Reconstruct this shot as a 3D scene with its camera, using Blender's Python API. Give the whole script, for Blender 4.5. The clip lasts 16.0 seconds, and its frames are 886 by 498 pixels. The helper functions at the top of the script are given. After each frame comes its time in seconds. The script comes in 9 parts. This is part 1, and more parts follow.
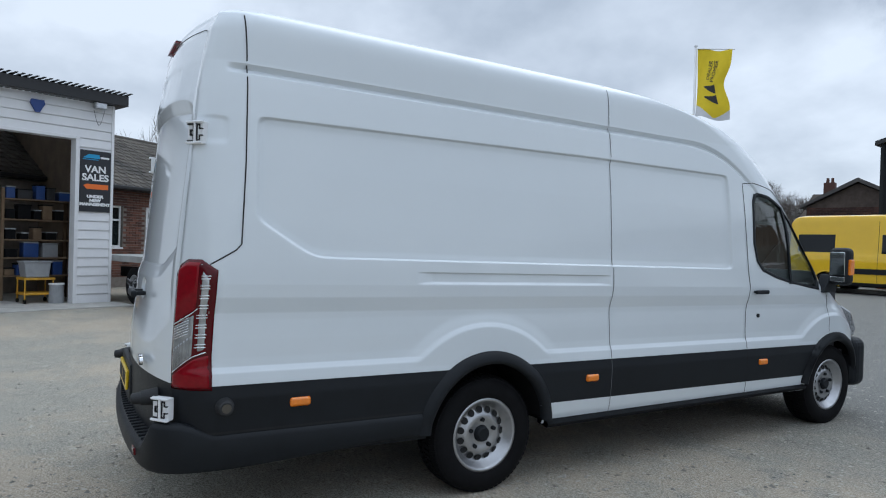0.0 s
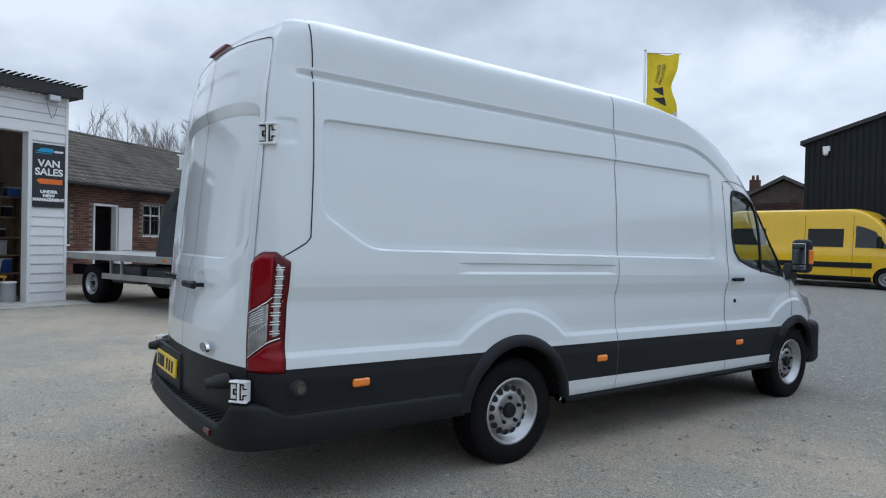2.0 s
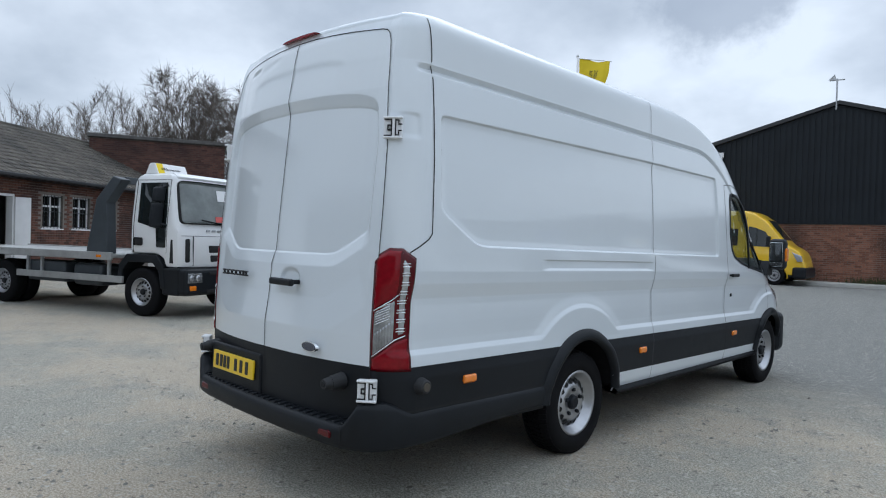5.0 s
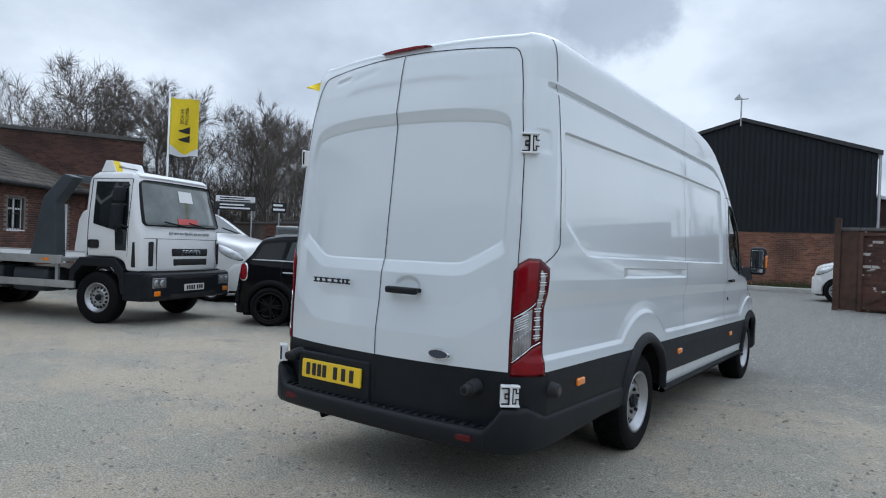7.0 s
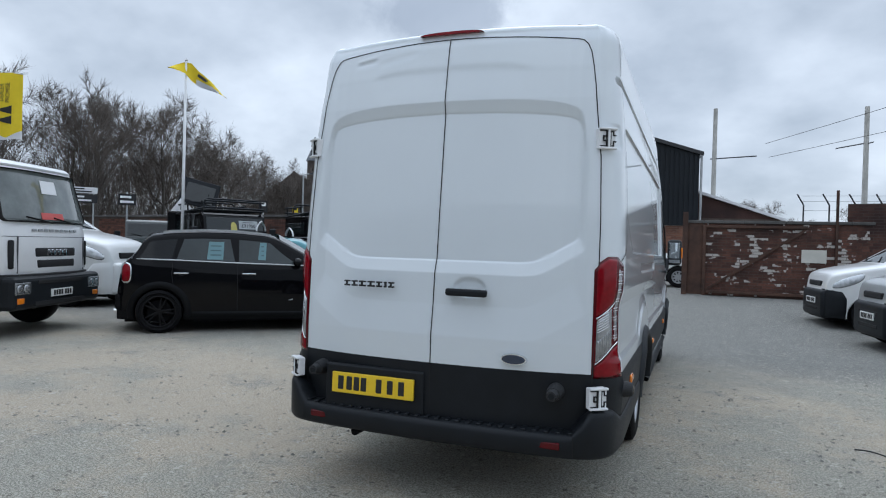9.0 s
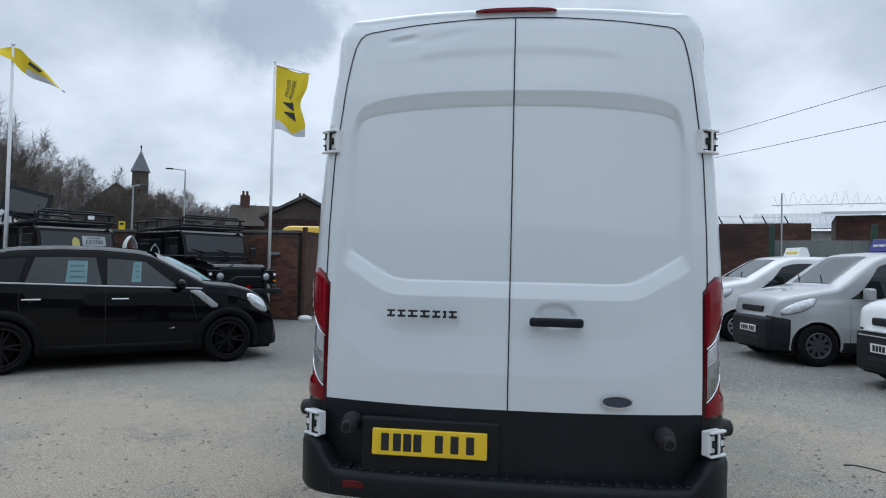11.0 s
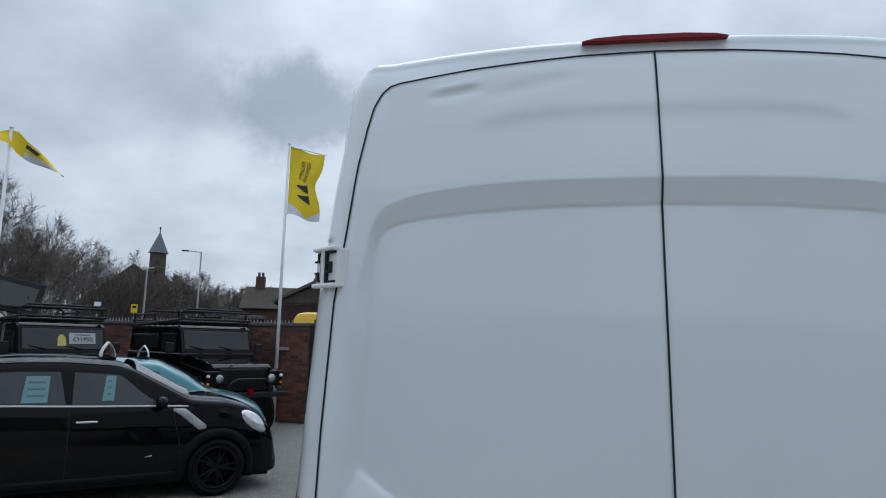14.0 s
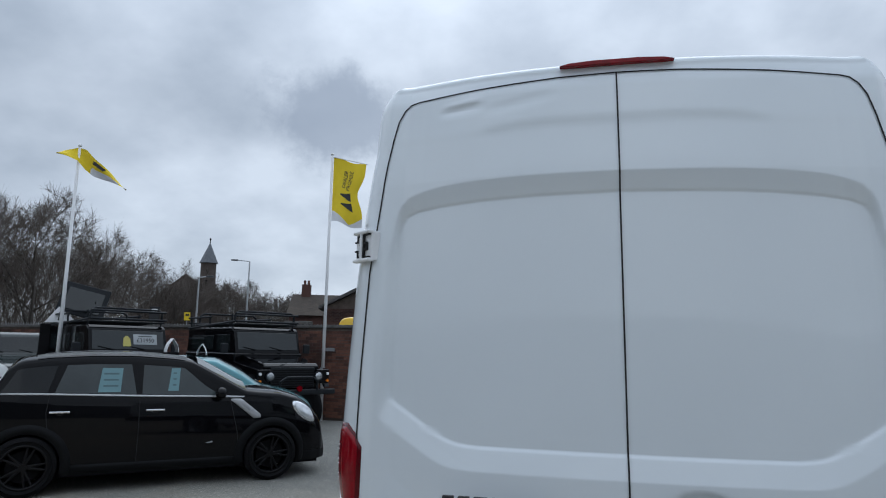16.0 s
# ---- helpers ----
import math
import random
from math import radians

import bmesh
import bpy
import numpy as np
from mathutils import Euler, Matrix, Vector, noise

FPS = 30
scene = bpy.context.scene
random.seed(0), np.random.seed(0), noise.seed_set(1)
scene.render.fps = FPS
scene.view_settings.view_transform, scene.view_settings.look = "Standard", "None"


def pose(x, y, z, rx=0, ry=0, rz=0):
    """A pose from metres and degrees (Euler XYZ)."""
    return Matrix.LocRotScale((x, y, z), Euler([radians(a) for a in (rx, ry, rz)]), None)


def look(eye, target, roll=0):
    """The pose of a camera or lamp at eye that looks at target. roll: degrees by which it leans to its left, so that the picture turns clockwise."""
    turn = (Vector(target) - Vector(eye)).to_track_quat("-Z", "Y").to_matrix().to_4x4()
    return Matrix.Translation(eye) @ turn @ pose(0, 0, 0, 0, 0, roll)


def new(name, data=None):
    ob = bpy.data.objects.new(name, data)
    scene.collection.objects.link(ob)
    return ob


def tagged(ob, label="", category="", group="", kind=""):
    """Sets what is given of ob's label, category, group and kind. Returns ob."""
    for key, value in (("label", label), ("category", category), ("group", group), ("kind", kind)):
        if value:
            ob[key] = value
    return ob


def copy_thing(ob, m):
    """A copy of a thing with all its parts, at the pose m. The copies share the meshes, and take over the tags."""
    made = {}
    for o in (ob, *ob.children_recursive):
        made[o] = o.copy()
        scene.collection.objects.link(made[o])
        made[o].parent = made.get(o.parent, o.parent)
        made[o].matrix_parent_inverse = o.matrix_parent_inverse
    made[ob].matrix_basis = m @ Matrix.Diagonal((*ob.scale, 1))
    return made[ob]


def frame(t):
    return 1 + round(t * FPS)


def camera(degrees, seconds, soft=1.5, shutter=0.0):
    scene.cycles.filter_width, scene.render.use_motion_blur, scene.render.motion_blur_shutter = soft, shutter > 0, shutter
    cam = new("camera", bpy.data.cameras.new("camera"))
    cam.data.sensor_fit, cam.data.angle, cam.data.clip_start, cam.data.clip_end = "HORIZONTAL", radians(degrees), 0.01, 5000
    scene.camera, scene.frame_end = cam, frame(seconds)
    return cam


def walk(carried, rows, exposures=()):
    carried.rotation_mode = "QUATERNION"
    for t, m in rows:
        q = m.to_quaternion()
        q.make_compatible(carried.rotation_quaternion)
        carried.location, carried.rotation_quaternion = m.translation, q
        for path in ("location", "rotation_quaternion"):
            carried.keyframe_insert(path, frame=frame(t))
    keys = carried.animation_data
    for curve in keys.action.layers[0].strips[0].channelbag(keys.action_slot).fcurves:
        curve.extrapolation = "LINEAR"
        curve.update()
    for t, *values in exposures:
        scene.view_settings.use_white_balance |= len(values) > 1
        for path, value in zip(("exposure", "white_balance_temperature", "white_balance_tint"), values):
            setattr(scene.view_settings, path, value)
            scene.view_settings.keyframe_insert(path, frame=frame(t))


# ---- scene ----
import collections

cam = camera(68.9, 16.0, soft=1.1)
PATH = [
    (0, (4.321, -0.339, 1.534), (2.588, 0.659, 1.519), 1.6),
    (0.5, (4.269, -0.568, 1.541), (2.58, 0.503, 1.521), 1.9),
    (1, (4.276, -0.768, 1.528), (2.588, 0.304, 1.504), 1.8),
    (1.5, (4.283, -0.919, 1.511), (2.61, 0.178, 1.487), 1.7),
    (2, (4.272, -1.035, 1.502), (2.644, 0.125, 1.478), 1.3),
    (2.5, (4.255, -1.206, 1.498), (2.668, 0.012, 1.473), 1.7),
    (3, (4.226, -1.343, 1.486), (2.667, -0.09, 1.466), 1.6),
    (3.5, (4.112, -1.455, 1.478), (2.588, -0.16, 1.453), 1.8),
    (3.7, (4.033, -1.513, 1.474), (2.527, -0.196, 1.449), 1.9),
    (5.8, (3.177, -2.333, 1.481), (1.925, -0.773, 1.463), 2.0),
    (6, (3.092, -2.418, 1.489), (1.888, -0.821, 1.475), 2.2),
    (6.5, (2.9, -2.676, 1.49), (1.703, -1.074, 1.476), 2.4),
    (7, (2.649, -2.91, 1.478), (1.469, -1.296, 1.467), 2.2),
    (7.5, (2.333, -3.074, 1.477), (1.248, -1.395, 1.453), 2.1),
    (8, (2.026, -3.244, 1.478), (0.993, -1.531, 1.464), 1.7),
    (8.2, (1.911, -3.312, 1.489), (0.952, -1.557, 1.47), 1.5),
    (10.3, (0.487, -3.243, 1.432), (0.026, -1.297, 1.42), 1.6),
    (10.5, (0.35, -3.135, 1.431), (-0.044, -1.174, 1.414), 1.4),
    (11, (0.098, -2.914, 1.453), (-0.144, -0.93, 1.502), 1.3),
    (11.5, (-0.092, -2.674, 1.531), (-0.237, -0.697, 1.798), 1.2),
    (12, (-0.167, -2.341, 1.638), (-0.317, -0.364, 1.904), 1.5),
    (12.5, (-0.212, -2.035, 1.715), (-0.37, -0.059, 1.984), 1.2),
    (13, (-0.264, -1.779, 1.78), (-0.428, 0.196, 2.048), 1.5),
    (13.5, (-0.277, -1.617, 1.829), (-0.494, 0.352, 2.105), 1.3),
    (14, (-0.261, -1.554, 1.847), (-0.558, 0.403, 2.135), 1.3),
    (14.5, (-0.235, -1.595, 1.858), (-0.617, 0.346, 2.154), 1.5),
    (15, (-0.233, -1.686, 1.836), (-0.644, 0.25, 2.128), 1.7),
    (15.5, (-0.196, -1.842, 1.777), (-0.615, 0.09, 2.079), 1.9),
    (16, (-0.072, -2.025, 1.684), (-0.498, -0.095, 1.992), 1.0),
]
walk(cam, [(t, look(eye, target, roll)) for t, eye, target, roll in PATH],
     exposures=[(0.0, 0.09, 5650, 7), (6.0, 0.13, 5650, 7), (10.3, 0.12, 5650, 7), (11.2, -0.01, 5650, 7), (12.2, -0.16, 5650, 7), (16.0, -0.15, 5650, 7)])

# ---- world and light ----
SUN_AZ, SUN_EL = 345.0, 62.0
world = bpy.data.worlds.new("overcast")
scene.world = world
world.use_nodes = True
wn, wl = world.node_tree.nodes, world.node_tree.links
wn.clear()


def wnode(kind, **kw):
    n = wn.new(kind)
    for k, v in kw.items():
        n.inputs[k].default_value = v
    return n


sky = wn.new("ShaderNodeTexSky")
sky.sky_type, sky.sun_disc = "NISHITA", False
sky.sun_elevation, sky.sun_rotation = radians(SUN_EL), radians(SUN_AZ)
skyb = wn.new("ShaderNodeVectorMath")
skyb.operation = "SCALE"
skyb.inputs["Scale"].default_value = 0.10
wl.new(sky.outputs["Color"], skyb.inputs[0])
co = wn.new("ShaderNodeTexCoord")
sep = wn.new("ShaderNodeSeparateXYZ")
wl.new(co.outputs["Generated"], sep.inputs[0])
# flatten the dome, so that clouds grow wider apart overhead and thin towards the horizon
up = wn.new("ShaderNodeMath")
up.operation = "ADD"
up.inputs[1].default_value = 0.50
wl.new(sep.outputs["Z"], up.inputs[0])
flat = wn.new("ShaderNodeVectorMath")
flat.operation = "DIVIDE"
comb = wn.new("ShaderNodeCombineXYZ")
for k in "XYZ":
    wl.new(up.outputs[0], comb.inputs[k])
wl.new(co.outputs["Generated"], flat.inputs[0])
wl.new(comb.outputs[0], flat.inputs[1])
big = wnode("ShaderNodeTexNoise", Scale=2.3, Detail=6.0, Roughness=0.50, Distortion=0.0)
wl.new(flat.outputs[0], big.inputs["Vector"])
ramp = wn.new("ShaderNodeValToRGB")
r = ramp.color_ramp
r.elements[0].position, r.elements[0].color = 0.36, (0.475, 0.497, 0.527, 1)
r.elements[1].position, r.elements[1].color = 0.62, (0.85, 0.853, 0.862, 1)
e = r.elements.new(0.49)
e.color = (0.645, 0.658, 0.680, 1)
wl.new(big.outputs["Fac"], ramp.inputs[0])
# one darker cumulus over the yard wall
CLOUD = Vector((-0.358, 0.873, 0.33)).normalized()
dist = wn.new("ShaderNodeVectorMath")
dist.operation = "DISTANCE"
dist.inputs[1].default_value = (CLOUD.x, CLOUD.y, CLOUD.z * 1.7)
squash = wn.new("ShaderNodeVectorMath")
squash.operation = "MULTIPLY"
squash.inputs[1].default_value = (1.0, 1.0, 1.7)
wl.new(co.outputs["Generated"], squash.inputs[0])
wl.new(squash.outputs[0], dist.inputs[0])
small = wnode("ShaderNodeTexNoise", Scale=8.0, Detail=8.0, Roughness=0.62)
wl.new(co.outputs["Generated"], small.inputs["Vector"])
madd = wn.new("ShaderNodeMath")
madd.operation = "MULTIPLY_ADD"
madd.inputs[1].default_value = 0.24
wl.new(small.outputs["Fac"], madd.inputs[0])
wl.new(dist.outputs["Value"], madd.inputs[2])
mask = wn.new("ShaderNodeMapRange")
mask.interpolation_type = "SMOOTHSTEP"
for k, v in zip(("From Min", "From Max", "To Min", "To Max"), (0.195, 0.262, 0.72, 0.0)):
    mask.inputs[k].default_value = v
wl.new(madd.outputs[0], mask.inputs["Value"])
dark = wn.new("ShaderNodeMix")
dark.data_type = "RGBA"
dark.inputs["B"].default_value = (0.35, 0.375, 0.42, 1)
wl.new(mask.outputs[0], dark.inputs["Factor"])
wl.new(ramp.outputs[0], dark.inputs["A"])
# the cloud deck lies over the clear sky
mixs = wn.new("ShaderNodeMix")
mixs.data_type = "RGBA"
mixs.inputs["Factor"].default_value = 0.92
wl.new(skyb.outputs[0], mixs.inputs["A"])
wl.new(dark.outputs["Result"], mixs.inputs["B"])
back = wn.new("ShaderNodeBackground")
# an overcast dome is brightest overhead
zen = wn.new("ShaderNodeMapRange")
zen.interpolation_type = "SMOOTHSTEP"
for k, v in zip(("From Min", "From Max", "To Min", "To Max"), (0.29, 0.95, 1.0, 1.98)):
    zen.inputs[k].default_value = v
wl.new(sep.outputs["Z"], zen.inputs["Value"])
wl.new(zen.outputs[0], back.inputs["Strength"])
wl.new(mixs.outputs["Result"], back.inputs["Color"])
wo = wn.new("ShaderNodeOutputWorld")
wl.new(back.outputs[0], wo.inputs["Surface"])

sun_data = bpy.data.lights.new("sun", "SUN")
sun_data.energy, sun_data.angle, sun_data.color = 0.5, radians(50), (1.0, 0.96, 0.9)
sun = new("sun", sun_data)
sun.matrix_world = look((math.sin(radians(SUN_AZ)) * 40, math.cos(radians(SUN_AZ)) * 40, math.tan(radians(SUN_EL)) * 40), (0, 0, 0))


# ---- materials ----
def mat(name, color, rough=0.5, metal=0.0, vary=0.0, scale=6.0, bump=0.0, bump_scale=60.0, coat=0.0, second=None,
        trans=0.0, alpha=1.0, random_tint=0.0, spec=0.5, rough_vary=0.0):
    """A surface whose colour drifts at two scales, with fine relief."""
    m = bpy.data.materials.new(name)
    m.use_nodes = True
    n, l = m.node_tree.nodes, m.node_tree.links
    p = n["Principled BSDF"]
    p.inputs["Roughness"].default_value = rough
    p.inputs["Metallic"].default_value = metal
    p.inputs["Coat Weight"].default_value = coat
    p.inputs["Coat Roughness"].default_value = 0.04
    p.inputs["Transmission Weight"].default_value = trans
    p.inputs["Alpha"].default_value = alpha
    p.inputs["Specular IOR Level"].default_value = spec
    p.inputs["Base Color"].default_value = (*color, 1)
    tc = n.new("ShaderNodeTexCoord")
    if vary or second or random_tint:
        a = n.new("ShaderNodeTexNoise")
        a.inputs["Scale"].default_value, a.inputs["Detail"].default_value = scale, 6
        a.inputs["Roughness"].default_value = 0.62
        b = n.new("ShaderNodeTexNoise")
        b.inputs["Scale"].default_value, b.inputs["Detail"].default_value = scale * 0.13, 3
        l.new(tc.outputs["Object"], a.inputs["Vector"])
        l.new(tc.outputs["Object"], b.inputs["Vector"])
        avg = n.new("ShaderNodeMath")
        avg.operation = "ADD"
        l.new(a.outputs["Fac"], avg.inputs[0])
        l.new(b.outputs["Fac"], avg.inputs[1])
        rg = n.new("ShaderNodeMapRange")
        rg.inputs["From Min"].default_value, rg.inputs["From Max"].default_value = 0.7, 1.3
        l.new(avg.outputs[0], rg.inputs["Value"])
        mx = n.new("ShaderNodeMix")
        mx.data_type = "RGBA"
        lo = tuple(c * (1 - vary) for c in color)
        hi = second or tuple(min(1, c * (1 + vary)) for c in color)
        mx.inputs["A"].default_value, mx.inputs["B"].default_value = (*lo, 1), (*hi, 1)
        l.new(rg.outputs[0], mx.inputs["Factor"])
        out = mx.outputs["Result"]
        if random_tint:
            oi = n.new("ShaderNodeObjectInfo")
            hs = n.new("ShaderNodeHueSaturation")
            mr = n.new("ShaderNodeMapRange")
            mr.inputs["To Min"].default_value, mr.inputs["To Max"].default_value = 1 - random_tint, 1 + random_tint
            l.new(oi.outputs["Random"], mr.inputs["Value"])
            l.new(mr.outputs[0], hs.inputs["Value"])
            l.new(out, hs.inputs["Color"])
            out = hs.outputs["Color"]
        l.new(out, p.inputs["Base Color"])
        if rough_vary:
            rr = n.new("ShaderNodeMapRange")
            rr.inputs["To Min"].default_value, rr.inputs["To Max"].default_value = rough - rough_vary, rough + rough_vary
            l.new(a.outputs["Fac"], rr.inputs["Value"])
            l.new(rr.outputs[0], p.inputs["Roughness"])
    if bump:
        t = n.new("ShaderNodeTexNoise")
        t.inputs["Scale"].default_value, t.inputs["Detail"].default_value = bump_scale, 4
        l.new(tc.outputs["Object"], t.inputs["Vector"])
        bp = n.new("ShaderNodeBump")
        bp.inputs["Strength"].default_value, bp.inputs["Distance"].default_value = bump, 0.6 / bump_scale
        l.new(t.outputs["Fac"], bp.inputs["Height"])
        l.new(bp.outputs[0], p.inputs["Normal"])
    return m


PAINT = mat("white_van_paint", (0.675, 0.718, 0.75), 0.30, vary=0.012, scale=3, bump=0.002, bump_scale=4, coat=1.0, rough_vary=0.03)
PLASTIC = mat("black_moulded_plastic", (0.0085, 0.0105, 0.0135), 0.5, spec=0.26, vary=0.22, scale=9, bump=0.25, bump_scale=500, rough_vary=0.08)
GAP = mat("dark_panel_gap", (0.01, 0.01, 0.011), 0.8)
SEALGAP = mat("grey_panel_gap", (0.10, 0.10, 0.11), 0.7)
RUBBER = mat("tyre_rubber", (0.006, 0.006, 0.007), 0.75, spec=0.14, vary=0.35, scale=14, bump=0.2, bump_scale=160)
STEEL = mat("silver_wheel_steel", (0.42, 0.425, 0.44), 0.34, metal=0.85, vary=0.1, scale=20, bump=0.05, bump_scale=120)
CHROME = mat("chrome", (0.75, 0.76, 0.78), 0.12, metal=1.0)
DARK = mat("dark_underbody", (0.008, 0.008, 0.009), 0.9, spec=0.15, vary=0.3, scale=5)
RED = mat("red_lamp_lens", (0.19, 0.001, 0.006), 0.10, spec=0.28, vary=0.25, scale=40, coat=0.1)
REDDARK = mat("dark_red_lamp_lens", (0.075, 0.001, 0.004), 0.10, spec=0.30, vary=0.2, scale=40, coat=0.1)
CLEAR = mat("clear_lamp_lens", (0.52, 0.53, 0.55), 0.14, metal=0.65, vary=0.25, scale=9, bump=0.1, bump_scale=30, coat=1.0)
AMBER = mat("amber_lens", (0.80, 0.22, 0.01), 0.18, vary=0.15, scale=60, coat=0.8)
PLATE = mat("yellow_plate", (0.82, 0.56, 0.01), 0.35, vary=0.04, scale=30, coat=0.3)
WPLATE = mat("white_plate", (0.75, 0.75, 0.73), 0.35, vary=0.04, scale=30, coat=0.3)
INK = mat("black_print", (0.015, 0.015, 0.017), 0.5)
WHITEPRINT = mat("white_print", (0.8, 0.8, 0.8), 0.5, vary=0.03)
WHITEPART = mat("white_hinge_paint", (0.76, 0.77, 0.78), 0.35, vary=0.06, scale=30, coat=0.4)
INTERIOR = mat("dark_cab_trim", (0.03, 0.031, 0.035), 0.7, vary=0.3, scale=12)
LENSGREY = mat("grey_lamp_interior", (0.36, 0.37, 0.38), 0.22, metal=0.6, vary=0.5, scale=14, bump=0.25, bump_scale=45, coat=1.0)
BUFFER = mat("grey_black_rubber", (0.020, 0.021, 0.023), 0.65, vary=0.25, scale=20)
SEATCLOTH = mat("grey_seat_cloth", (0.09, 0.095, 0.105), 0.9, vary=0.3, scale=30, bump=0.3, bump_scale=300)


def glass(name, tint, rough=0.01, clear=0.75):
    """Thin glass: part mirror, part see-through tint."""
    m = bpy.data.materials.new(name)
    m.use_nodes = True
    n, l = m.node_tree.nodes, m.node_tree.links
    n.remove(n["Principled BSDF"])
    t = n.new("ShaderNodeBsdfTransparent")
    t.inputs["Color"].default_value = (*(clear * c for c in tint), 1)
    g = n.new("ShaderNodeBsdfGlossy")
    g.inputs["Roughness"].default_value = rough
    fr = n.new("ShaderNodeLayerWeight")
    pw = n.new("ShaderNodeMath")
    pw.operation = "POWER"
    pw.inputs[1].default_value = 4.0
    l.new(fr.outputs["Facing"], pw.inputs[0])
    ma = n.new("ShaderNodeMath")
    ma.operation = "MULTIPLY_ADD"
    ma.inputs[1].default_value, ma.inputs[2].default_value = 0.88, 0.07
    l.new(pw.outputs[0], ma.inputs[0])
    mx = n.new("ShaderNodeMixShader")
    l.new(ma.outputs[0], mx.inputs[0])
    l.new(t.outputs[0], mx.inputs[1])
    l.new(g.outputs[0], mx.inputs[2])
    l.new(mx.outputs[0], n["Material Output"].inputs["Surface"])
    return m


GLASS = glass("tinted_window_glass", (0.84, 0.93, 0.88), clear=0.84)
CARGLASS = mat("dark_car_glass", (0.012, 0.016, 0.017), 0.02, spec=0.6, vary=0.3, scale=2.5)
# opaque pane: sky reflection and pale cab inside are painted into its colour
SCREEN = mat("windscreen_painted_reflection", (0.15, 0.165, 0.16), 0.03, spec=0.8, vary=0.5, scale=2.0)
CABGLASS = mat("grey_car_glass", (0.030, 0.038, 0.040), 0.02, spec=0.6, vary=0.35, scale=2.0)
PRIVACY = mat("privacy_glass", (0.006, 0.007, 0.008), 0.03, spec=0.4, vary=0.3, scale=3)


# ---- building helpers ----
def thing(name, label, category, at=(0, 0, 0), turn=0.0, group="", kind=""):
    ob = new(name)
    ob.matrix_world = pose(*at, 0, 0, turn)
    ob.empty_display_size = 0.2
    return tagged(ob, label, category, group, kind)


def smooth(me, on=True):
    me.polygons.foreach_set("use_smooth", [on] * len(me.polygons))


def part(name, bm, material, parent=None, label="", soft=False):
    """A bmesh, or (verts, faces), as ONE mesh object under a thing or a part."""
    me = bpy.data.meshes.new(name)
    if isinstance(bm, tuple):
        me.from_pydata(bm[0], [], bm[1])
        me.update()
    else:
        bm.normal_update()
        bm.to_mesh(me)
        bm.free()
    for m in material if isinstance(material, (list, tuple)) else [material]:
        me.materials.append(m)
    if soft:
        smooth(me)
    ob = new(name, me)
    ob.parent = parent
    if label:
        ob["label"] = label
    return ob


def mesh_of(*adders):
    bm = bmesh.new()
    for f in adders:
        f(bm)
    return bm


def box(x0, x1, y0, y1, z0, z1, bev=0.0, seg=2, m=None):
    """An adder: a bevelled block."""
    def add(bm):
        vs = bmesh.ops.create_cube(bm, size=1)["verts"]
        bmesh.ops.transform(bm, verts=vs, matrix=Matrix.Translation(((x0 + x1) / 2, (y0 + y1) / 2, (z0 + z1) / 2)) @ Matrix.Diagonal((abs(x1 - x0), abs(y1 - y0), abs(z1 - z0), 1)))
        if bev:
            es = list({e for v in vs for e in v.link_edges})
            out = bmesh.ops.bevel(bm, geom=es, offset=bev, segments=seg, profile=0.5, affect="EDGES")
            vs = list({v for f in out["faces"] for v in f.verts} | {v for v in vs if v.is_valid})
        if m is not None:
            bmesh.ops.transform(bm, verts=vs, matrix=m)
    return add


def rod(a, b, r0, r1=None, n=10):
    """An adder: a round bar from a to b."""
    def add(bm):
        d = Vector(b) - Vector(a)
        mx = Matrix.Translation((Vector(a) + Vector(b)) / 2) @ d.to_track_quat("Z", "Y").to_matrix().to_4x4()
        bmesh.ops.create_cone(bm, cap_ends=True, segments=n, radius1=r0, radius2=r0 if r1 is None else r1, depth=d.length, matrix=mx)
    return add


def ball(c, r, squash=(1, 1, 1), n=12):
    def add(bm):
        bmesh.ops.create_uvsphere(bm, u_segments=n, v_segments=max(6, n // 2), radius=r, matrix=Matrix.Translation(c) @ Matrix.Diagonal((*squash, 1)))
    return add


def spin(profile, n, axis="x", closed=False):
    """(verts, faces): a profile of (radius, offset) turned round an axis through the origin."""
    vs, fs = [], []
    for i in range(n):
        a = 2 * math.pi * i / n
        for rad, off in profile:
            c, s = rad * math.cos(a), rad * math.sin(a)
            vs.append((off, c, s) if axis == "x" else (c, off, s) if axis == "y" else (c, s, off))
    k = len(profile)
    for i in range(n):
        j = (i + 1) % n
        for q in range(k - (0 if closed else 1)):
            q2 = (q + 1) % k
            fs.append((i * k + q, j * k + q, j * k + q2, i * k + q2))
    return vs, fs


def prism(poly, lo, hi, axis="x", bev=0.0):
    """An adder: a polygon in the two other axes, drawn out from lo to hi along axis."""
    def put(u, v, w):
        return (w, u, v) if axis == "x" else (u, w, v) if axis == "y" else (u, v, w)

    def add(bm):
        a = [bm.verts.new(put(u, v, lo)) for u, v in poly]
        b = [bm.verts.new(put(u, v, hi)) for u, v in poly]
        fs = [bm.faces.new(a), bm.faces.new(b[::-1])]
        k = len(poly)
        for i in range(k):
            fs.append(bm.faces.new((a[i], b[i], b[(i + 1) % k], a[(i + 1) % k])))
        bmesh.ops.recalc_face_normals(bm, faces=fs)
        if bev:
            bmesh.ops.bevel(bm, geom=list({e for f in fs for e in f.edges}), offset=bev, segments=2, profile=0.5, affect="EDGES")
    return add


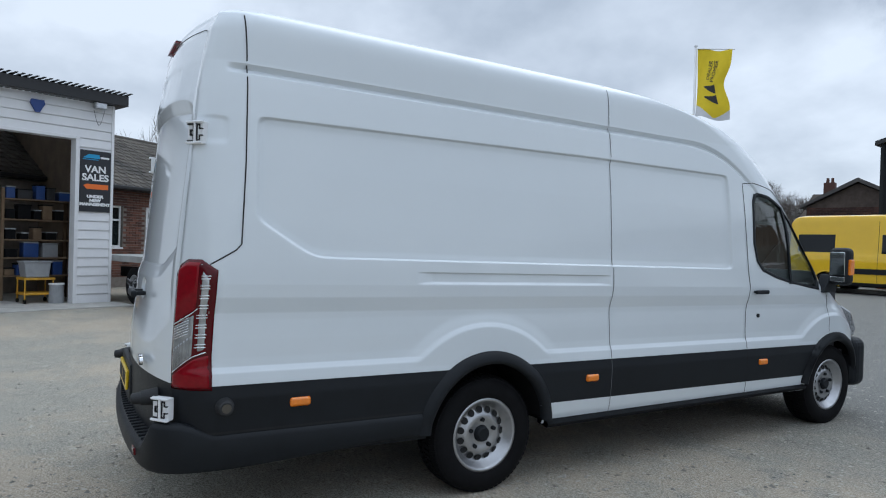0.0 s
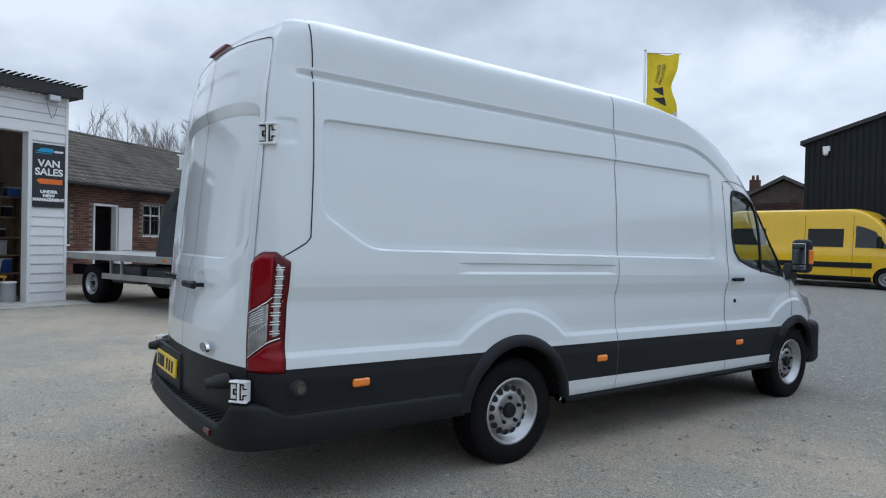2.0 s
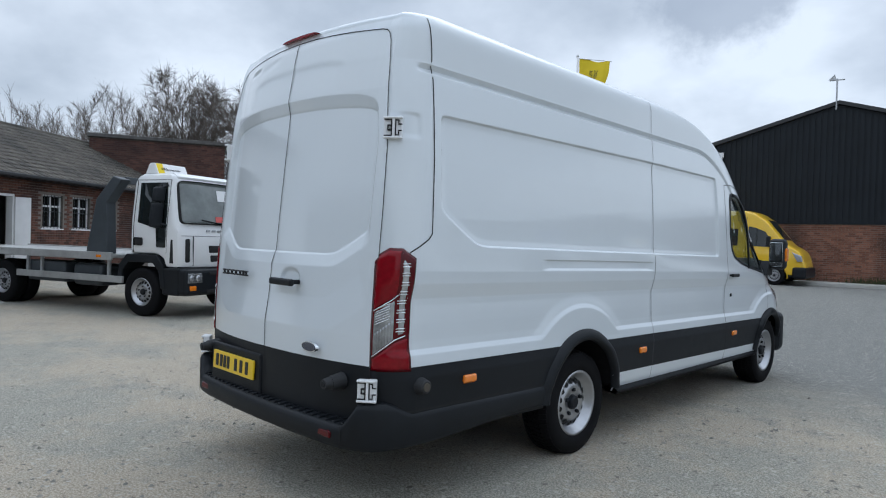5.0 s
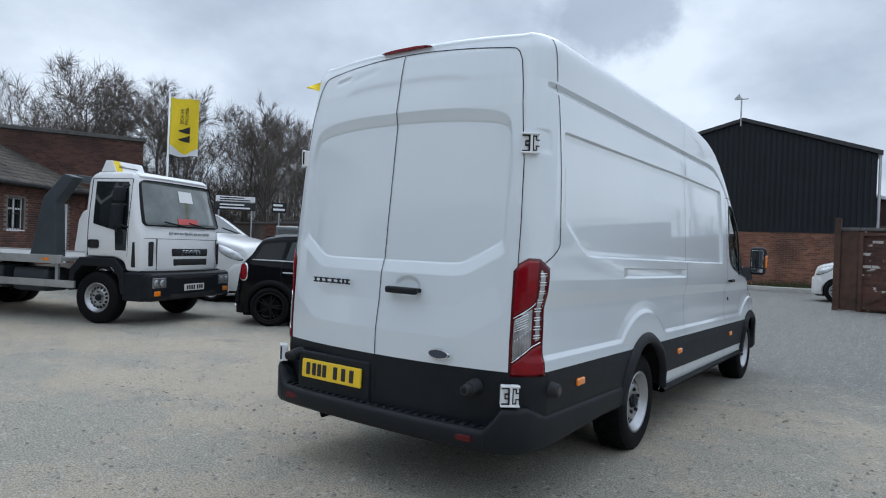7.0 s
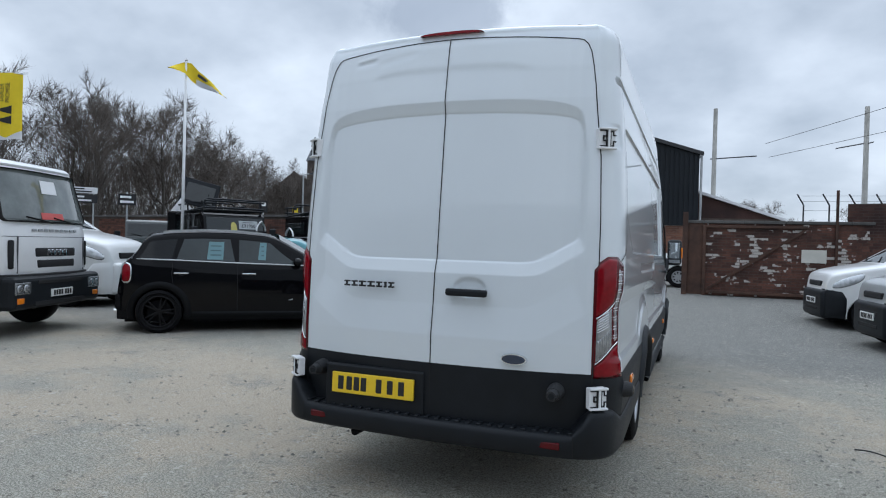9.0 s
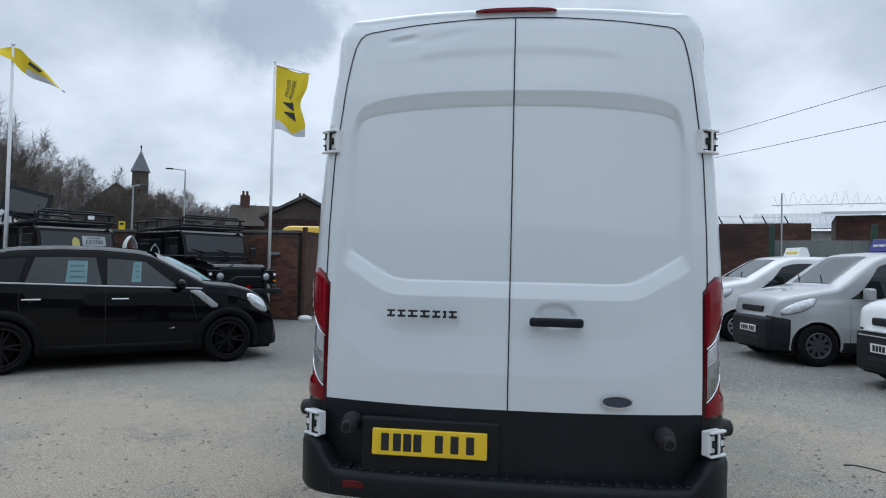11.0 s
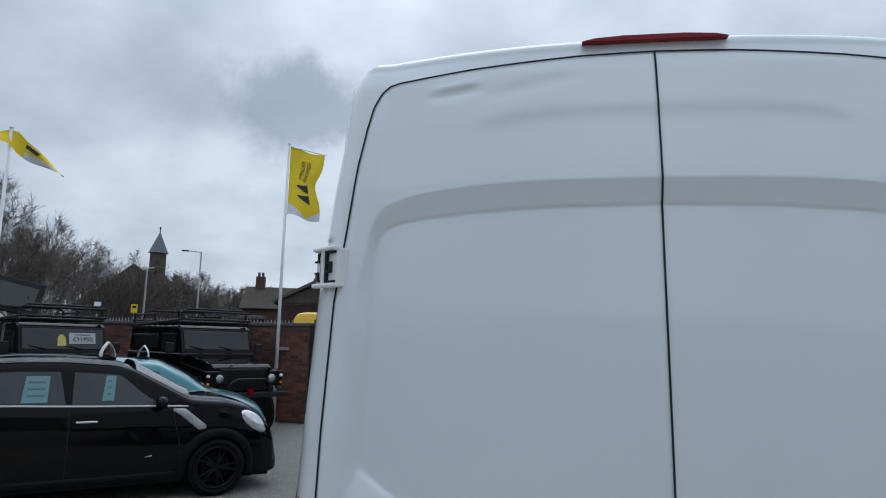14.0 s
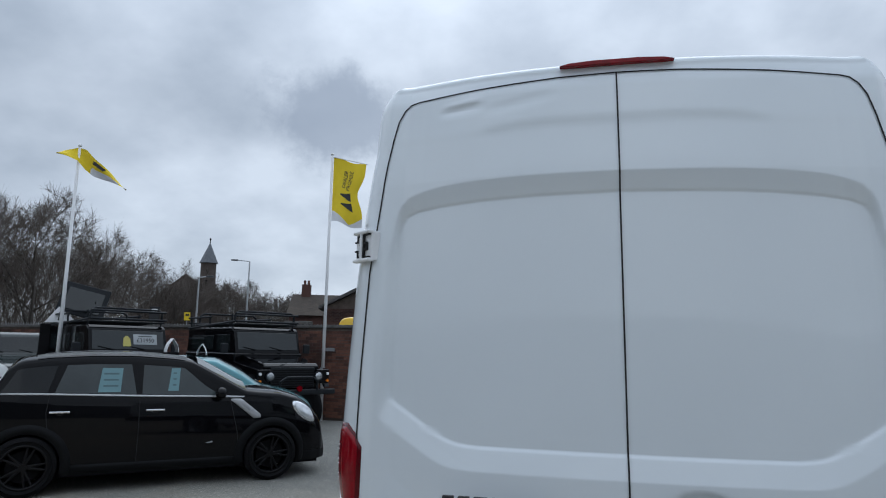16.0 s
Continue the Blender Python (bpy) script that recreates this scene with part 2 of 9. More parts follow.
def sweep(path, w, h, closed=False):
    """(verts, faces): a rectangular bar w by h along points given as (place, side, up)."""
    vs, fs = [], []
    for p, s, u in path:
        p, s, u = Vector(p), Vector(s), Vector(u)
        vs += [p - s * w / 2 - u * h / 2, p + s * w / 2 - u * h / 2, p + s * w / 2 + u * h / 2, p - s * w / 2 + u * h / 2]
    k = len(path)
    for i in range(k if closed else k - 1):
        a, b = 4 * i, 4 * ((i + 1) % k)
        for q in range(4):
            fs.append((a + q, a + (q + 1) % 4, b + (q + 1) % 4, b + q))
    if not closed:
        fs += [(3, 2, 1, 0), (4 * k - 4, 4 * k - 3, 4 * k - 2, 4 * k - 1)]
    return vs, fs


def lettering(name, text, size, material, parent, m, label="", wide=1.0, bold=0.0):
    """Words in the built-in font, turned into a mesh; they lie in the x-z plane and face -y before m."""
    cu = bpy.data.curves.new(name, "FONT")
    cu.body, cu.size, cu.align_x, cu.align_y, cu.extrude, cu.offset = text, size, "CENTER", "CENTER", 0.002, bold
    tmp = bpy.data.objects.new(name, cu)
    scene.collection.objects.link(tmp)
    me = bpy.data.meshes.new_from_object(tmp.evaluated_get(bpy.context.evaluated_depsgraph_get()))
    bpy.data.objects.remove(tmp)
    bpy.data.curves.remove(cu)
    me.transform(m @ pose(0, 0, 0, 90, 0, 0) @ Matrix.Diagonal((wide, 1, 1, 1)))
    me.materials.clear()
    me.materials.append(material)
    ob = new(name, me)
    ob.parent = parent
    if label:
        ob["label"] = label
    return ob


def tab(pairs, v):
    return float(np.interp(v, [p[0] for p in pairs], [p[1] for p in pairs]))


def ss(a, b, v):
    t = min(1.0, max(0.0, (v - a) / (b - a)))
    return t * t * (3 - 2 * t)


# ---- the wheel of a van or car, at its hub, turned outwards along +x ----
def wheel(parent, at, radius, width, rim_r, side=1, rim_material=STEEL, style="steel", name="wheel", label="", tread=True):
    hub = new(name)
    hub.parent = parent
    hub.matrix_local = pose(*at, 0, 0, 0 if side > 0 else 180)
    if label:
        hub["label"] = label
    w = width / 2
    R, q = radius, rim_r
    prof = [(q - 0.01, -w * 0.9), (q + 0.02, -w), (R - 0.045, -w * 1.06), (R - 0.015, -w * 0.93), (R, -w * 0.72), (R, w * 0.72), (R - 0.012, w * 0.90), (R - 0.030, w * 1.0),
            (R - 0.055, w * 1.06), (q + 0.05, w * 1.07), (q + 0.02, w * 1.02), (q + 0.004, w * 0.94), (q - 0.01, w * 0.9)]
    tyre = part("tyre", spin(prof, 56, closed=True), RUBBER, hub, soft=True)
    if tread:
        vs, fs = [], []
        n = 64
        for i in range(n):
            a0 = 2 * math.pi * i / n
            for k, (x0, x1, lean) in enumerate(((-0.74, -0.42, 0.03), (-0.36, -0.05, -0.02), (0.01, 0.34, 0.02), (0.40, 0.88, -0.03))):
                b = len(vs)
                for rr in (R - 0.004, R + 0.010):
                    for xx, aa in ((x0, a0), (x1, a0 + lean), (x1, a0 + lean + 0.070), (x0, a0 + 0.070)):
                        r2 = rr - (0.012 if xx > 0.8 else 0)
                        vs.append((xx * w, r2 * math.cos(aa), r2 * math.sin(aa)))
                fs += [(b + 4, b + 5, b + 6, b + 7)] + [(b + j, b + (j + 1) % 4, b + 4 + (j + 1) % 4, b + 4 + j) for j in range(4)]
        part("tread", (vs, fs), RUBBER, hub)
    if style == "steel":
        rim = [(q, -w * 0.9), (q + 0.008, w * 0.96), (q - 0.004, w * 0.99), (q - 0.014, w * 0.93), (q - 0.022, w * 0.72), (q - 0.045, w * 0.58), (q * 0.76, w * 0.44), (q * 0.66, w * 0.50),
               (q * 0.56, w * 0.66), (q * 0.46, w * 0.70), (q * 0.36, w * 0.62), (q * 0.30, w * 0.60), (q * 0.24, w * 0.60)]
        part("rim", spin(rim, 48), rim_material, hub, soft=True)
        for i in range(15):
            a = 2 * math.pi * i / 15
            vs, fs = spin([(0.0001, 0), (q * 0.10, 0.0)], 12)
            sl = [(w * (0.535 - 0.95 * v[1] / q) + 0.004, q * 0.69 * math.cos(a) + v[1] * math.cos(a) - v[2] * math.sin(a), q * 0.69 * math.sin(a) + v[1] * math.sin(a) + v[2] * math.cos(a)) for v in vs]
            part("vent_hole", (sl, fs), GAP, hub)
        part("hub_cap", mesh_of(rod((w * 0.5, 0, 0), (w * 0.80, 0, 0), q * 0.25, q * 0.21, 20), rod((w * 0.80, 0, 0), (w * 0.86, 0, 0), q * 0.20, q * 0.16, 20)), PLASTIC, hub, "black plastic centre cap")
        for i in range(5):
            a = 2 * math.pi * (i + 0.25) / 5
            c, s = q * 0.40 * math.cos(a), q * 0.40 * math.sin(a)
            part("wheel_nut", mesh_of(rod((w * 0.55, c, s), (w * 0.80, c, s), 0.017, 0.013, 6)), PLASTIC, hub)
    else:
        n = {"five": 5, "ten": 10, "twin": 10, "cover": 9}[style]
        part("rim", spin([(q, -w * 0.9), (q + 0.006, w * 0.97), (q - 0.012, w * 1.0), (q - 0.022, w * 0.9), (q - 0.03, w * 0.3)], 40), rim_material, hub, soft=True)
        part("brake_disc", mesh_of(rod((w * 0.1, 0, 0), (w * 0.2, 0, 0), q * 0.72, None, 24)), DARK, hub)
        for i in range(n):
            turn_ = 2 * math.pi * (i // 2 + (0.13 if i % 2 else -0.13)) / 5 if style == "twin" else 2 * math.pi * i / n
            m = Matrix.Rotation(turn_, 4, "X")
            if style == "cover":
                sp = mesh_of(prism([(q * 0.16, -q * 0.16), (q * 0.93, -q * 0.20), (q * 0.93, q * 0.12), (q * 0.16, q * 0.10)], w * 0.70, w * 0.86, "x", 0.006))
            else:
                k = {"twin": 0.05, "ten": 0.085}.get(style, 0.12)
                sp = mesh_of(prism([(q * 0.12, -q * k * 1.4), (q * 0.96, -q * k * 0.8), (q * 0.96, q * k * 0.8), (q * 0.12, q * k * 1.4)], w * 0.62, w * 0.88, "x", 0.008))
            bmesh.ops.transform(sp, verts=sp.verts, matrix=m)
            part("spoke", sp, rim_material, hub)
        part("hub_cap", mesh_of(rod((w * 0.5, 0, 0), (w * 0.92, 0, 0), q * 0.2, q * 0.17, 18)), rim_material, hub)
    return hub


# ---- the white high-roof panel van ----
VAN_X, HUB_R, HUB_F, HUB_Z = 0.048, 1.912, 5.66, 0.356
STRIP, SPLIT = 0.80, 0.565        # cladding's top edge, bumper's split line
W_TAB = [(0.40, 0.965), (0.46, 0.985), (0.56, 1.000), (0.735, 1.009), (0.80, 1.0), (0.81, 1.0), (0.860, 0.995), (0.888, 0.981), (0.93, 0.978), (1.02, 0.977), (1.12, 0.974), (1.154, 0.975), (1.233, 0.995), (1.30, 0.999),
         (1.40, 0.997), (1.6, 0.991), (1.9, 0.978), (2.15, 0.960), (2.30, 0.946), (2.42, 0.932)]
R_TAB = [(0.40, 0.002), (0.80, -0.006), (0.95, -0.007), (1.12, 0.000), (1.30, 0.008), (1.40, 0.014), (1.6, 0.030), (1.9, 0.058), (2.2, 0.086), (2.27, 0.092), (2.45, 0.118), (2.6, 0.148), (2.66, 0.170)]
F_TAB = [(0.40, 6.38), (0.60, 6.42), (0.90, 6.38), (1.00, 6.34), (1.10, 6.26), (1.22, 6.06), (1.34, 5.84), (1.60, 5.60), (2.05, 5.22), (2.20, 5.07), (2.35, 4.91), (2.45, 4.76), (2.55, 4.52), (2.62, 4.25), (2.68, 3.85), (2.72, 3.30), (2.75, 2.60)]
ROOF_Z, ROOF_W, ROOF_H = 2.42, 0.932, 0.330
# upper and lower edge of the dark fold over the doors' pressed panel, by distance from the middle
FOLD_HI = [(0, 2.270), (0.30, 2.267), (0.48, 2.261), (0.613, 2.249), (0.684, 2.235), (0.737, 2.215), (0.762, 2.190), (0.776, 2.15), (0.79, 2.06)]
FOLD_LO = [(0, 2.204), (0.30, 2.199), (0.48, 2.191), (0.62, 2.180), (0.704, 2.167), (0.745, 2.150), (0.770, 2.115), (0.779, 2.06), (0.79, 1.98)]


def half_width(z):
    if z <= ROOF_Z:
        return tab(W_TAB, z)
    k = min(1.0, (z - ROOF_Z) / ROOF_H)
    return ROOF_W * max(0.0, 1 - k ** 6.6) ** (1 / 6.6)


def rear_at(z):
    return tab(R_TAB, z) if z <= 2.66 else 0.17 + ((z - 2.66) / 0.115) ** 3 * 0.75


def lin(a, b, v):
    return min(1.0, max(0.0, (v - a) / (b - a)))


def soft_min(vals, k=60.0):
    lo = min(vals)
    return lo - math.log(sum(math.exp(-k * (v - lo)) for v in vals)) / k


def groove_z(y):
    """Height of the roof groove's bottom: level, then falling with the cab roof."""
    return 2.386 - 0.55 * max(0.0, y - 3.75) ** 2


def side_relief(y, z):
    d = 0.0
    # long pressed panel
    if 1.40 < z < 2.24 and 0.40 < y < 4.30:
        top = 2.153 + 0.012 * min(2.2, max(0.0, y - 0.6))
        e = soft_min((y - 0.468, 4.195 - y - 0.07 * max(0.0, z - 1.5), z - 1.438, top - z, (z - 1.444 - (0.76 - y) * 0.63) / 1.18, (4.30 - y + 2.10 - z) / 1.4), 60.0)
        d -= 0.016 * lin(0.0, 0.010, e) + 0.004 * ss(0.0, 0.05, e)
    # rubbing groove with wedge ends
    if 1.29 < z < 1.39 and 1.36 < y < 2.91:
        f = lin(1.385, 1.49, y) * (1 - lin(2.80, 2.895, y))
        d -= 0.011 * f * lin(1.305, 1.305 + 0.006 + 0.010 * f, z) * (1 - lin(1.371, 1.375, z))
    # roof groove
    if 1.9 < z < 2.44 and y > 0.25:
        v = z - groove_z(y)
        d -= 0.024 * min(lin(-0.026, -0.002, v), 1 - lin(0.002, 0.026, v)) * ss(0.31, 0.36, y) * (1 - 0.6 * ss(4.0, 4.6, y)) * (1 - ss(4.75, 4.95, y))
    # round swellings over the wheels
    if z < 1.16:
        for hub in (HUB_R - 0.03, HUB_F - 0.03):
            r = math.hypot(y - hub, z - 0.40)
            if r < 0.76:
                d = max(d, (0.998 - tab(W_TAB, z)) * (0.62 * (1 - lin(0.648, 0.675, r)) + 0.38 * (1 - ss(0.66, 0.75, r))) * ss(0.80, 0.84, z))
    # pocket round the upper hinge
    if 1.95 < z < 2.18 and y < 0.36:
        d -= 0.012 * ss(0.0, 0.022, soft_min((z - 1.992, 2.138 - z, 0.335 - y), 90.0))
    return d


def rear_relief(x, z):
    a, d = abs(x), 0.0
    # flare below the handle, bounded like the panel above it
    e = soft_min(((0.83 - a) * 2.4, z - 0.955, (z - 0.962 - (a - 0.59) * 0.62) / 1.18), 70.0)
    d += 0.017 * lin(0.0, 0.17, e) + 0.004 * lin(0.17, 0.34, e)
    # pressed panel: ledge below, fold above
    e = soft_min(((0.812 - a) * 2.2, z - 1.297, (z - 1.297 - (a - 0.57) * 0.60) / 1.166), 70.0)
    hi, lo = tab(FOLD_HI, a), tab(FOLD_LO, a)
    f = (hi - z) / (hi - lo)
    d += (0.018 * lin(0.0, 0.070, e) + 0.006 * lin(0.066, 0.075, e)) * (0.86 * lin(0.0, 1.0, f) + 0.14 * lin(0.96, 1.06, f))
    # shallow fold near the top
    d += 0.006 * (1 - lin(2.452, 2.480, z + 0.03 * (a / 0.5) ** 4)) * ss(2.27, 2.46, z) * (1 - ss(0.40, 0.52, a)) * (1 if a > 0.004 else 0.5)
    # cup over the handle
    d += 0.014 * (1 - lin(0.058, 0.074, math.hypot((x - 0.205) * 0.80, (z - 1.225) * 1.35)))
    # dent at the top corner of one door
    v = z - 2.548 - 0.10 * (x + 0.53)
    d += (0.007 * (1 - lin(0.0, 0.022, abs(v))) - 0.004 * (1 - lin(0.0, 0.016, abs(v - 0.026)))) * (1 - ss(0.03, 0.10, abs(x + 0.55)))
    d += 0.003 * (1 - ss(0.0, 0.035, abs(z - 2.545 - 0.20 * (x + 0.36)))) * (1 - ss(0.06, 0.16, abs(x + 0.33)))
    return d


def ring(u, z, sg=1):
    """The shell's right half at height z: u 0 to 1 the rear, to 2 the corner, to 3 the side, to 4 the front."""
    w, r, f = half_width(z), rear_at(z), tab(F_TAB, z)
    k = min(1.0, w / 0.85)
    xc, cd = min(0.875, w * 0.90), 0.112 * k
    y0, y1 = r + 0.30 * k, max(f - 0.62, r + 0.5)
    if u <= 1:
        x = u * xc
        return x, r + cd * (u ** 2.4) + rear_relief(x * sg, z) * k
    if u <= 2:
        t = u - 1
        ax, ay, bx, by = xc, r + cd, w, y0
        px, py = ax + (w - ax) * 0.78, ay + (y0 - ay) * 0.20
        x = (1 - t) ** 2 * ax + 2 * t * (1 - t) * px + t * t * bx
        y = (1 - t) ** 2 * ay + 2 * t * (1 - t) * py + t * t * by
        return x + side_relief(y, z) * t, y
    if u <= 3:
        y = y0 + (u - 2) * (y1 - y0)
        return w + side_relief(y, z), y
    a = (u - 3) * math.pi / 2
    y = y1 + (f - y1) * math.sin(a) ** 1.25
    return (w + side_relief(y, z)) * max(0.0, math.cos(a)) ** 0.42, y


def dip(y):
    """The body's slight rake: lower towards the nose."""
    return -0.0125 * (y - 0.9)


def side_point(y, z, out=0.0):
    w, r, f = half_width(z), rear_at(z), tab(F_TAB, z)
    y0, y1 = r + 0.30, max(f - 0.62, r + 0.5)
    if y < y0:
        lo, hi = 1.0, 2.0
        for _ in range(30):
            mid = (lo + hi) / 2
            lo, hi = (mid, hi) if ring(mid, z)[1] < y else (lo, mid)
        x = ring(lo, z)[0]
    elif y <= y1:
        x = w + side_relief(y, z)
    else:
        s = min(1.0, (y - y1) / (f - y1)) ** (1 / 1.25)
        x = (w + side_relief(y, z)) * max(0.0, 1 - s * s) ** 0.21
    return Vector((x + out, y, z + dip(y)))


def rear_point(x, z, out=0.0):
    w, r = half_width(z), rear_at(z)
    xc = min(0.875, w * 0.90)
    k = min(1.0, w / 0.85)
    u = abs(x) / xc
    if u <= 1:
        return Vector((x, r + 0.112 * k * u ** 2.4 + rear_relief(x, z) * k - out, z + dip(0)))
    lo, hi = 1.0, 2.0
    for _ in range(30):
        mid = (lo + hi) / 2
        lo, hi = (mid, hi) if ring(mid, z)[0] < abs(x) else (lo, mid)
    return Vector((x, ring(lo, z)[1] - out, z + dip(0)))


def flank(s, p):
    return Vector((p.x * s, p.y, p.z))


van = thing("panel_van", "long white high-roof panel van with black lower cladding", "van", (VAN_X, 0, 0))
ROWS_Z = {round(0.40 + 0.0125 * i, 4) for i in range(162)}
for lo, hi, step in ((0.80, 1.17, 0.006), (1.22, 1.25, 0.005), (1.285, 1.40, 0.0035), (1.43, 1.47, 0.003), (1.47, 1.66, 0.007), (2.04, 2.18, 0.006), (2.14, 2.28, 0.004), (2.30, 2.42, 0.003), (2.43, 2.49, 0.006), (2.50, 2.60, 0.006)):
    ROWS_Z |= {round(lo + step * i, 4) for i in range(int((hi - lo) / step))}
ROWS_Z = sorted(z for z in ROWS_Z if z < 2.418)
ROWS_Z += [ROOF_Z + 0.014 * i for i in range(14)]
for i in range(0, 46):
    a = i / 45 * math.pi / 2
    ROWS_Z.append(ROOF_Z + ROOF_H * min(0.99999, math.sin(a)) ** (2 / 6.6))
ROWS_Z.sort()
ROWS_Z = [z for i, z in enumerate(ROWS_Z) if not i or z - ROWS_Z[i - 1] > 0.0012]
US = [i / 110 for i in range(110)] + [1 + i / 24 for i in range(24)] + [2 + i / 480 for i in range(480)] + [3 + i / 40 for i in range(41)]
grid, mirrored = [], []
for z in ROWS_Z:
    grid.append([(*ring(u, z), z) for u in US])
    mirrored.append([(*ring(u, z, -1), z) if u <= 1 else grid[-1][k] for k, u in enumerate(US)])
NC = len(US)
verts, faces = [], collections.defaultdict(list)
for row, other in zip(grid, mirrored):
    verts += [(x, y, z + dip(y)) for x, y, z in row] + [(-x, y, z + dip(y)) for x, y, z in other]

WIN = [(4.455, 1.99), (4.475, 2.045), (4.53, 2.060), (4.68, 2.045), (4.86, 1.99), (5.05, 1.877), (5.207, 1.747), (5.33, 1.65), (5.41, 1.55), (5.435, 1.35), (5.38, 1.288), (4.98, 1.341), (4.766, 1.382), (4.58, 1.44), (4.505, 1.514), (4.465, 1.65)]


def inside(poly, x, y):
    hit = False
    for i in range(len(poly)):
        (x0, y0), (x1, y1) = poly[i], poly[i - 1]
        if (y0 > y) != (y1 > y) and x < (x1 - x0) * (y - y0) / (y1 - y0) + x0:
            hit = not hit
    return hit


for i in range(len(ROWS_Z) - 1):
    for j in range(NC - 1):
        x = (grid[i][j][0] + grid[i + 1][j + 1][0]) / 2
        y = (grid[i][j][1] + grid[i + 1][j + 1][1]) / 2
        z = (ROWS_Z[i] + ROWS_Z[i + 1]) / 2
        u = US[j]
        if u >= 1.5 and x > 0.5 and min(math.hypot(y - HUB_R, z - 0.40), math.hypot(y - HUB_F, z - 0.40)) < 0.425:
            continue
        if u >= 2 and inside(WIN, y, z):
            continue
        if u >= 3 and 1.44 < z < 2.06 and x < half_width(z) - 0.16:
            continue
        if u < 1:
            key = "door" if 0.44 < z < 2.638 else "shell" if z > 1 else "clad"
            if key == "door" and z < STRIP:
                key = "doorclad"
        elif z < STRIP and (y < HUB_R or (z > 0.535 and y > HUB_R) or y > HUB_F + 0.3):
            key = "clad"
        elif 4.40 < y < 5.53 and z < 2.12 and u >= 2:
            key = "cab"
        else:
            key = "shell"
        for s in (0, 1):
            q = [2 * NC * i + s * NC + j, 2 * NC * i + s * NC + j + 1, 2 * NC * (i + 1) + s * NC + j + 1, 2 * NC * (i + 1) + s * NC + j]
            faces[key, s if key in ("door", "doorclad", "cab") else 0].append(q if s else q[::-1])


def cut(fs):
    used = sorted({v for f in fs for v in f})
    at = {v: i for i, v in enumerate(used)}
    return [verts[v] for v in used], [[at[v] for v in f] for f in fs]


part("body_shell", cut(faces["shell", 0]), PAINT, van, "glossy white pressed-steel body", soft=True)
part("side_cladding", cut(faces["clad", 0]), PLASTIC, van, "black plastic lower cladding", soft=True)
doors = []
for s in (0, 1):
    d = part("rear_door", cut(faces["door", s]), PAINT, van, "closed windowless white rear door", soft=True)
    doors.append(d)
    part("lower_door_panel", cut(faces["doorclad", s]), PLASTIC, d, "black plastic panel", soft=True)
cabdoors = [part("cab_door", cut(faces["cab", s]), PAINT, van, "closed white cab door", soft=True) for s in (0, 1)]


def gap(name, points, width, parent, material=GAP):
    """A narrow dark shut line along points that lie just proud of the skin; each is (place, normal)."""
    vs, fs = [], []
    for i, (p, nrm) in enumerate(points):
        a, b = points[max(0, i - 1)][0], points[min(len(points) - 1, i + 1)][0]
        sd = (b - a).cross(nrm).normalized() * width / 2
        vs += [p + nrm * 0.0015 - sd, p + nrm * 0.0015 + sd]
        if i:
            fs.append((2 * i - 2, 2 * i - 1, 2 * i + 1, 2 * i))
    return part(name, (vs, fs), material, parent)


def along(pts, step=0.03):
    out = []
    for (a0, b0), (a1, b1) in zip(pts, pts[1:]):
        n = max(1, int(math.hypot(a1 - a0, b1 - b0) / step))
        out += [(a0 + (a1 - a0) * i / n, b0 + (b1 - b0) * i / n) for i in range(n)]
    return out + [pts[-1]]


def side_gap(pts, width=0.007, sides=(1, -1), parent=None, material=GAP):
    for s in sides:
        gap("panel_gap", [(flank(s, side_point(y, z, 0.001)), Vector((s, 0, 0.0))) for y, z in along(pts)], width, parent or van, material)


def rear_gap(pts, width=0.008, parent=None, material=GAP):
    gap("panel_gap", [(rear_point(x, z, 0.002), Vector((0, -1, 0.0))) for x, z in along(pts, 0.008)], width, parent or van, material)


side_gap([(0.395, 2.735), (0.40, 2.66), (0.41, 2.50), (0.415, 2.30), (0.41, 1.9), (0.395, 1.50), (0.37, 1.47), (0.25, 1.395)], 0.007)
side_gap([(2.915, 0.43), (2.915, 0.80), (2.90, 1.15), (2.915, 1.30), (2.905, 1.9), (2.89, 2.42), (2.875, 2.66), (2.87, 2.74)], 0.005, material=SEALGAP)
side_gap([(4.40, 0.43), (4.395, 0.88), (4.397, 1.06), (4.42, 1.29), (4.39, 1.43), (4.345, 1.9), (4.325, 2.13), (4.46, 2.145), (4.76, 2.11), (5.0, 2.0)], 0.006)
side_gap([(5.56, 0.90), (5.555, 1.10), (5.525, 1.25)], 0.006)
rear_gap([(0.0, 0.46), (0.0, 2.638)], 0.0055)
side_gap([(0.12, SPLIT + 0.004), (1.47, SPLIT + 0.004)], 0.010)
for s in (1, -1):
    rear_gap([(0.868 * s, 0.80), (0.884 * s, 1.39), (0.883 * s, 1.6), (0.872 * s, 1.94), (0.846 * s, 2.17), (0.829 * s, 2.34), (0.812 * s, 2.45), (0.797 * s, 2.525), (0.776 * s, 2.57), (0.753 * s, 2.592), (0.72 * s, 2.600), (0.5 * s, 2.617), (0.2 * s, 2.634), (0, 2.638)], 0.0055)
    rear_gap([(0.865 * s, 0.46), (0.868 * s, 0.80)], 0.009)


def curved_strip(pts, height_dir, h, w, parent, name, material, label=""):
    return part(name, sweep([(p, n, u) for p, n, u in pts], w, h), material, parent, label)


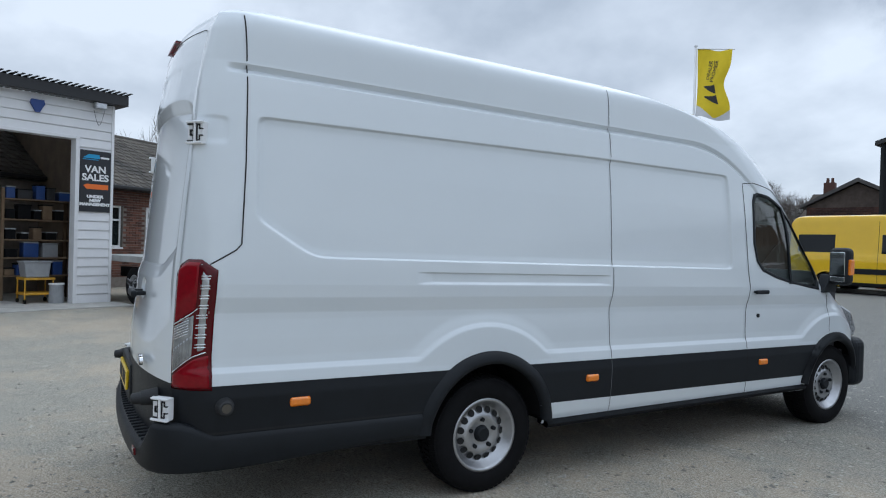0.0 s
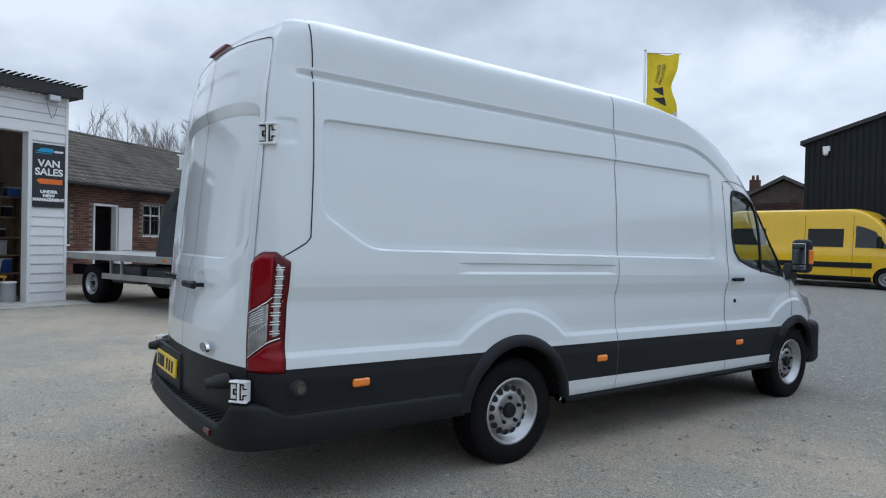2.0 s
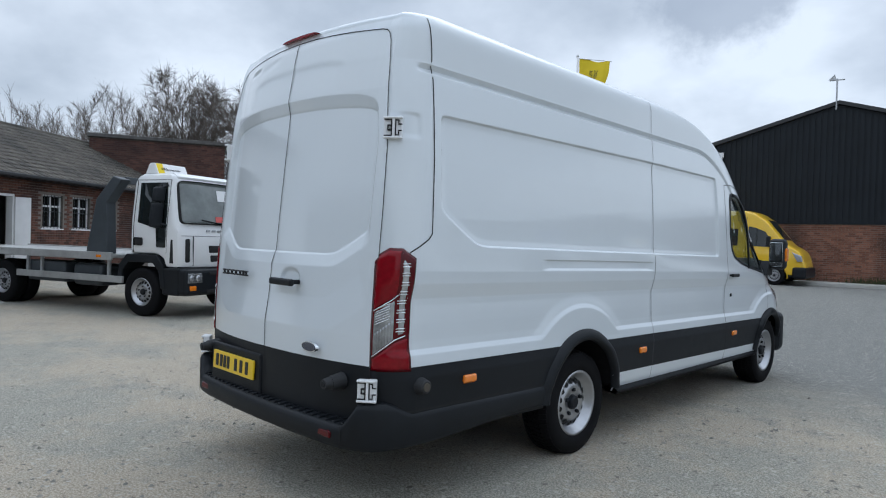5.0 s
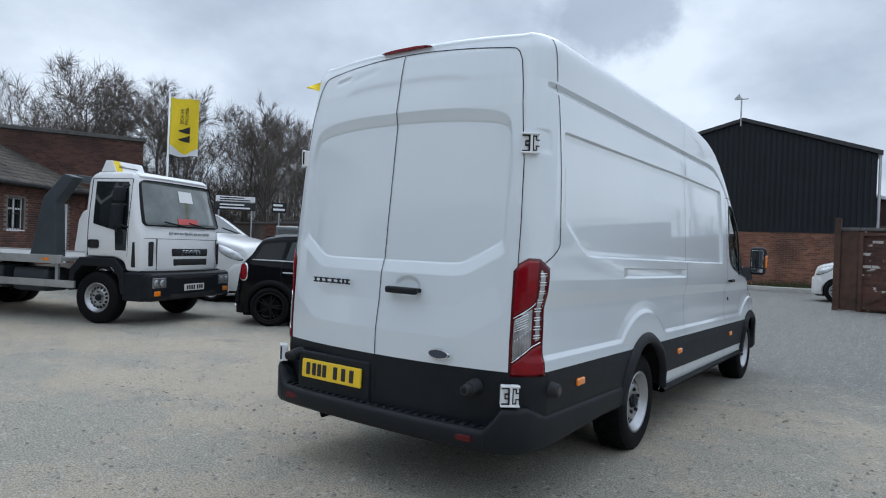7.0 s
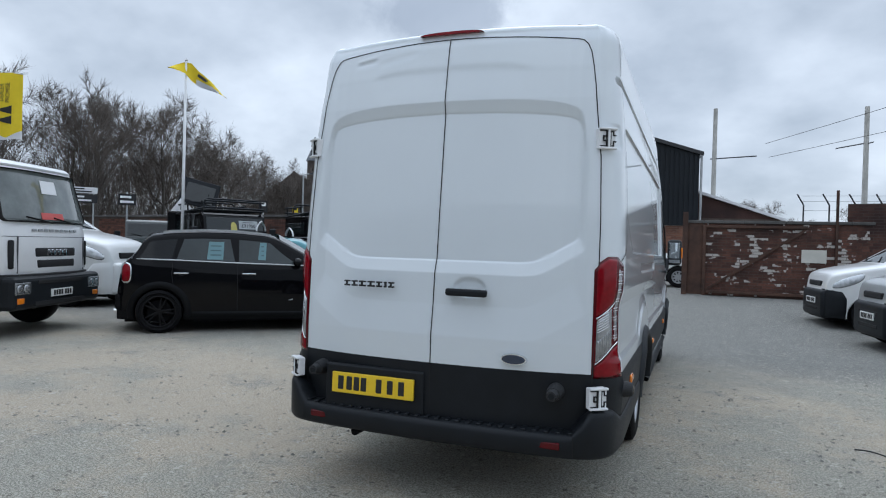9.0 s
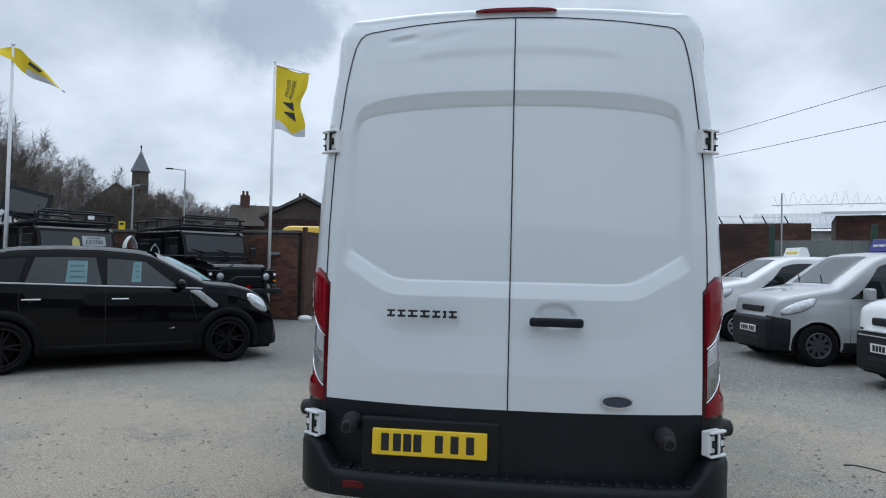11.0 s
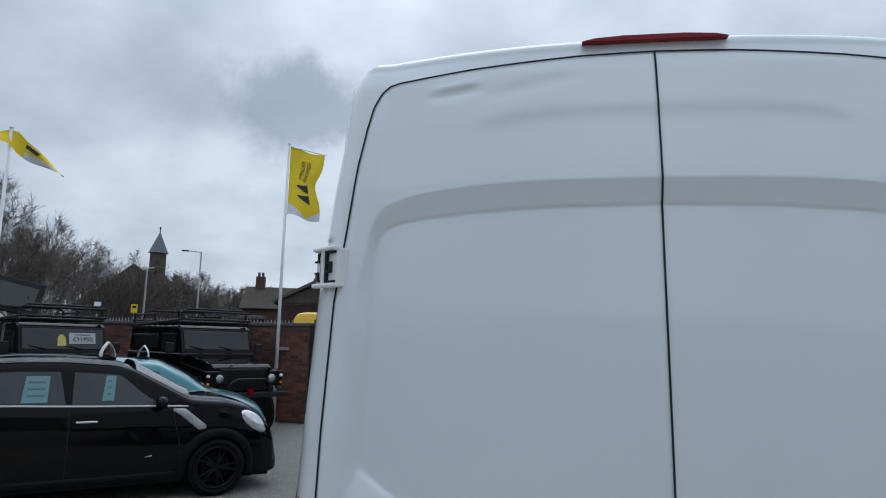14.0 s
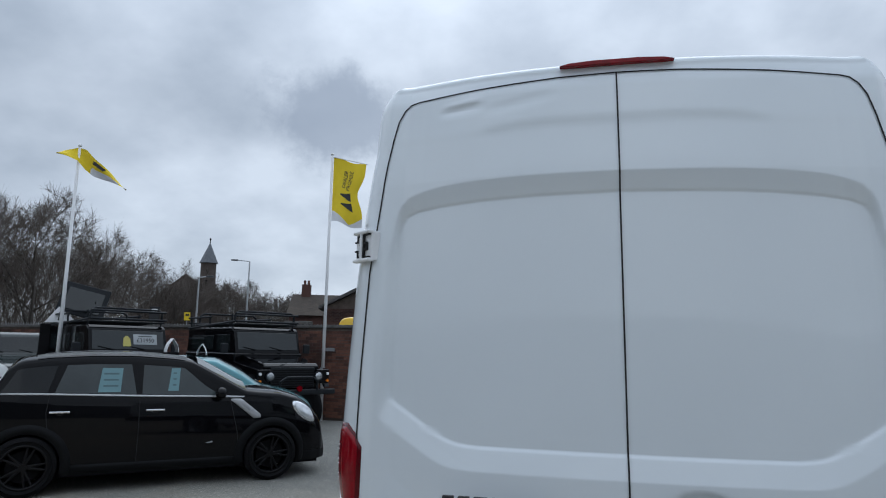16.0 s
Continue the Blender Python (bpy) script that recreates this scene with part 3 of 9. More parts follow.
# wheel arches, liners and wheels
for hub, zc in ((HUB_R, 0.40), (HUB_F, 0.40)):
    for s in (1, -1):
        vs, fs = [], []
        for i in range(41):
            a = radians(4 + i * (172 if hub == HUB_R else 168) / 40)
            for rr, out in ((0.412, -0.02), (0.415, 0.028), (0.437, 0.034), (0.475, 0.020), (0.490, 0.002)):
                y, z = hub + rr * math.cos(a) * 1.02, zc + rr * math.sin(a) * 1.02
                zz = min(max(z, 0.41), 1.0)
                p = side_point(y, max(0.5, zz), out)
                vs.append((p.x * s, y, z + dip(y)))
        for i in range(40):
            for q in range(4):
                f = (5 * i + q, 5 * i + q + 1, 5 * i + q + 6, 5 * i + q + 5)
                fs.append(f if s > 0 else f[::-1])
        part("wheel_arch", (vs, fs), PLASTIC, van, "black plastic wheel arch moulding", soft=True)
        vs, fs = [], []
        for i in range(25):
            a = radians(4 + i * 172 / 24)
            for x in (0.55, 0.97):
                vs.append((x * s, hub + 0.43 * math.cos(a), zc + 0.43 * math.sin(a)))
        fs = [(2 * i, 2 * i + 1, 2 * i + 3, 2 * i + 2) for i in range(24)] + [tuple(range(0, 50, 2))]
        part("arch_liner", (vs, fs), DARK, van)
        wheel(van, (0.836 * s, hub, HUB_Z), 0.357, 0.235, 0.222, s)

part("underbody", mesh_of(box(-0.9, 0.9, 0.25, 1.50, 0.42, 0.60, 0.03), box(-0.52, 0.52, 1.4, 6.3, 0.30, 0.62, 0.03), box(-0.9, 0.9, 2.42, 5.2, 0.36, 0.6, 0.03)), DARK, van)
part("rear_axle", mesh_of(rod((-0.75, HUB_R, HUB_Z), (0.75, HUB_R, HUB_Z), 0.05), ball((0, HUB_R, HUB_Z), 0.16)), DARK, van)
part("exhaust_pipe", mesh_of(rod((-0.45, 0.6, 0.37), (-0.50, 0.06, 0.345), 0.024)), DARK, van, "exhaust tail pipe")
for s in (1, -1):
    part("side_step", mesh_of(prism([(0.90, 0.37), (1.0, 0.36), (1.015, 0.385), (0.97, 0.41), (0.90, 0.41)], 2.36, 5.22, "y", 0.004)) , PLASTIC, van, "black plastic sill strip")
    if s < 0:
        ob = bpy.context.scene.objects[van.children[-1].name]
        ob.data.transform(Matrix.Diagonal((-1, 1, 1, 1)))
        ob.data.flip_normals()

# rear bumper with its ribbed step
BUMP = [(-1.008, 1.45), (-1.008, 0.30), (-0.98, 0.09), (-0.88, -0.01), (-0.70, -0.045), (-0.35, -0.068), (0, -0.075), (0.35, -0.068), (0.70, -0.045), (0.88, -0.01), (0.98, 0.09), (1.008, 0.30), (1.008, 1.45)]


def bump_line(n=90):
    d = [0]
    for a, b in zip(BUMP, BUMP[1:]):
        d.append(d[-1] + math.dist(a, b))
    out = []
    for i in range(n + 1):
        t = d[-1] * i / n
        out.append((float(np.interp(t, d, [p[0] for p in BUMP])), float(np.interp(t, d, [p[1] for p in BUMP]))))
    for _ in range(2):
        out = [out[0]] + [tuple((out[i - 1][k] + 2 * out[i][k] + out[i + 1][k]) / 4 for k in (0, 1)) for i in range(1, n)] + [out[-1]]
    return out


vs, fs = [], []
line = bump_line()
for i, (x, y) in enumerate(line):
    a, b = line[max(0, i - 1)], line[min(len(line) - 1, i + 1)]
    nx, ny = (b[1] - a[1]), -(b[0] - a[0])
    ln = math.hypot(nx, ny)
    nx, ny = nx / ln, ny / ln
    top = 0.50 + 0.125 * ss(0.80, 0.89, abs(x)) * (1 - ss(0.12, 0.30, y)) + (SPLIT - 0.50) * ss(0.12, 0.30, y)
    side = 1.0 if y > 0.25 else 0.0
    inn = 0.05 + 0.12 * (1 - ss(0.80, 0.88, abs(x)))
    lowz = 0.382 + 0.045 * ss(0.25, 1.40, y)
    for off, z in ((-0.10, lowz - 0.02), (-0.012, lowz), (0.0, lowz + 0.02), (0.002, top - 0.035), (-0.006, top - 0.010), (-0.022, top), (-inn, top + (0.008 if inn > 0.1 else 0)), (-inn, 0.42)):
        vs.append((x + nx * off, y + ny * off, z + dip(y)))
k = 8
for i in range(len(line) - 1):
    for q in range(k - 1):
        fs.append((k * i + q, k * i + k + q, k * i + k + q + 1, k * i + q + 1))
bumper = part("rear_bumper", (vs, fs), PLASTIC, van, "black plastic rear bumper with ribbed step", soft=True)
for i in range(27):
    x = -0.78 + 1.56 * i / 26
    yb = float(np.interp(abs(x), [0, 0.35, 0.7, 0.9], [-0.075, -0.068, -0.045, -0.01]))
    part("step_rib", mesh_of(box(x - 0.012, x + 0.012, yb + 0.025, yb + 0.125, 0.505, 0.522, 0.003, 1)), PLASTIC, bumper)
for s in (1, -1):
    part("bumper_reflector", mesh_of(box(0.60 * s, 0.735 * s, -0.050, -0.02, 0.437, 0.474, 0.006)), REDDARK, bumper, "red reflector")
    gap("panel_gap", [(Vector((0.80 * s, -0.029, 0.40 + 0.01 * i)), Vector((0.0, -1, 0))) for i in range(12)], 0.006, bumper)


def hinge(s, z, name="door_hinge"):
    h = part(name, mesh_of(box(-0.050, 0.022, -0.010, 0.03, -0.068, 0.068, 0.006), box(0.020, 0.082, -0.014, 0.03, -0.070, 0.070, 0.008), rod((0.022, -0.012, -0.068), (0.022, -0.012, 0.068), 0.010)), WHITEPART, van, "white painted exposed hinge")
    part("hinge_lip", mesh_of(box(-0.052, 0.088, -0.026, 0.0, 0.056, 0.072, 0.006), box(-0.052, 0.088, -0.026, 0.0, -0.072, -0.056, 0.006), box(0.014, 0.032, -0.024, 0.0, -0.06, 0.06, 0.004)), WHITEPART, h)
    for a, b, c, d in ((-0.044, 0.012, 0.048, 0.055), (0.004, 0.013, -0.052, 0.052), (-0.044, 0.012, -0.055, -0.048), (-0.020, 0.004, -0.020, -0.011), (-0.020, 0.004, 0.010, 0.018), (-0.022, -0.015, -0.018, 0.018),
                       (0.034, 0.041, -0.052, 0.052), (0.041, 0.062, 0.044, 0.051), (0.056, 0.063, 0.018, 0.046), (0.063, 0.082, 0.018, 0.025), (0.041, 0.062, -0.051, -0.044), (0.056, 0.063, -0.046, -0.016), (0.063, 0.082, -0.023, -0.016)):
        part("hinge_slot", mesh_of(box(a, b, -0.019, -0.008, c, d)), GAP, h)
    p = rear_point(0.885, z, 0.012) if z > 1 else Vector((0.893, 0.050, z))
    h.matrix_local = pose(p.x * s, p.y, p.z + (0 if z > 1 else 0), 0, 0, 38 * s) @ Matrix.Diagonal((0.74 * s, 1, 0.80, 1))
    return h


for s in (1, -1):
    hinge(s, 2.038)
    hinge(s, 0.70)

# tail lamps wrap round the corners
def lamp_zone(name, material, s, parent, lo, hi, out, label="", nu=18, nz=16, thick=0.012):
    """A lens on the corner: lo and hi give its lower and upper edge as (u, z) pairs."""
    u0, u1 = max(lo[0][0], hi[0][0]), min(lo[-1][0], hi[-1][0])
    vs, fs = [], []
    for layer in (out, out - thick):
        for i in range(nz + 1):
            for j in range(nu + 1):
                u = u0 + (u1 - u0) * j / nu
                za, zb = tab(lo, u), tab(hi, u)
                z = za + (zb - za) * i / nz
                x, y = ring(u, z)
                xa, ya = ring(u - 0.03, z)
                xb, yb = ring(u + 0.03, z)
                nrm = Vector((yb - ya, -(xb - xa), 0)).normalized()
                edge = min((u - u0) * 0.22, (u1 - u) * 0.22, z - za, zb - z)
                o = layer - (0.005 * (1 - ss(0.0, 0.012, edge)) if layer == out and thick > 0.005 else 0)
                vs.append(((x + nrm.x * o) * s, y + nrm.y * o, z + dip(y)))
    n = (nu + 1) * (nz + 1)
    for i in range(nz):
        for j in range(nu):
            a = i * (nu + 1) + j
            f = (a, a + 1, a + nu + 2, a + nu + 1)
            fs.append(f if s > 0 else f[::-1])
    rim = [j for j in range(nu)] + [i * (nu + 1) + nu for i in range(nz)] + [nz * (nu + 1) + j for j in range(nu, 0, -1)] + [i * (nu + 1) for i in range(nz, 0, -1)]
    for a, b in zip(rim, rim[1:] + rim[:1]):
        f = (a, a + n, b + n, b)
        fs.append(f if s > 0 else f[::-1])
    return part(name, (vs, fs), material, parent, label, soft=True)


def lift(pairs, dz):
    return [(u, z + dz) for u, z in pairs]


LAMP_TOP = [(0.985, 1.345), (1.05, 1.385), (1.30, 1.418), (1.62, 1.418), (1.92, 1.368)]
LAMP_LOW = [(0.985, 0.780), (1.92, 0.780)]
BRAKE_LOW = [(1.01, 1.095), (1.23, 1.120), (1.50, 1.155), (1.615, 1.180)]
CLEAR_LOW = [(1.01, 0.852), (1.23, 0.885), (1.58, 0.940), (1.82, 0.962)]
for s in (1, -1):
    lamp = lamp_zone("tail_lamp", REDDARK, s, van, LAMP_LOW, LAMP_TOP, 0.007, "tall red and clear tail lamp", nu=28, nz=24)
    lamp_zone("brake_lens", RED, s, lamp, BRAKE_LOW, [(1.01, 1.345), (1.06, 1.375), (1.31, 1.405), (1.595, 1.403)], 0.010, "red lens")
    lamp_zone("reversing_lens", LENSGREY, s, lamp, [p for p in CLEAR_LOW if p[0] < 1.6], lift(BRAKE_LOW, -0.008)[:3] + [(1.58, 1.160)], 0.009, "clear ribbed lens")
    lamp_zone("indicator_lens", LENSGREY, s, lamp, [(1.625, 0.950), (1.815, 0.966)], [(1.625, 1.392), (1.67, 1.375), (1.79, 1.335), (1.815, 1.30)], 0.009, "clear ribbed lens", nu=8)
    lamp_zone("fog_lens", RED, s, lamp, [(1.01, 0.790), (1.88, 0.790)], [(1.01, 0.845), (1.23, 0.877), (1.58, 0.932), (1.82, 0.952), (1.88, 0.952)], 0.010, "red lens")
    lamp_zone("lens_rim", CHROME, s, lamp, CLEAR_LOW, lift(CLEAR_LOW, 0.006), 0.0108, nz=2, thick=0.004)
    lamp_zone("lens_rim", CHROME, s, lamp, lift(BRAKE_LOW, -0.006), BRAKE_LOW, 0.0108, nz=2, thick=0.004)
    lamp_zone("lens_rim", CHROME, s, lamp, [(1.815, 0.962), (1.832, 0.962)], [(1.815, 1.30), (1.832, 1.295)], 0.0115, nu=2)
    lamp_zone("lens_rim", CHROME, s, lamp, [(1.612, 1.17), (1.628, 1.17)], [(1.612, 1.395), (1.628, 1.395)], 0.0115, nu=2)
    for i in range(8):
        for dz in (0.0, 0.014):
            z = 0.985 + 0.048 * i + dz
            lamp_zone("lens_rib", CHROME, s, lamp, [(1.60 if i < 4 else 1.635, z), (1.81, z + 0.002)], [(1.60 if i < 4 else 1.635, z + 0.004), (1.81, z + 0.006)], 0.0100, nu=5, nz=1, thick=0.004)
    for i in range(7):
        u = 1.07 + 0.07 * i
        z = tab(CLEAR_LOW, u)
        lamp_zone("lens_rib", LENSGREY, s, lamp, [(u, z + 0.015), (u + 0.030, z + 0.018)], [(u, z + 0.115), (u + 0.030, z + 0.118)], 0.0103, nu=3, nz=6, thick=0.005)
    for i in range(7):
        z = 1.018 + 0.013 * i
        lamp_zone("lens_rib", CHROME, s, lamp, [(1.05, z), (1.45, z + 0.035)], [(1.05, z + 0.003), (1.45, z + 0.038)], 0.0098, nu=6, nz=1, thick=0.004)

# number plate: bars stand for its characters
plate = part("number_plate", mesh_of(box(-0.26, 0.26, -0.008, 0.008, -0.059, 0.059, 0.005)), PLATE, van, "yellow plate with black bars")
plate.matrix_local = pose(-0.345, -0.026, 0.650, -2, 0, 0)
for i, x in enumerate((-0.20, -0.145, -0.098, -0.052, 0.045, 0.115, 0.185)):
    part("plate_bar", mesh_of(box(x - 0.018, x + 0.018, -0.0115, -0.006, -0.038, 0.040, 0.003, 1)), INK, plate)
part("plate_recess", mesh_of(box(-0.66, -0.03, -0.016, 0.02, 0.50, 0.755, 0.012)), PLASTIC, doors[1], "moulded plate surround")
for x in (-0.72, 0.69):
    d = doors[0 if x > 0 else 1]
    bf = part("door_buffer", mesh_of(rod((x, 0.06, 0.715), (x, -0.020, 0.712), 0.046, 0.036, 20), rod((x, -0.020, 0.712), (x, -0.062, 0.711), 0.032, 0.026, 18)), BUFFER, d, "round black rubber buffer")
    part("buffer_tip", mesh_of(rod((x, -0.062, 0.711), (x, -0.066, 0.711), 0.017, 0.015, 14)), PLASTIC, bf)
for s in (1, -1):
    p = side_point(0.33, 0.70)
    bf = part("door_buffer", mesh_of(rod(((p.x - 0.02) * s, 0.33, p.z), ((p.x + 0.045) * s, 0.33, p.z), 0.050, 0.036, 22), rod(((p.x + 0.045) * s, 0.33, p.z), ((p.x + 0.050) * s, 0.33, p.z), 0.036, 0.030, 22)), BUFFER, van, "round black rubber buffer")
    part("buffer_disc", mesh_of(rod(((p.x + 0.046) * s, 0.33, p.z), ((p.x + 0.054) * s, 0.33, p.z), 0.024, 0.022, 20)), mat("dull_bronze_disc", (0.10, 0.088, 0.07), 0.5, metal=0.4, vary=0.2, scale=30), bf, "dull metal disc")
# rear handle, maker's badges as plain shapes
part("door_handle", mesh_of(box(0.09, 0.325, -0.048, -0.016, 1.190, 1.230, 0.013, 3), box(0.11, 0.14, -0.03, 0.03, 1.20, 1.225, 0.006), box(0.28, 0.31, -0.03, 0.03, 1.20, 1.225, 0.006)), PLASTIC, doors[0], "black plastic handle")
bar_x = -0.555
for i, w in enumerate((0.036, 0.036, 0.044, 0.044, 0.036, 0.016, 0.036)):
    part("badge_bar", mesh_of(box(bar_x, bar_x + w, -0.010, 0.004, 1.212, 1.222, 0.002, 1), box(bar_x, bar_x + w, -0.010, 0.004, 1.236, 1.245, 0.002, 1), box(bar_x + w * 0.3, bar_x + w * 0.3 + 0.010, -0.010, 0.004, 1.214, 1.243, 0.002, 1)), INK, doors[1])
    bar_x += w + 0.012
oval = part("maker_badge", mesh_of(lambda bm: bmesh.ops.create_cone(bm, cap_ends=True, segments=32, radius1=1, radius2=0.93, depth=0.016, matrix=pose(0.475, -0.006, 0.872, 90, 0, 0) @ Matrix.Diagonal((0.073, 0.030, 1, 1)))), CHROME, doors[0], "plain oval badge with chrome rim")
part("badge_field", mesh_of(lambda bm: bmesh.ops.create_cone(bm, cap_ends=True, segments=32, radius1=1, radius2=0.98, depth=0.010, matrix=pose(0.475, -0.012, 0.872, 90, 0, 0) @ Matrix.Diagonal((0.064, 0.0235, 1, 1)))), mat("navy_badge", (0.02, 0.03, 0.06), 0.2, coat=0.8), oval)
# high brake lamp
part("high_brake_lamp", mesh_of(prism([(-0.195, -0.004), (-0.16, 0.004), (-0.08, 0.009), (0.08, 0.009), (0.16, 0.004), (0.195, -0.004), (0.15, -0.007), (-0.15, -0.007)], 0.170, 0.26, "y", 0.002)), RED, van, "slim red brake lamp on the roof edge").location.z = 2.687
# side marker lamps
for s in (1, -1):
    for y, z in ((0.71, 0.695), (2.735, 0.682), (4.60, 0.690)):
        p = flank(s, side_point(y, z, 0.004))
        part("side_marker_lamp", mesh_of(box(p.x - 0.012, p.x + 0.012, y - 0.055, y + 0.055, p.z - 0.024, p.z + 0.024, 0.014, 3)), AMBER, van, "amber side marker")
# cab doors: glass, frame, handle, lock, mirror
for s in (1, -1):
    d = cabdoors[0 if s > 0 else 1]
    n = len(WIN)
    cy, cz = sum(p[0] for p in WIN) / n, sum(p[1] for p in WIN) / n
    pts = along(WIN + WIN[:1], 0.05)[:-1]
    ringv = [flank(s, side_point(cy + (y - cy) * k, cz + (z - cz) * k, o)) for k, o in ((1.03, 0.003), (1.0, 0.006), (0.955, 0.003), (0.955, -0.02)) for y, z in pts]
    m = len(pts)
    fs = []
    for L in range(3):
        for i in range(m):
            f = (L * m + i, L * m + (i + 1) % m, (L + 1) * m + (i + 1) % m, (L + 1) * m + i)
            fs.append(f if s > 0 else f[::-1])
    part("window_frame", (ringv, fs), PLASTIC, d, "black window surround")
    gv = [flank(s, side_point(cy + (y - cy) * 0.97, cz + (z - cz) * 0.97, -0.006)) for y, z in pts]
    g = part("window_pane", (gv, [tuple(range(m)) if s < 0 else tuple(range(m))[::-1]]), GLASS, d, "tinted cab window glass")
    g.visible_shadow = False
    part("window_bar", (sweep([(flank(s, side_point(4.955 - 0.013 * k, 1.33 + 0.65 * k / 6, 0.004)), (0, 1, 0), (s, 0, 0)) for k in range(7)], 0.022, 0.016)), PLASTIC, d)
    p = side_point(4.54, 1.262)
    hd = part("door_handle", mesh_of(box(p.x + 0.018, p.x + 0.042, 4.46, 4.62, p.z - 0.016, p.z + 0.016, 0.009, 3), box(p.x - 0.01, p.x + 0.03, 4.47, 4.49, p.z - 0.01, p.z + 0.01, 0.004), box(p.x - 0.01, p.x + 0.03, 4.59, 4.61, p.z - 0.01, p.z + 0.01, 0.004)), PLASTIC, d, "black plastic handle")
    lk = part("door_lock", mesh_of(rod((side_point(4.56, 1.07).x - 0.01, 4.56, 1.02), (side_point(4.56, 1.07).x + 0.008, 4.56, 1.02), 0.018, 0.016, 14)), PLASTIC, d)
    mir = part("door_mirror", mesh_of(box(1.0, 1.175, 5.50, 5.62, 1.27, 1.60, 0.045, 3), prism([(5.42, 1.20), (5.62, 1.20), (5.60, 1.34), (5.52, 1.36)], 0.93, 1.02, "x", 0.008)), PLASTIC, van, "large black door mirror")
    mg = part("mirror_glass", mesh_of(box(1.025, 1.15, 5.494, 5.500, 1.36, 1.56, 0.002, 1)), mat("mirror_silver", (0.75, 0.78, 0.80), 0.02, metal=1.0), mir, "mirror glass")
    mg2 = part("mirror_glass", mesh_of(box(1.025, 1.15, 5.494, 5.500, 1.30, 1.345, 0.002, 1)), CHROME, mir, "small wide-angle mirror glass")
    ma = part("mirror_indicator", mesh_of(box(1.16, 1.187, 5.52, 5.59, 1.36, 1.50, 0.01)), AMBER, mir, "amber indicator lens")
    if s < 0:
        for ob in (hd, lk, mir, mg, mg2, ma):
            ob.data.transform(Matrix.Diagonal((-1, 1, 1, 1)))
            ob.data.flip_normals()

# windscreen, cab interior, nose
ws, fs = [], []
zs = [1.42 + 0.66 * i / 12 for i in range(13)]
for z in zs:
    w = half_width(z) - 0.10
    for j in range(21):
        x = -w + 2 * w * j / 20
        lo, hi = 3.0, 4.0
        for _ in range(30):
            mid = (lo + hi) / 2
            lo, hi = (mid, hi) if ring(mid, z)[0] > abs(x) else (lo, mid)
        y = ring(lo, z)[1] + 0.006
        ws.append((x, y, z + dip(y)))
for i in range(12):
    for j in range(20):
        a = 21 * i + j
        fs.append((a + 1, a, a + 21, a + 22))
wsg = part("windscreen", (ws, fs), GLASS, van, "clear windscreen", soft=True)
wsg.visible_shadow = False
part("bulkhead", mesh_of(box(-0.93, 0.93, 4.28, 4.31, 0.6, 2.0, 0.0)), INTERIOR, van)
part("cab_floor", mesh_of(box(-0.93, 0.93, 4.31, 5.9, 0.60, 0.66)), INTERIOR, van)
part("headliner", mesh_of(box(-0.85, 0.85, 4.31, 4.75, 2.04, 2.06)), INTERIOR, van)
part("dashboard", mesh_of(prism([(5.15, 0.66), (5.10, 1.00), (5.16, 1.22), (5.45, 1.28), (5.80, 1.22), (5.80, 0.66)], -0.92, 0.92, "x", 0.02)), INTERIOR, van, "dark plastic dashboard")
stw = part("steering_wheel", spin([(0.19 + 0.016 * math.cos(t * math.pi / 3), 0.016 * math.sin(t * math.pi / 3)) for t in range(6)], 28, "z", closed=True), INTERIOR, van, soft=True)
stw.matrix_local = pose(0.42, 5.02, 1.14, 62, 0, 0) @ Matrix.Rotation(math.pi, 4, "Y")
for x in (0.45, -0.12, -0.55):
    st = part("cab_seat", mesh_of(box(x - 0.24, x + 0.24, 4.50, 5.0, 0.80, 1.0, 0.05, 3), box(x - 0.23, x + 0.23, -0.07, 0.07, 0.0, 0.62, 0.05, 3, m=pose(0, 4.50, 0.95, 12, 0, 0)) if False else box(x - 0.23, x + 0.23, 4.40, 4.54, 0.92, 1.50, 0.05, 3), box(x - 0.13, x + 0.13, 4.40, 4.50, 1.53, 1.74, 0.04, 3)), SEATCLOTH, van, "grey cloth cab seat")
part("front_grille", mesh_of(box(-0.50, 0.50, 6.25, 6.39, 0.62, 0.95, 0.03)), PLASTIC, van)
part("front_bumper", mesh_of(box(-0.86, 0.86, 6.12, 6.42, 0.28, 0.66, 0.08, 4), box(-0.975, 0.975, 6.04, 6.26, 0.30, 0.76, 0.08, 4)), PLASTIC, van, "black plastic front bumper")
for s in (1, -1):
    hl = part("headlamp", mesh_of(prism([(5.90, 1.08), (6.10, 1.00), (6.19, 0.84), (6.14, 0.76), (6.0, 0.88)], 0.60, 0.905, "x", 0.02)), CLEAR, van, "clear swept-back headlamp")
    if s < 0:
        hl.data.transform(Matrix.Diagonal((-1, 1, 1, 1)))
        hl.data.flip_normals()


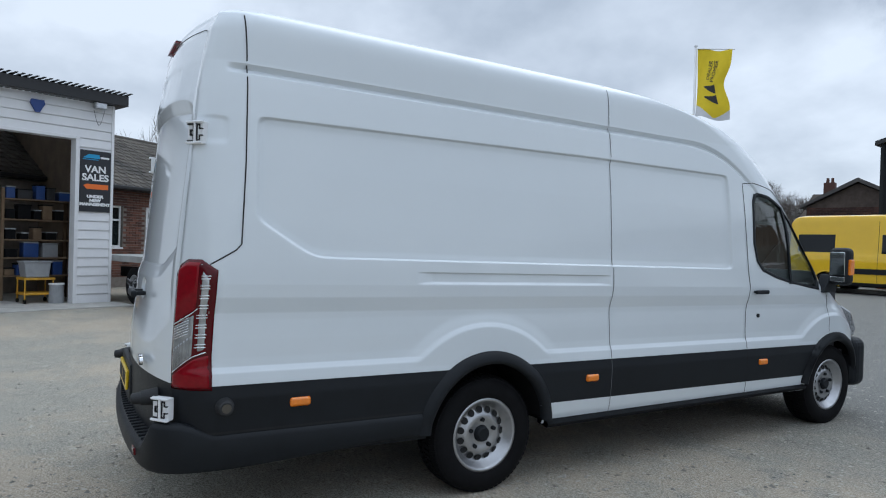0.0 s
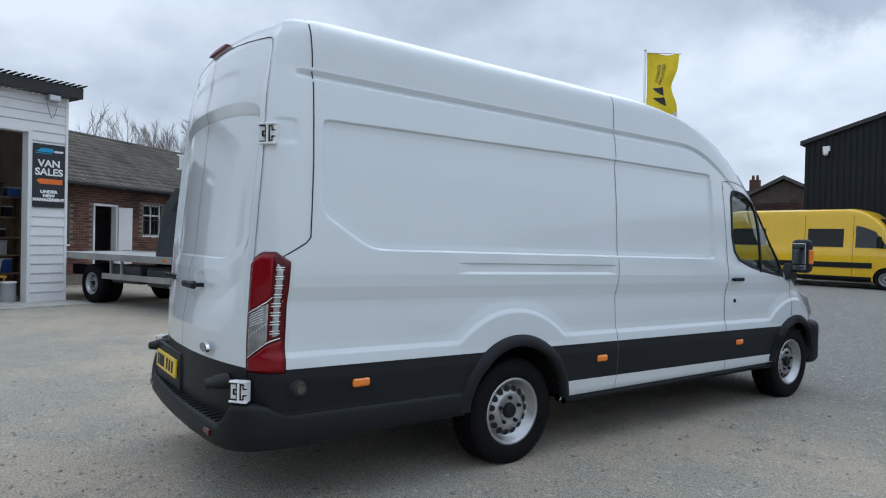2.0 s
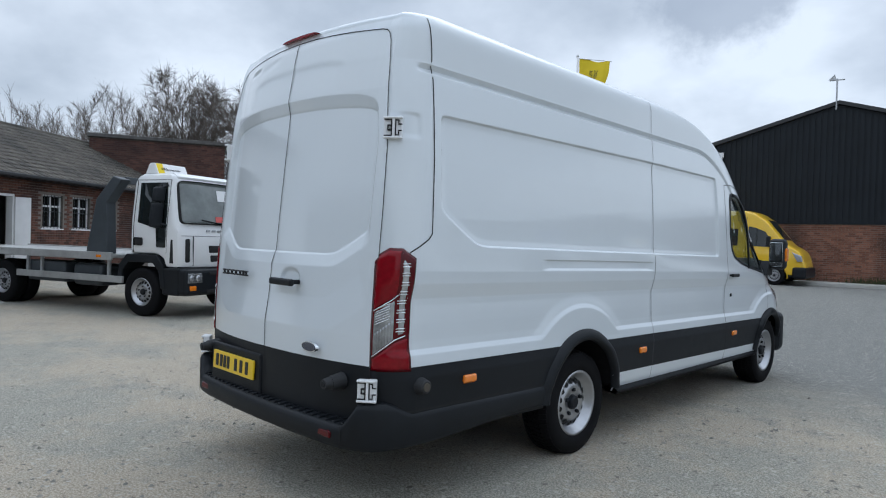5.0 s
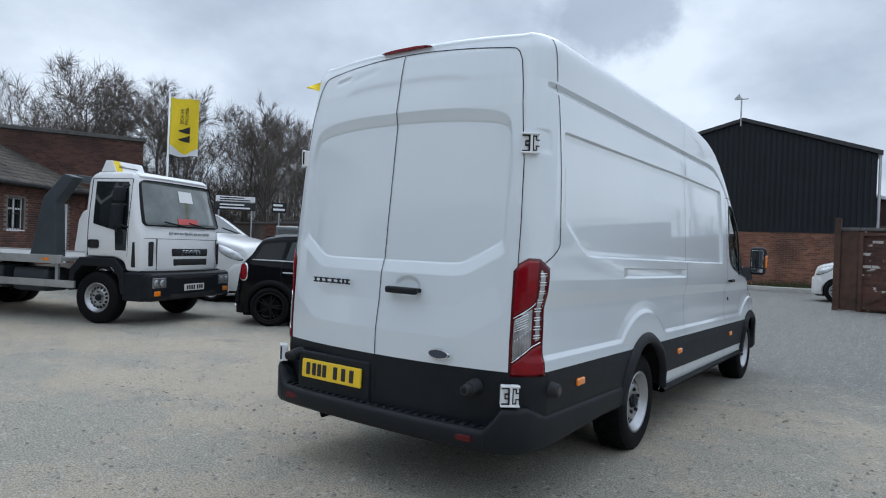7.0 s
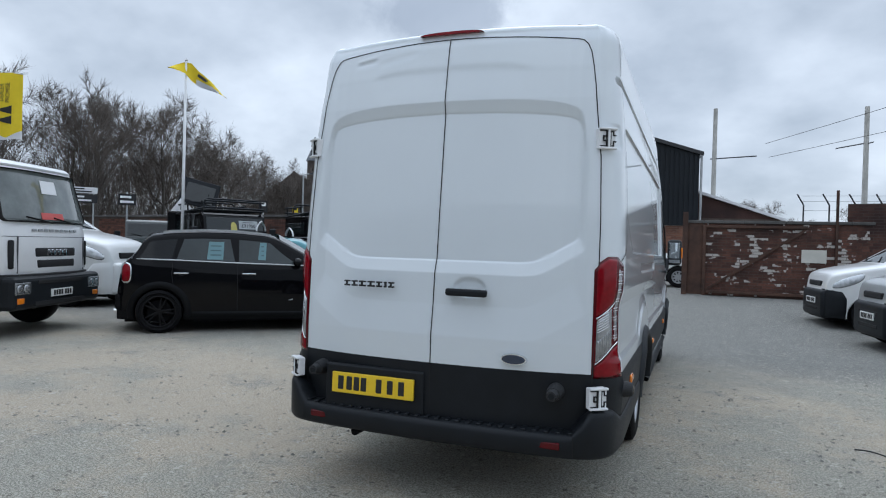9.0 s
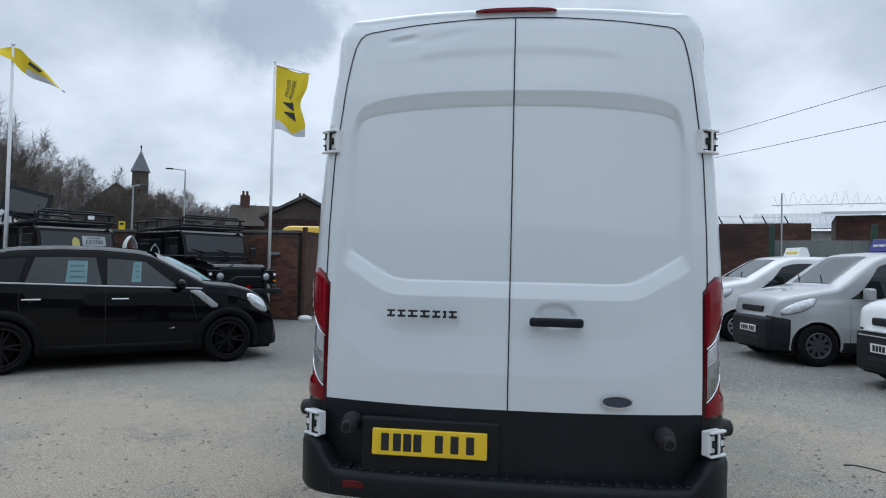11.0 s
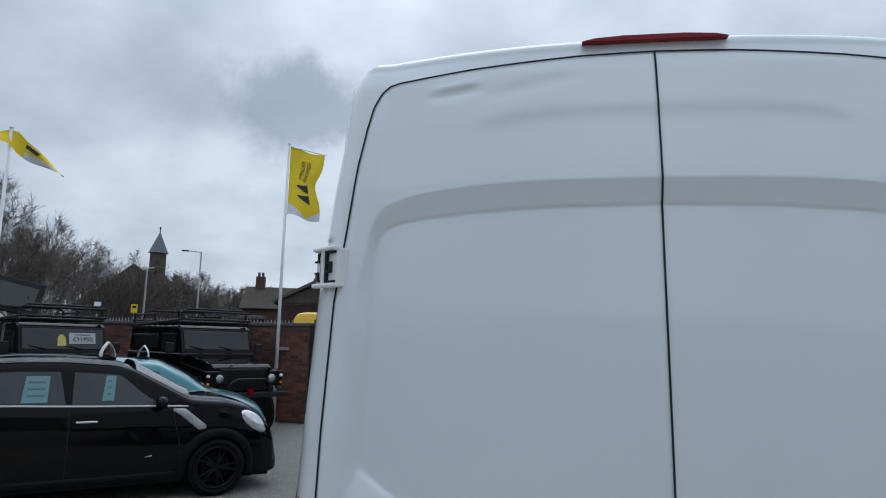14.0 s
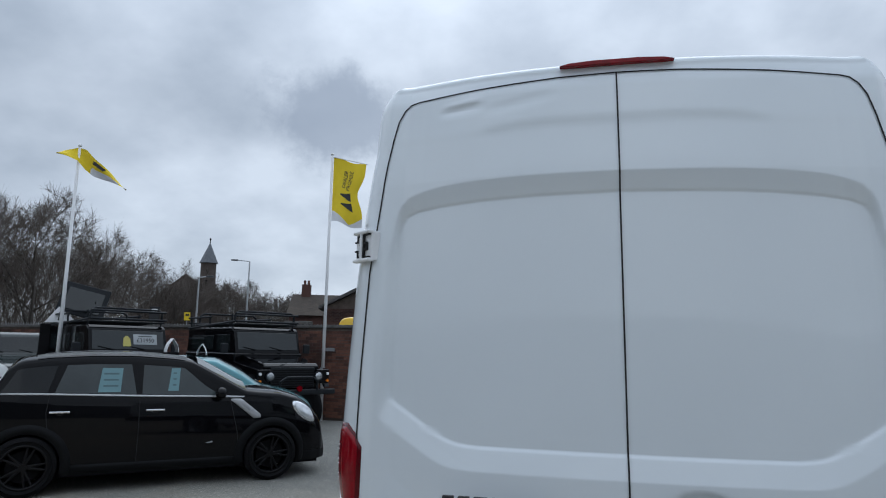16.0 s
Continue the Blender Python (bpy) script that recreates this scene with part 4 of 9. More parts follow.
# ---- surfaces of the yard and its buildings ----
def ground_material():
    m = bpy.data.materials.new("yard_ground")
    m.use_nodes = True
    n, l = m.node_tree.nodes, m.node_tree.links
    p = n["Principled BSDF"]
    p.inputs["Roughness"].default_value = 0.92
    p.inputs["Specular IOR Level"].default_value = 0.25
    tc = n.new("ShaderNodeTexCoord")

    def noise_at(scale, detail=5, rough=0.6, dist=0.0):
        t = n.new("ShaderNodeTexNoise")
        t.inputs["Scale"].default_value, t.inputs["Detail"].default_value = scale, detail
        t.inputs["Roughness"].default_value, t.inputs["Distortion"].default_value = rough, dist
        l.new(tc.outputs["Object"], t.inputs["Vector"])
        return t.outputs["Fac"]

    def span(src, a, b):
        r = n.new("ShaderNodeMapRange")
        r.interpolation_type = "SMOOTHSTEP"
        r.inputs["From Min"].default_value, r.inputs["From Max"].default_value = a, b
        l.new(src, r.inputs["Value"])
        return r.outputs[0]

    def blend(fac, a, b):
        x = n.new("ShaderNodeMix")
        x.data_type = "RGBA"
        for k, v in (("A", a), ("B", b)):
            if isinstance(v, tuple):
                x.inputs[k].default_value = (*v, 1)
            else:
                l.new(v, x.inputs[k])
        l.new(fac, x.inputs["Factor"])
        return x.outputs["Result"]
    def stones(scale):
        t = n.new("ShaderNodeTexVoronoi")
        t.inputs["Scale"].default_value = scale
        l.new(tc.outputs["Object"], t.inputs["Vector"])
        r = n.new("ShaderNodeSeparateColor")
        l.new(t.outputs["Color"], r.inputs[0])
        return r.outputs[0]
    grain = span(noise_at(70, 8, 0.85), 0.45, 0.555)
    grit = blend(grain, (0.186, 0.178, 0.148), (0.458, 0.437, 0.373))
    sand = blend(grain, (0.280, 0.240, 0.181), (0.548, 0.480, 0.386))
    worn = blend(span(noise_at(0.30, 9, 0.74), 0.44, 0.57), grit, sand)
    grey = blend(span(noise_at(0.8, 9, 0.76), 0.54, 0.68), worn, blend(grain, (0.151, 0.146, 0.126), (0.397, 0.382, 0.334)))
    # bare grey tarmac beyond the dusty turning space
    place = n.new("ShaderNodeSeparateXYZ")
    l.new(tc.outputs["Object"], place.inputs[0])
    rag = n.new("ShaderNodeMath")
    rag.operation = "MULTIPLY_ADD"
    rag.inputs[1].default_value = 7.0
    l.new(noise_at(0.35, 7, 0.65), rag.inputs[0])
    l.new(place.outputs["Y"], rag.inputs[2])
    grey = blend(span(rag.outputs[0], 6.6, 10.2), grey, blend(grain, (0.110, 0.110, 0.102), (0.290, 0.286, 0.264)))
    pebble = blend(span(stones(46), 0.91, 0.95), grey, (0.480, 0.450, 0.392))
    pebble = blend(span(stones(40), 0.972, 0.985), pebble, (0.150, 0.137, 0.116))
    fade = span(noise_at(6.0, 6, 0.7), 0.42, 0.60)
    soft_grey = blend(fade, pebble, grey)
    damp = blend(span(noise_at(0.55, 9, 0.68), 0.66, 0.70), soft_grey, (0.099, 0.085, 0.070))
    mp = n.new("ShaderNodeMapping")
    mp.inputs["Rotation"].default_value, mp.inputs["Scale"].default_value = (0, 0, radians(-38)), (0.45, 3.4, 1)
    l.new(tc.outputs["Object"], mp.inputs["Vector"])
    st = n.new("ShaderNodeTexNoise")
    st.inputs["Scale"].default_value, st.inputs["Detail"].default_value, st.inputs["Roughness"].default_value = 1.1, 7, 0.66
    l.new(mp.outputs[0], st.inputs["Vector"])
    damp = blend(span(st.outputs["Fac"], 0.695, 0.74), damp, (0.093, 0.075, 0.059))
    speck = blend(span(noise_at(190, 2), 0.66, 0.72), damp, (0.552, 0.529, 0.491))
    l.new(speck, p.inputs["Base Color"])
    b1 = n.new("ShaderNodeBump")
    b1.inputs["Strength"].default_value, b1.inputs["Distance"].default_value = 0.75, 0.011
    l.new(noise_at(150, 6, 0.8), b1.inputs["Height"])
    b2 = n.new("ShaderNodeBump")
    b2.inputs["Strength"].default_value, b2.inputs["Distance"].default_value = 0.4, 0.08
    l.new(noise_at(1.6, 5, 0.6), b2.inputs["Height"])
    l.new(b1.outputs[0], b2.inputs["Normal"])
    l.new(b2.outputs[0], p.inputs["Normal"])
    return m


def island_material(name, a, b, rough=0.85, flake=None, grain=25.0, amount=0.5):
    """Bricks or tiles: each separate piece takes its own tint; flake: old paint left on some of them."""
    m = bpy.data.materials.new(name)
    m.use_nodes = True
    n, l = m.node_tree.nodes, m.node_tree.links
    p = n["Principled BSDF"]
    p.inputs["Roughness"].default_value = rough
    g = n.new("ShaderNodeNewGeometry")
    oi = n.new("ShaderNodeObjectInfo")
    ad = n.new("ShaderNodeMath")
    ad.operation = "ADD"
    l.new(g.outputs["Random Per Island"], ad.inputs[0])
    l.new(oi.outputs["Random"], ad.inputs[1])
    fr = n.new("ShaderNodeMath")
    fr.operation = "FRACT"
    l.new(ad.outputs[0], fr.inputs[0])
    mx = n.new("ShaderNodeMix")
    mx.data_type = "RGBA"
    mx.inputs["A"].default_value, mx.inputs["B"].default_value = (*a, 1), (*b, 1)
    l.new(fr.outputs[0], mx.inputs["Factor"])
    t = n.new("ShaderNodeTexNoise")
    t.inputs["Scale"].default_value, t.inputs["Detail"].default_value = grain, 5
    tc = n.new("ShaderNodeTexCoord")
    l.new(g.outputs["Position"], t.inputs["Vector"])
    hs = n.new("ShaderNodeHueSaturation")
    mr = n.new("ShaderNodeMapRange")
    mr.inputs["To Min"].default_value, mr.inputs["To Max"].default_value = 1 - amount, 1 + amount
    l.new(t.outputs["Fac"], mr.inputs["Value"])
    l.new(mr.outputs[0], hs.inputs["Value"])
    l.new(mx.outputs["Result"], hs.inputs["Color"])
    out = hs.outputs["Color"]
    # soot and weather at a larger scale
    t2 = n.new("ShaderNodeTexNoise")
    t2.inputs["Scale"].default_value, t2.inputs["Detail"].default_value = 0.8, 5
    l.new(g.outputs["Position"], t2.inputs["Vector"])
    m2 = n.new("ShaderNodeMix")
    m2.data_type = "RGBA"
    m2.inputs["B"].default_value = (a[0] * 0.45, a[1] * 0.5, a[2] * 0.55, 1)
    r2 = n.new("ShaderNodeMapRange")
    r2.inputs["From Min"].default_value, r2.inputs["From Max"].default_value = 0.48, 0.72
    l.new(t2.outputs["Fac"], r2.inputs["Value"])
    l.new(r2.outputs[0], m2.inputs["Factor"])
    l.new(out, m2.inputs["A"])
    out = m2.outputs["Result"]
    if flake:
        t3 = n.new("ShaderNodeTexNoise")
        t3.inputs["Scale"].default_value, t3.inputs["Detail"].default_value = 2.6, 6
        l.new(g.outputs["Position"], t3.inputs["Vector"])
        sm = n.new("ShaderNodeMath")
        sm.operation = "MULTIPLY_ADD"
        sm.inputs[1].default_value = 0.34
        l.new(fr.outputs[0], sm.inputs[0])
        l.new(t3.outputs["Fac"], sm.inputs[2])
        r3 = n.new("ShaderNodeMapRange")
        r3.inputs["From Min"].default_value, r3.inputs["From Max"].default_value = 0.79, 0.82
        l.new(sm.outputs[0], r3.inputs["Value"])
        m3 = n.new("ShaderNodeMix")
        m3.data_type = "RGBA"
        m3.inputs["B"].default_value = (*flake, 1)
        l.new(r3.outputs[0], m3.inputs["Factor"])
        l.new(out, m3.inputs["A"])
        out = m3.outputs["Result"]
    l.new(out, p.inputs["Base Color"])
    bp = n.new("ShaderNodeBump")
    bp.inputs["Strength"].default_value, bp.inputs["Distance"].default_value = 0.6, 0.01
    l.new(t.outputs["Fac"], bp.inputs["Height"])
    l.new(bp.outputs[0], p.inputs["Normal"])
    return m


GROUND = ground_material()
BRICK = island_material("red_brown_brick", (0.070, 0.034, 0.026), (0.18, 0.080, 0.053))
BRICK_DARK = island_material("dark_red_brick", (0.058, 0.028, 0.023), (0.125, 0.058, 0.042))
BRICK_OLD = island_material("old_painted_brick", (0.075, 0.036, 0.026), (0.165, 0.070, 0.048), flake=(0.50, 0.46, 0.42))
BRICK_FAR = island_material("warm_brown_brick", (0.13, 0.058, 0.038), (0.27, 0.125, 0.078))
TILE = island_material("brown_concrete_roof_tile", (0.062, 0.054, 0.044), (0.112, 0.098, 0.08), grain=14)
MORTAR = mat("grey_mortar", (0.20, 0.175, 0.15), 0.95, vary=0.3, scale=8, bump=0.4, bump_scale=90)
MORTAR_DARK = mat("sooty_mortar", (0.085, 0.066, 0.055), 0.95, vary=0.4, scale=5, bump=0.4, bump_scale=90)
CONCRETE = mat("pale_concrete", (0.42, 0.41, 0.38), 0.9, vary=0.25, scale=4, bump=0.3, bump_scale=60)
COPING = mat("dark_coping_stone", (0.10, 0.095, 0.09), 0.9, vary=0.35, scale=5, bump=0.4, bump_scale=50)
CLAD = mat("black_profiled_steel", (0.011, 0.014, 0.018), 0.6, spec=0.25, vary=0.25, scale=1.2)
BOARD = mat("white_plastic_board", (0.74, 0.74, 0.75), 0.4, vary=0.06, scale=2.5, bump=0.05, bump_scale=30)
UPVC = mat("white_window_frame", (0.78, 0.78, 0.78), 0.35, vary=0.05, scale=6)
GUTTER = mat("black_gutter", (0.016, 0.016, 0.018), 0.4, vary=0.2, scale=6)
TIN = mat("dark_corrugated_sheet", (0.055, 0.057, 0.060), 0.5, metal=0.3, vary=0.35, scale=3)
RUST = mat("rusty_brown_steel", (0.060, 0.033, 0.024), 0.8, vary=0.5, scale=5, second=(0.105, 0.052, 0.033), bump=0.2, bump_scale=60)
GALV = mat("galvanised_steel", (0.42, 0.43, 0.44), 0.45, metal=0.6, vary=0.2, scale=10)
POLEWHITE = mat("white_pole", (0.72, 0.72, 0.72), 0.4, vary=0.08, scale=5)
FLAGY = mat("yellow_flag_cloth", (0.80, 0.60, 0.015), 0.8, vary=0.05, scale=8, bump=0.1, bump_scale=200)
FLAGW = mat("pale_flag_cloth", (0.66, 0.66, 0.68), 0.8, vary=0.05, scale=8)
BARK = mat("winter_bark", (0.085, 0.075, 0.066), 0.95, vary=0.35, scale=4, bump=0.5, bump_scale=20)
TWIG = mat("winter_twigs", (0.125, 0.105, 0.09), 0.95, vary=0.3, scale=0.6)
BLACKPAINT = mat("black_car_paint", (0.003, 0.003, 0.004), 0.06, vary=0.1, scale=3, coat=0.16, spec=0.12)
GRASS = mat("rough_grass", (0.055, 0.062, 0.025), 0.95, vary=0.45, scale=5, bump=0.5, bump_scale=40)
DECK = mat("worn_alloy_deck", (0.36, 0.36, 0.35), 0.5, metal=0.4, vary=0.25, scale=5, bump=0.15, bump_scale=40)
SLATE_GREY = mat("dark_grey_steel", (0.040, 0.048, 0.056), 0.45, vary=0.2, scale=4)



def lie(x, y):
    """Height of the ground: level in the yard, a low rise towards the entrance and the road."""
    return 0.25 * max(ss(8.5, 15.5, y) * ss(-6.0, -2.5, x), ss(16.0, 20.0, y))


gx = [-500, -120, -40, -20, -12] + [-8 + 0.5 * k for k in range(17)] + [2, 6, 12, 20, 40, 120, 500]
gy = [-500, -120, -40, -10, 0, 8] + [8.5 + 0.5 * k for k in range(24)] + [21, 24, 30, 45, 80, 160, 500]
ground = part("ground", ([(x, y, lie(x, y)) for y in gy for x in gx], [(j * len(gx) + i, j * len(gx) + i + 1, (j + 1) * len(gx) + i + 1, (j + 1) * len(gx) + i) for j in range(len(gy) - 1) for i in range(len(gx) - 1)]), GROUND, soft=True)
tagged(ground, "worn grey yard of asphalt, grit and tan hardcore", "ground", kind="structure")


def frame_of(P, d):
    """A pose with local x along d on the ground and local -y facing the viewer's side (right of d is -y)."""
    return pose(P[0], P[1], 0, 0, 0, math.degrees(math.atan2(d[1], d[0])))


def brickwork(host, x0, x1, z0, z1, material, holes=(), y=0.0, singles=0, seed=1, bl=0.225, bh=0.075, proud=0.010, near=None):
    """Courses of separate bricks on the face y (towards -y) of a host in its own frame; singles of them are parts of their own."""
    rnd = random.Random(seed)
    vs, fs = [], []
    shared = None
    made = 0
    rows = int((z1 - z0) / bh)
    for r in range(rows):
        za = z0 + r * bh
        off = (r % 2) * bl / 2
        k = -1
        while True:
            xa = x0 + k * bl + off
            k += 1
            if xa > x1 - 0.02:
                break
            a, b = max(xa, x0), min(xa + bl, x1)
            if b - a < 0.04 or any(a < h[1] and b > h[0] and za < h[3] and za + bh > h[2] for h in holes):
                continue
            p = proud + rnd.uniform(-0.004, 0.004)
            if made < singles and b - a > bl - 0.001 and (near is None or near[0] < a < near[1]):
                if shared is None:
                    bm = mesh_of(box(0.005, bl - 0.005, -0.012, 0.06, 0.005, bh - 0.005))
                    shared = part("brick", bm, material, host)
                    br = shared
                else:
                    br = new("brick", shared.data)
                    br.parent = host
                br.matrix_local = pose(a, y + rnd.uniform(-0.003, 0.003), za)
                made += 1
                continue
            q = len(vs)
            for yy in (y - p, y + 0.03):
                vs += [(a + 0.005, yy, za + 0.005), (b - 0.005, yy, za + 0.005), (b - 0.005, yy, za + bh - 0.005), (a + 0.005, yy, za + bh - 0.005)]
            fs += [(q, q + 1, q + 2, q + 3), (q + 1, q + 5, q + 6, q + 2), (q, q + 3, q + 7, q + 4), (q + 3, q + 2, q + 6, q + 7), (q, q + 4, q + 5, q + 1)]
    return tagged(part("brickwork", (vs, fs), material, host), kind="stuff")


def wall_with_holes(x0, x1, y0, y1, z0, z1, holes):
    """An adder: a wall along x with real openings (xa, xb, za, zb)."""
    xs = sorted({x0, x1, *(h[0] for h in holes), *(h[1] for h in holes)})
    zs = sorted({z0, z1, *(h[2] for h in holes), *(h[3] for h in holes)})

    def add(bm):
        for a, b in zip(xs, xs[1:]):
            for c, d in zip(zs, zs[1:]):
                if not any(h[0] <= (a + b) / 2 <= h[1] and h[2] <= (c + d) / 2 <= h[3] for h in holes):
                    box(a, b, y0, y1, c, d)(bm)
        bmesh.ops.remove_doubles(bm, verts=bm.verts, dist=0.0005)
        seen = collections.defaultdict(list)
        for f in bm.faces:
            seen[tuple(round(c, 3) for c in f.calc_center_median())].append(f)
        bmesh.ops.delete(bm, geom=[f for fl in seen.values() if len(fl) > 1 for f in fl], context="FACES_ONLY")
    return add


def window(host, xa, xb, za, zb, y=0.0, mull=1, transom=True, bars=0, dark=CARGLASS):
    w = new("window")
    w.parent = host
    w.matrix_local = pose(0, y, 0)
    f = 0.055
    for a, b, c, d in ((xa, xb, za, za + f), (xa, xb, zb - f, zb), (xa, xa + f, za + f, zb - f), (xb - f, xb, za + f, zb - f)):
        part("window_frame", mesh_of(box(a, b, 0.02, 0.09, c, d, 0.006)), UPVC, w)
    for i in range(mull):
        x = xa + (xb - xa) * (i + 1) / (mull + 1)
        part("mullion", mesh_of(box(x - 0.03, x + 0.03, 0.022, 0.088, za + f, zb - f, 0.005)), UPVC, w)
    if transom:
        z = za + (zb - za) * 0.66
        part("transom", mesh_of(box(xa + f, xb - f, 0.024, 0.086, z - 0.028, z + 0.028, 0.005)), UPVC, w)
    part("pane", mesh_of(box(xa + f, xb - f, 0.05, 0.06, za + f, zb - f)), dark, w, "dark window pane")
    part("window_sill", mesh_of(box(xa - 0.06, xb + 0.06, -0.07, 0.09, za - 0.055, za - 0.002, 0.008)), UPVC, w)
    for i in range(bars):
        x = xa + (xb - xa) * (i + 0.5) / bars
        part("security_bar", mesh_of(rod((x, -0.05, za - 0.05), (x, -0.05, zb + 0.05), 0.009, n=6)), GUTTER, w)
    if bars:
        for z in (za + 0.05, (za + zb) / 2, zb - 0.05):
            part("security_bar", mesh_of(rod((xa - 0.08, -0.045, z), (xb + 0.08, -0.045, z), 0.009, n=6)), GUTTER, w)
    return w


# ---- the white-boarded workshop ----
garage = tagged(new("workshop"), "white boarded workshop with an open vehicle door", "workshop", kind="structure")
garage.matrix_world = frame_of((-12.0, 0.43), (0.35, -0.937)) @ pose(0, 0, 0, 0, 0, 180) @ Matrix.Diagonal((1, 1, 1, 1))
# local x runs from the corner at 0 towards -x along the front; the front faces -y
GW = [(-4.6, -0.74, -0.02, 3.6)]
part("front_wall", mesh_of(wall_with_holes(-7.0, 0.0, 0.03, 0.22, 0.0, 4.42, GW)), BOARD, garage)
for i in range(22):
    za, zb = 0.02 + i * 0.2, 0.02 + i * 0.2 + 0.192
    spans = [(-0.70, 0.0), (-7.0, -4.64)] if za < 3.58 else [(-7.0, 0.0)]
    for a, b in spans:
        part("cladding_board", mesh_of(prism([(0.028, za), (-0.006, za), (-0.012, za + 0.02), (0.006, zb), (0.028, zb)], a, b, "x")), BOARD, garage)
for a, b, c, d in ((-0.78, -0.70, 0.0, 3.65), (-4.64, -4.56, 0.0, 3.65), (-4.56, -0.78, 3.58, 3.65)):
    part("door_trim", mesh_of(box(a, b, -0.03, 0.24, c, d, 0.006)), BOARD, garage)
part("corner_trim", mesh_of(box(-0.04, 0.02, -0.025, 0.06, 0, 4.42, 0.006)), BOARD, garage)
part("side_wall", mesh_of(box(-0.20, 0.0, 0.22, 9.0, 0, 4.42)), BOARD, garage)
part("far_side_wall", mesh_of(box(-7.0, -6.8, 0.22, 9.0, 0, 4.42)), BOARD, garage)
part("back_wall", mesh_of(box(-6.8, -0.2, 8.8, 9.0, 0, 4.42)), mat("brown_inner_wall", (0.16, 0.11, 0.07), 0.9, vary=0.3, scale=2), garage)
# plywood lining, its colour lowered to paint in the deep interior's shade
part("inner_lining", mesh_of(box(-0.26, -0.202, 0.23, 8.8, 0, 4.3)), mat("shade_toned_plywood", (0.15, 0.11, 0.075), 0.8, vary=0.3, scale=3, bump=0.1), garage)
part("slab", mesh_of(box(-7.2, 0.15, -0.9, 8.8, -0.10, 0.025, 0.01)), CONCRETE, garage, "pale concrete floor slab")
bm = bmesh.new()
for i in range(60):
    a, b = 0.28 - i * 0.125, 0.28 - (i + 1) * 0.125
    for xa, xb, dz in ((a, (a + b) / 2 + 0.01, 0.035), ((a + b) / 2 + 0.01, b, 0.0)):
        box(xb, xa, -0.30, 9.2, 4.67 + dz, 4.67 + dz + 0.012, m=None)(bm)
part("roof_sheet", bm, TIN, garage, "dark corrugated roof sheet")
part("fascia", mesh_of(box(-7.2, 0.22, -0.24, -0.03, 4.42, 4.655, 0.01), box(0.02, 0.22, -0.03, 9.1, 4.42, 4.655, 0.01)), GUTTER, garage)
# flood lamp, alarm box, sign
fl = part("flood_lamp", mesh_of(box(-0.46, -0.22, -0.20, -0.06, 4.28, 4.42, 0.015)), GALV, garage, "grey flood lamp")
part("lamp_glass", mesh_of(box(-0.44, -0.24, -0.21, -0.198, 4.30, 4.40)), CLEAR, fl)
part("lamp_cable", sweep([((-0.44 + 0.22 * i / 10, -0.05, 4.26 - 0.32 * math.sin(math.pi * i / 10)), (0, 1, 0), (0, 0, 1)) for i in range(11)], 0.012, 0.012), GUTTER, garage)
part("alarm_box", mesh_of(prism([(-1.66, 4.28), (-1.42, 4.28), (-1.40, 4.20), (-1.50, 4.02), (-1.58, 4.02), (-1.68, 4.20)], -0.07, -0.012, "y", 0.01)), mat("blue_alarm_plastic", (0.02, 0.05, 0.20), 0.4, vary=0.1), garage, "blue shield alarm box")
sg = tagged(new("sales_sign"), "black sales board with white lettering", "sign")
sg.matrix_world = garage.matrix_world.copy()
part("board", mesh_of(box(-0.69, -0.05, -0.034, -0.016, 2.03, 3.37, 0.004)), mat("black_sign_vinyl", (0.018, 0.019, 0.024), 0.35, vary=0.1), sg)
for word, size, z, w in (("VAN", 0.205, 2.955, 1.06), ("SALES", 0.205, 2.775, 1.06), ("UNDER", 0.085, 2.36, 1.2), ("NEW", 0.085, 2.275, 1.2), ("MANAGEMENT", 0.085, 2.19, 1.1)):
    lettering("sign_words", word, size, WHITEPRINT, sg, pose(-0.37, -0.037, z), wide=w, bold=0.006)
part("logo_shape", mesh_of(prism([(-0.64, 3.20), (-0.52, 3.285), (-0.30, 3.285), (-0.28, 3.20)], -0.040, -0.034, "y"), box(-0.64, -0.32, -0.040, -0.034, 3.165, 3.18)), mat("cyan_print", (0.03, 0.30, 0.55), 0.5), sg, "blue logo shape")
part("logo_bar", mesh_of(box(-0.27, -0.09, -0.040, -0.034, 3.205, 3.245)), WHITEPRINT, sg)
part("orange_bar", mesh_of(prism([(-0.62, 2.60), (-0.55, 2.635), (-0.10, 2.635), (-0.10, 2.525), (-0.55, 2.525)], -0.040, -0.034, "y")), mat("orange_print", (0.75, 0.16, 0.02), 0.5), sg, "orange arrow bar")
# what stands inside, near the door
SHELF = mat("shelf_wood", (0.18, 0.12, 0.07), 0.8, vary=0.35, scale=5)
BLUEBOX = mat("blue_plastic", (0.02, 0.06, 0.22), 0.45, vary=0.15)
YELLOWTOOL = mat("worn_yellow_paint", (0.55, 0.30, 0.02), 0.5, vary=0.3, scale=8)
GREYTUB = mat("grey_plastic", (0.30, 0.31, 0.32), 0.5, vary=0.15, scale=6)
REDPAINT = mat("red_paint", (0.40, 0.02, 0.02), 0.4, vary=0.2)
GM = garage.matrix_world


def inside_thing(name, label, category):
    ob = tagged(new(name), label, category)
    ob.matrix_world = GM
    return ob


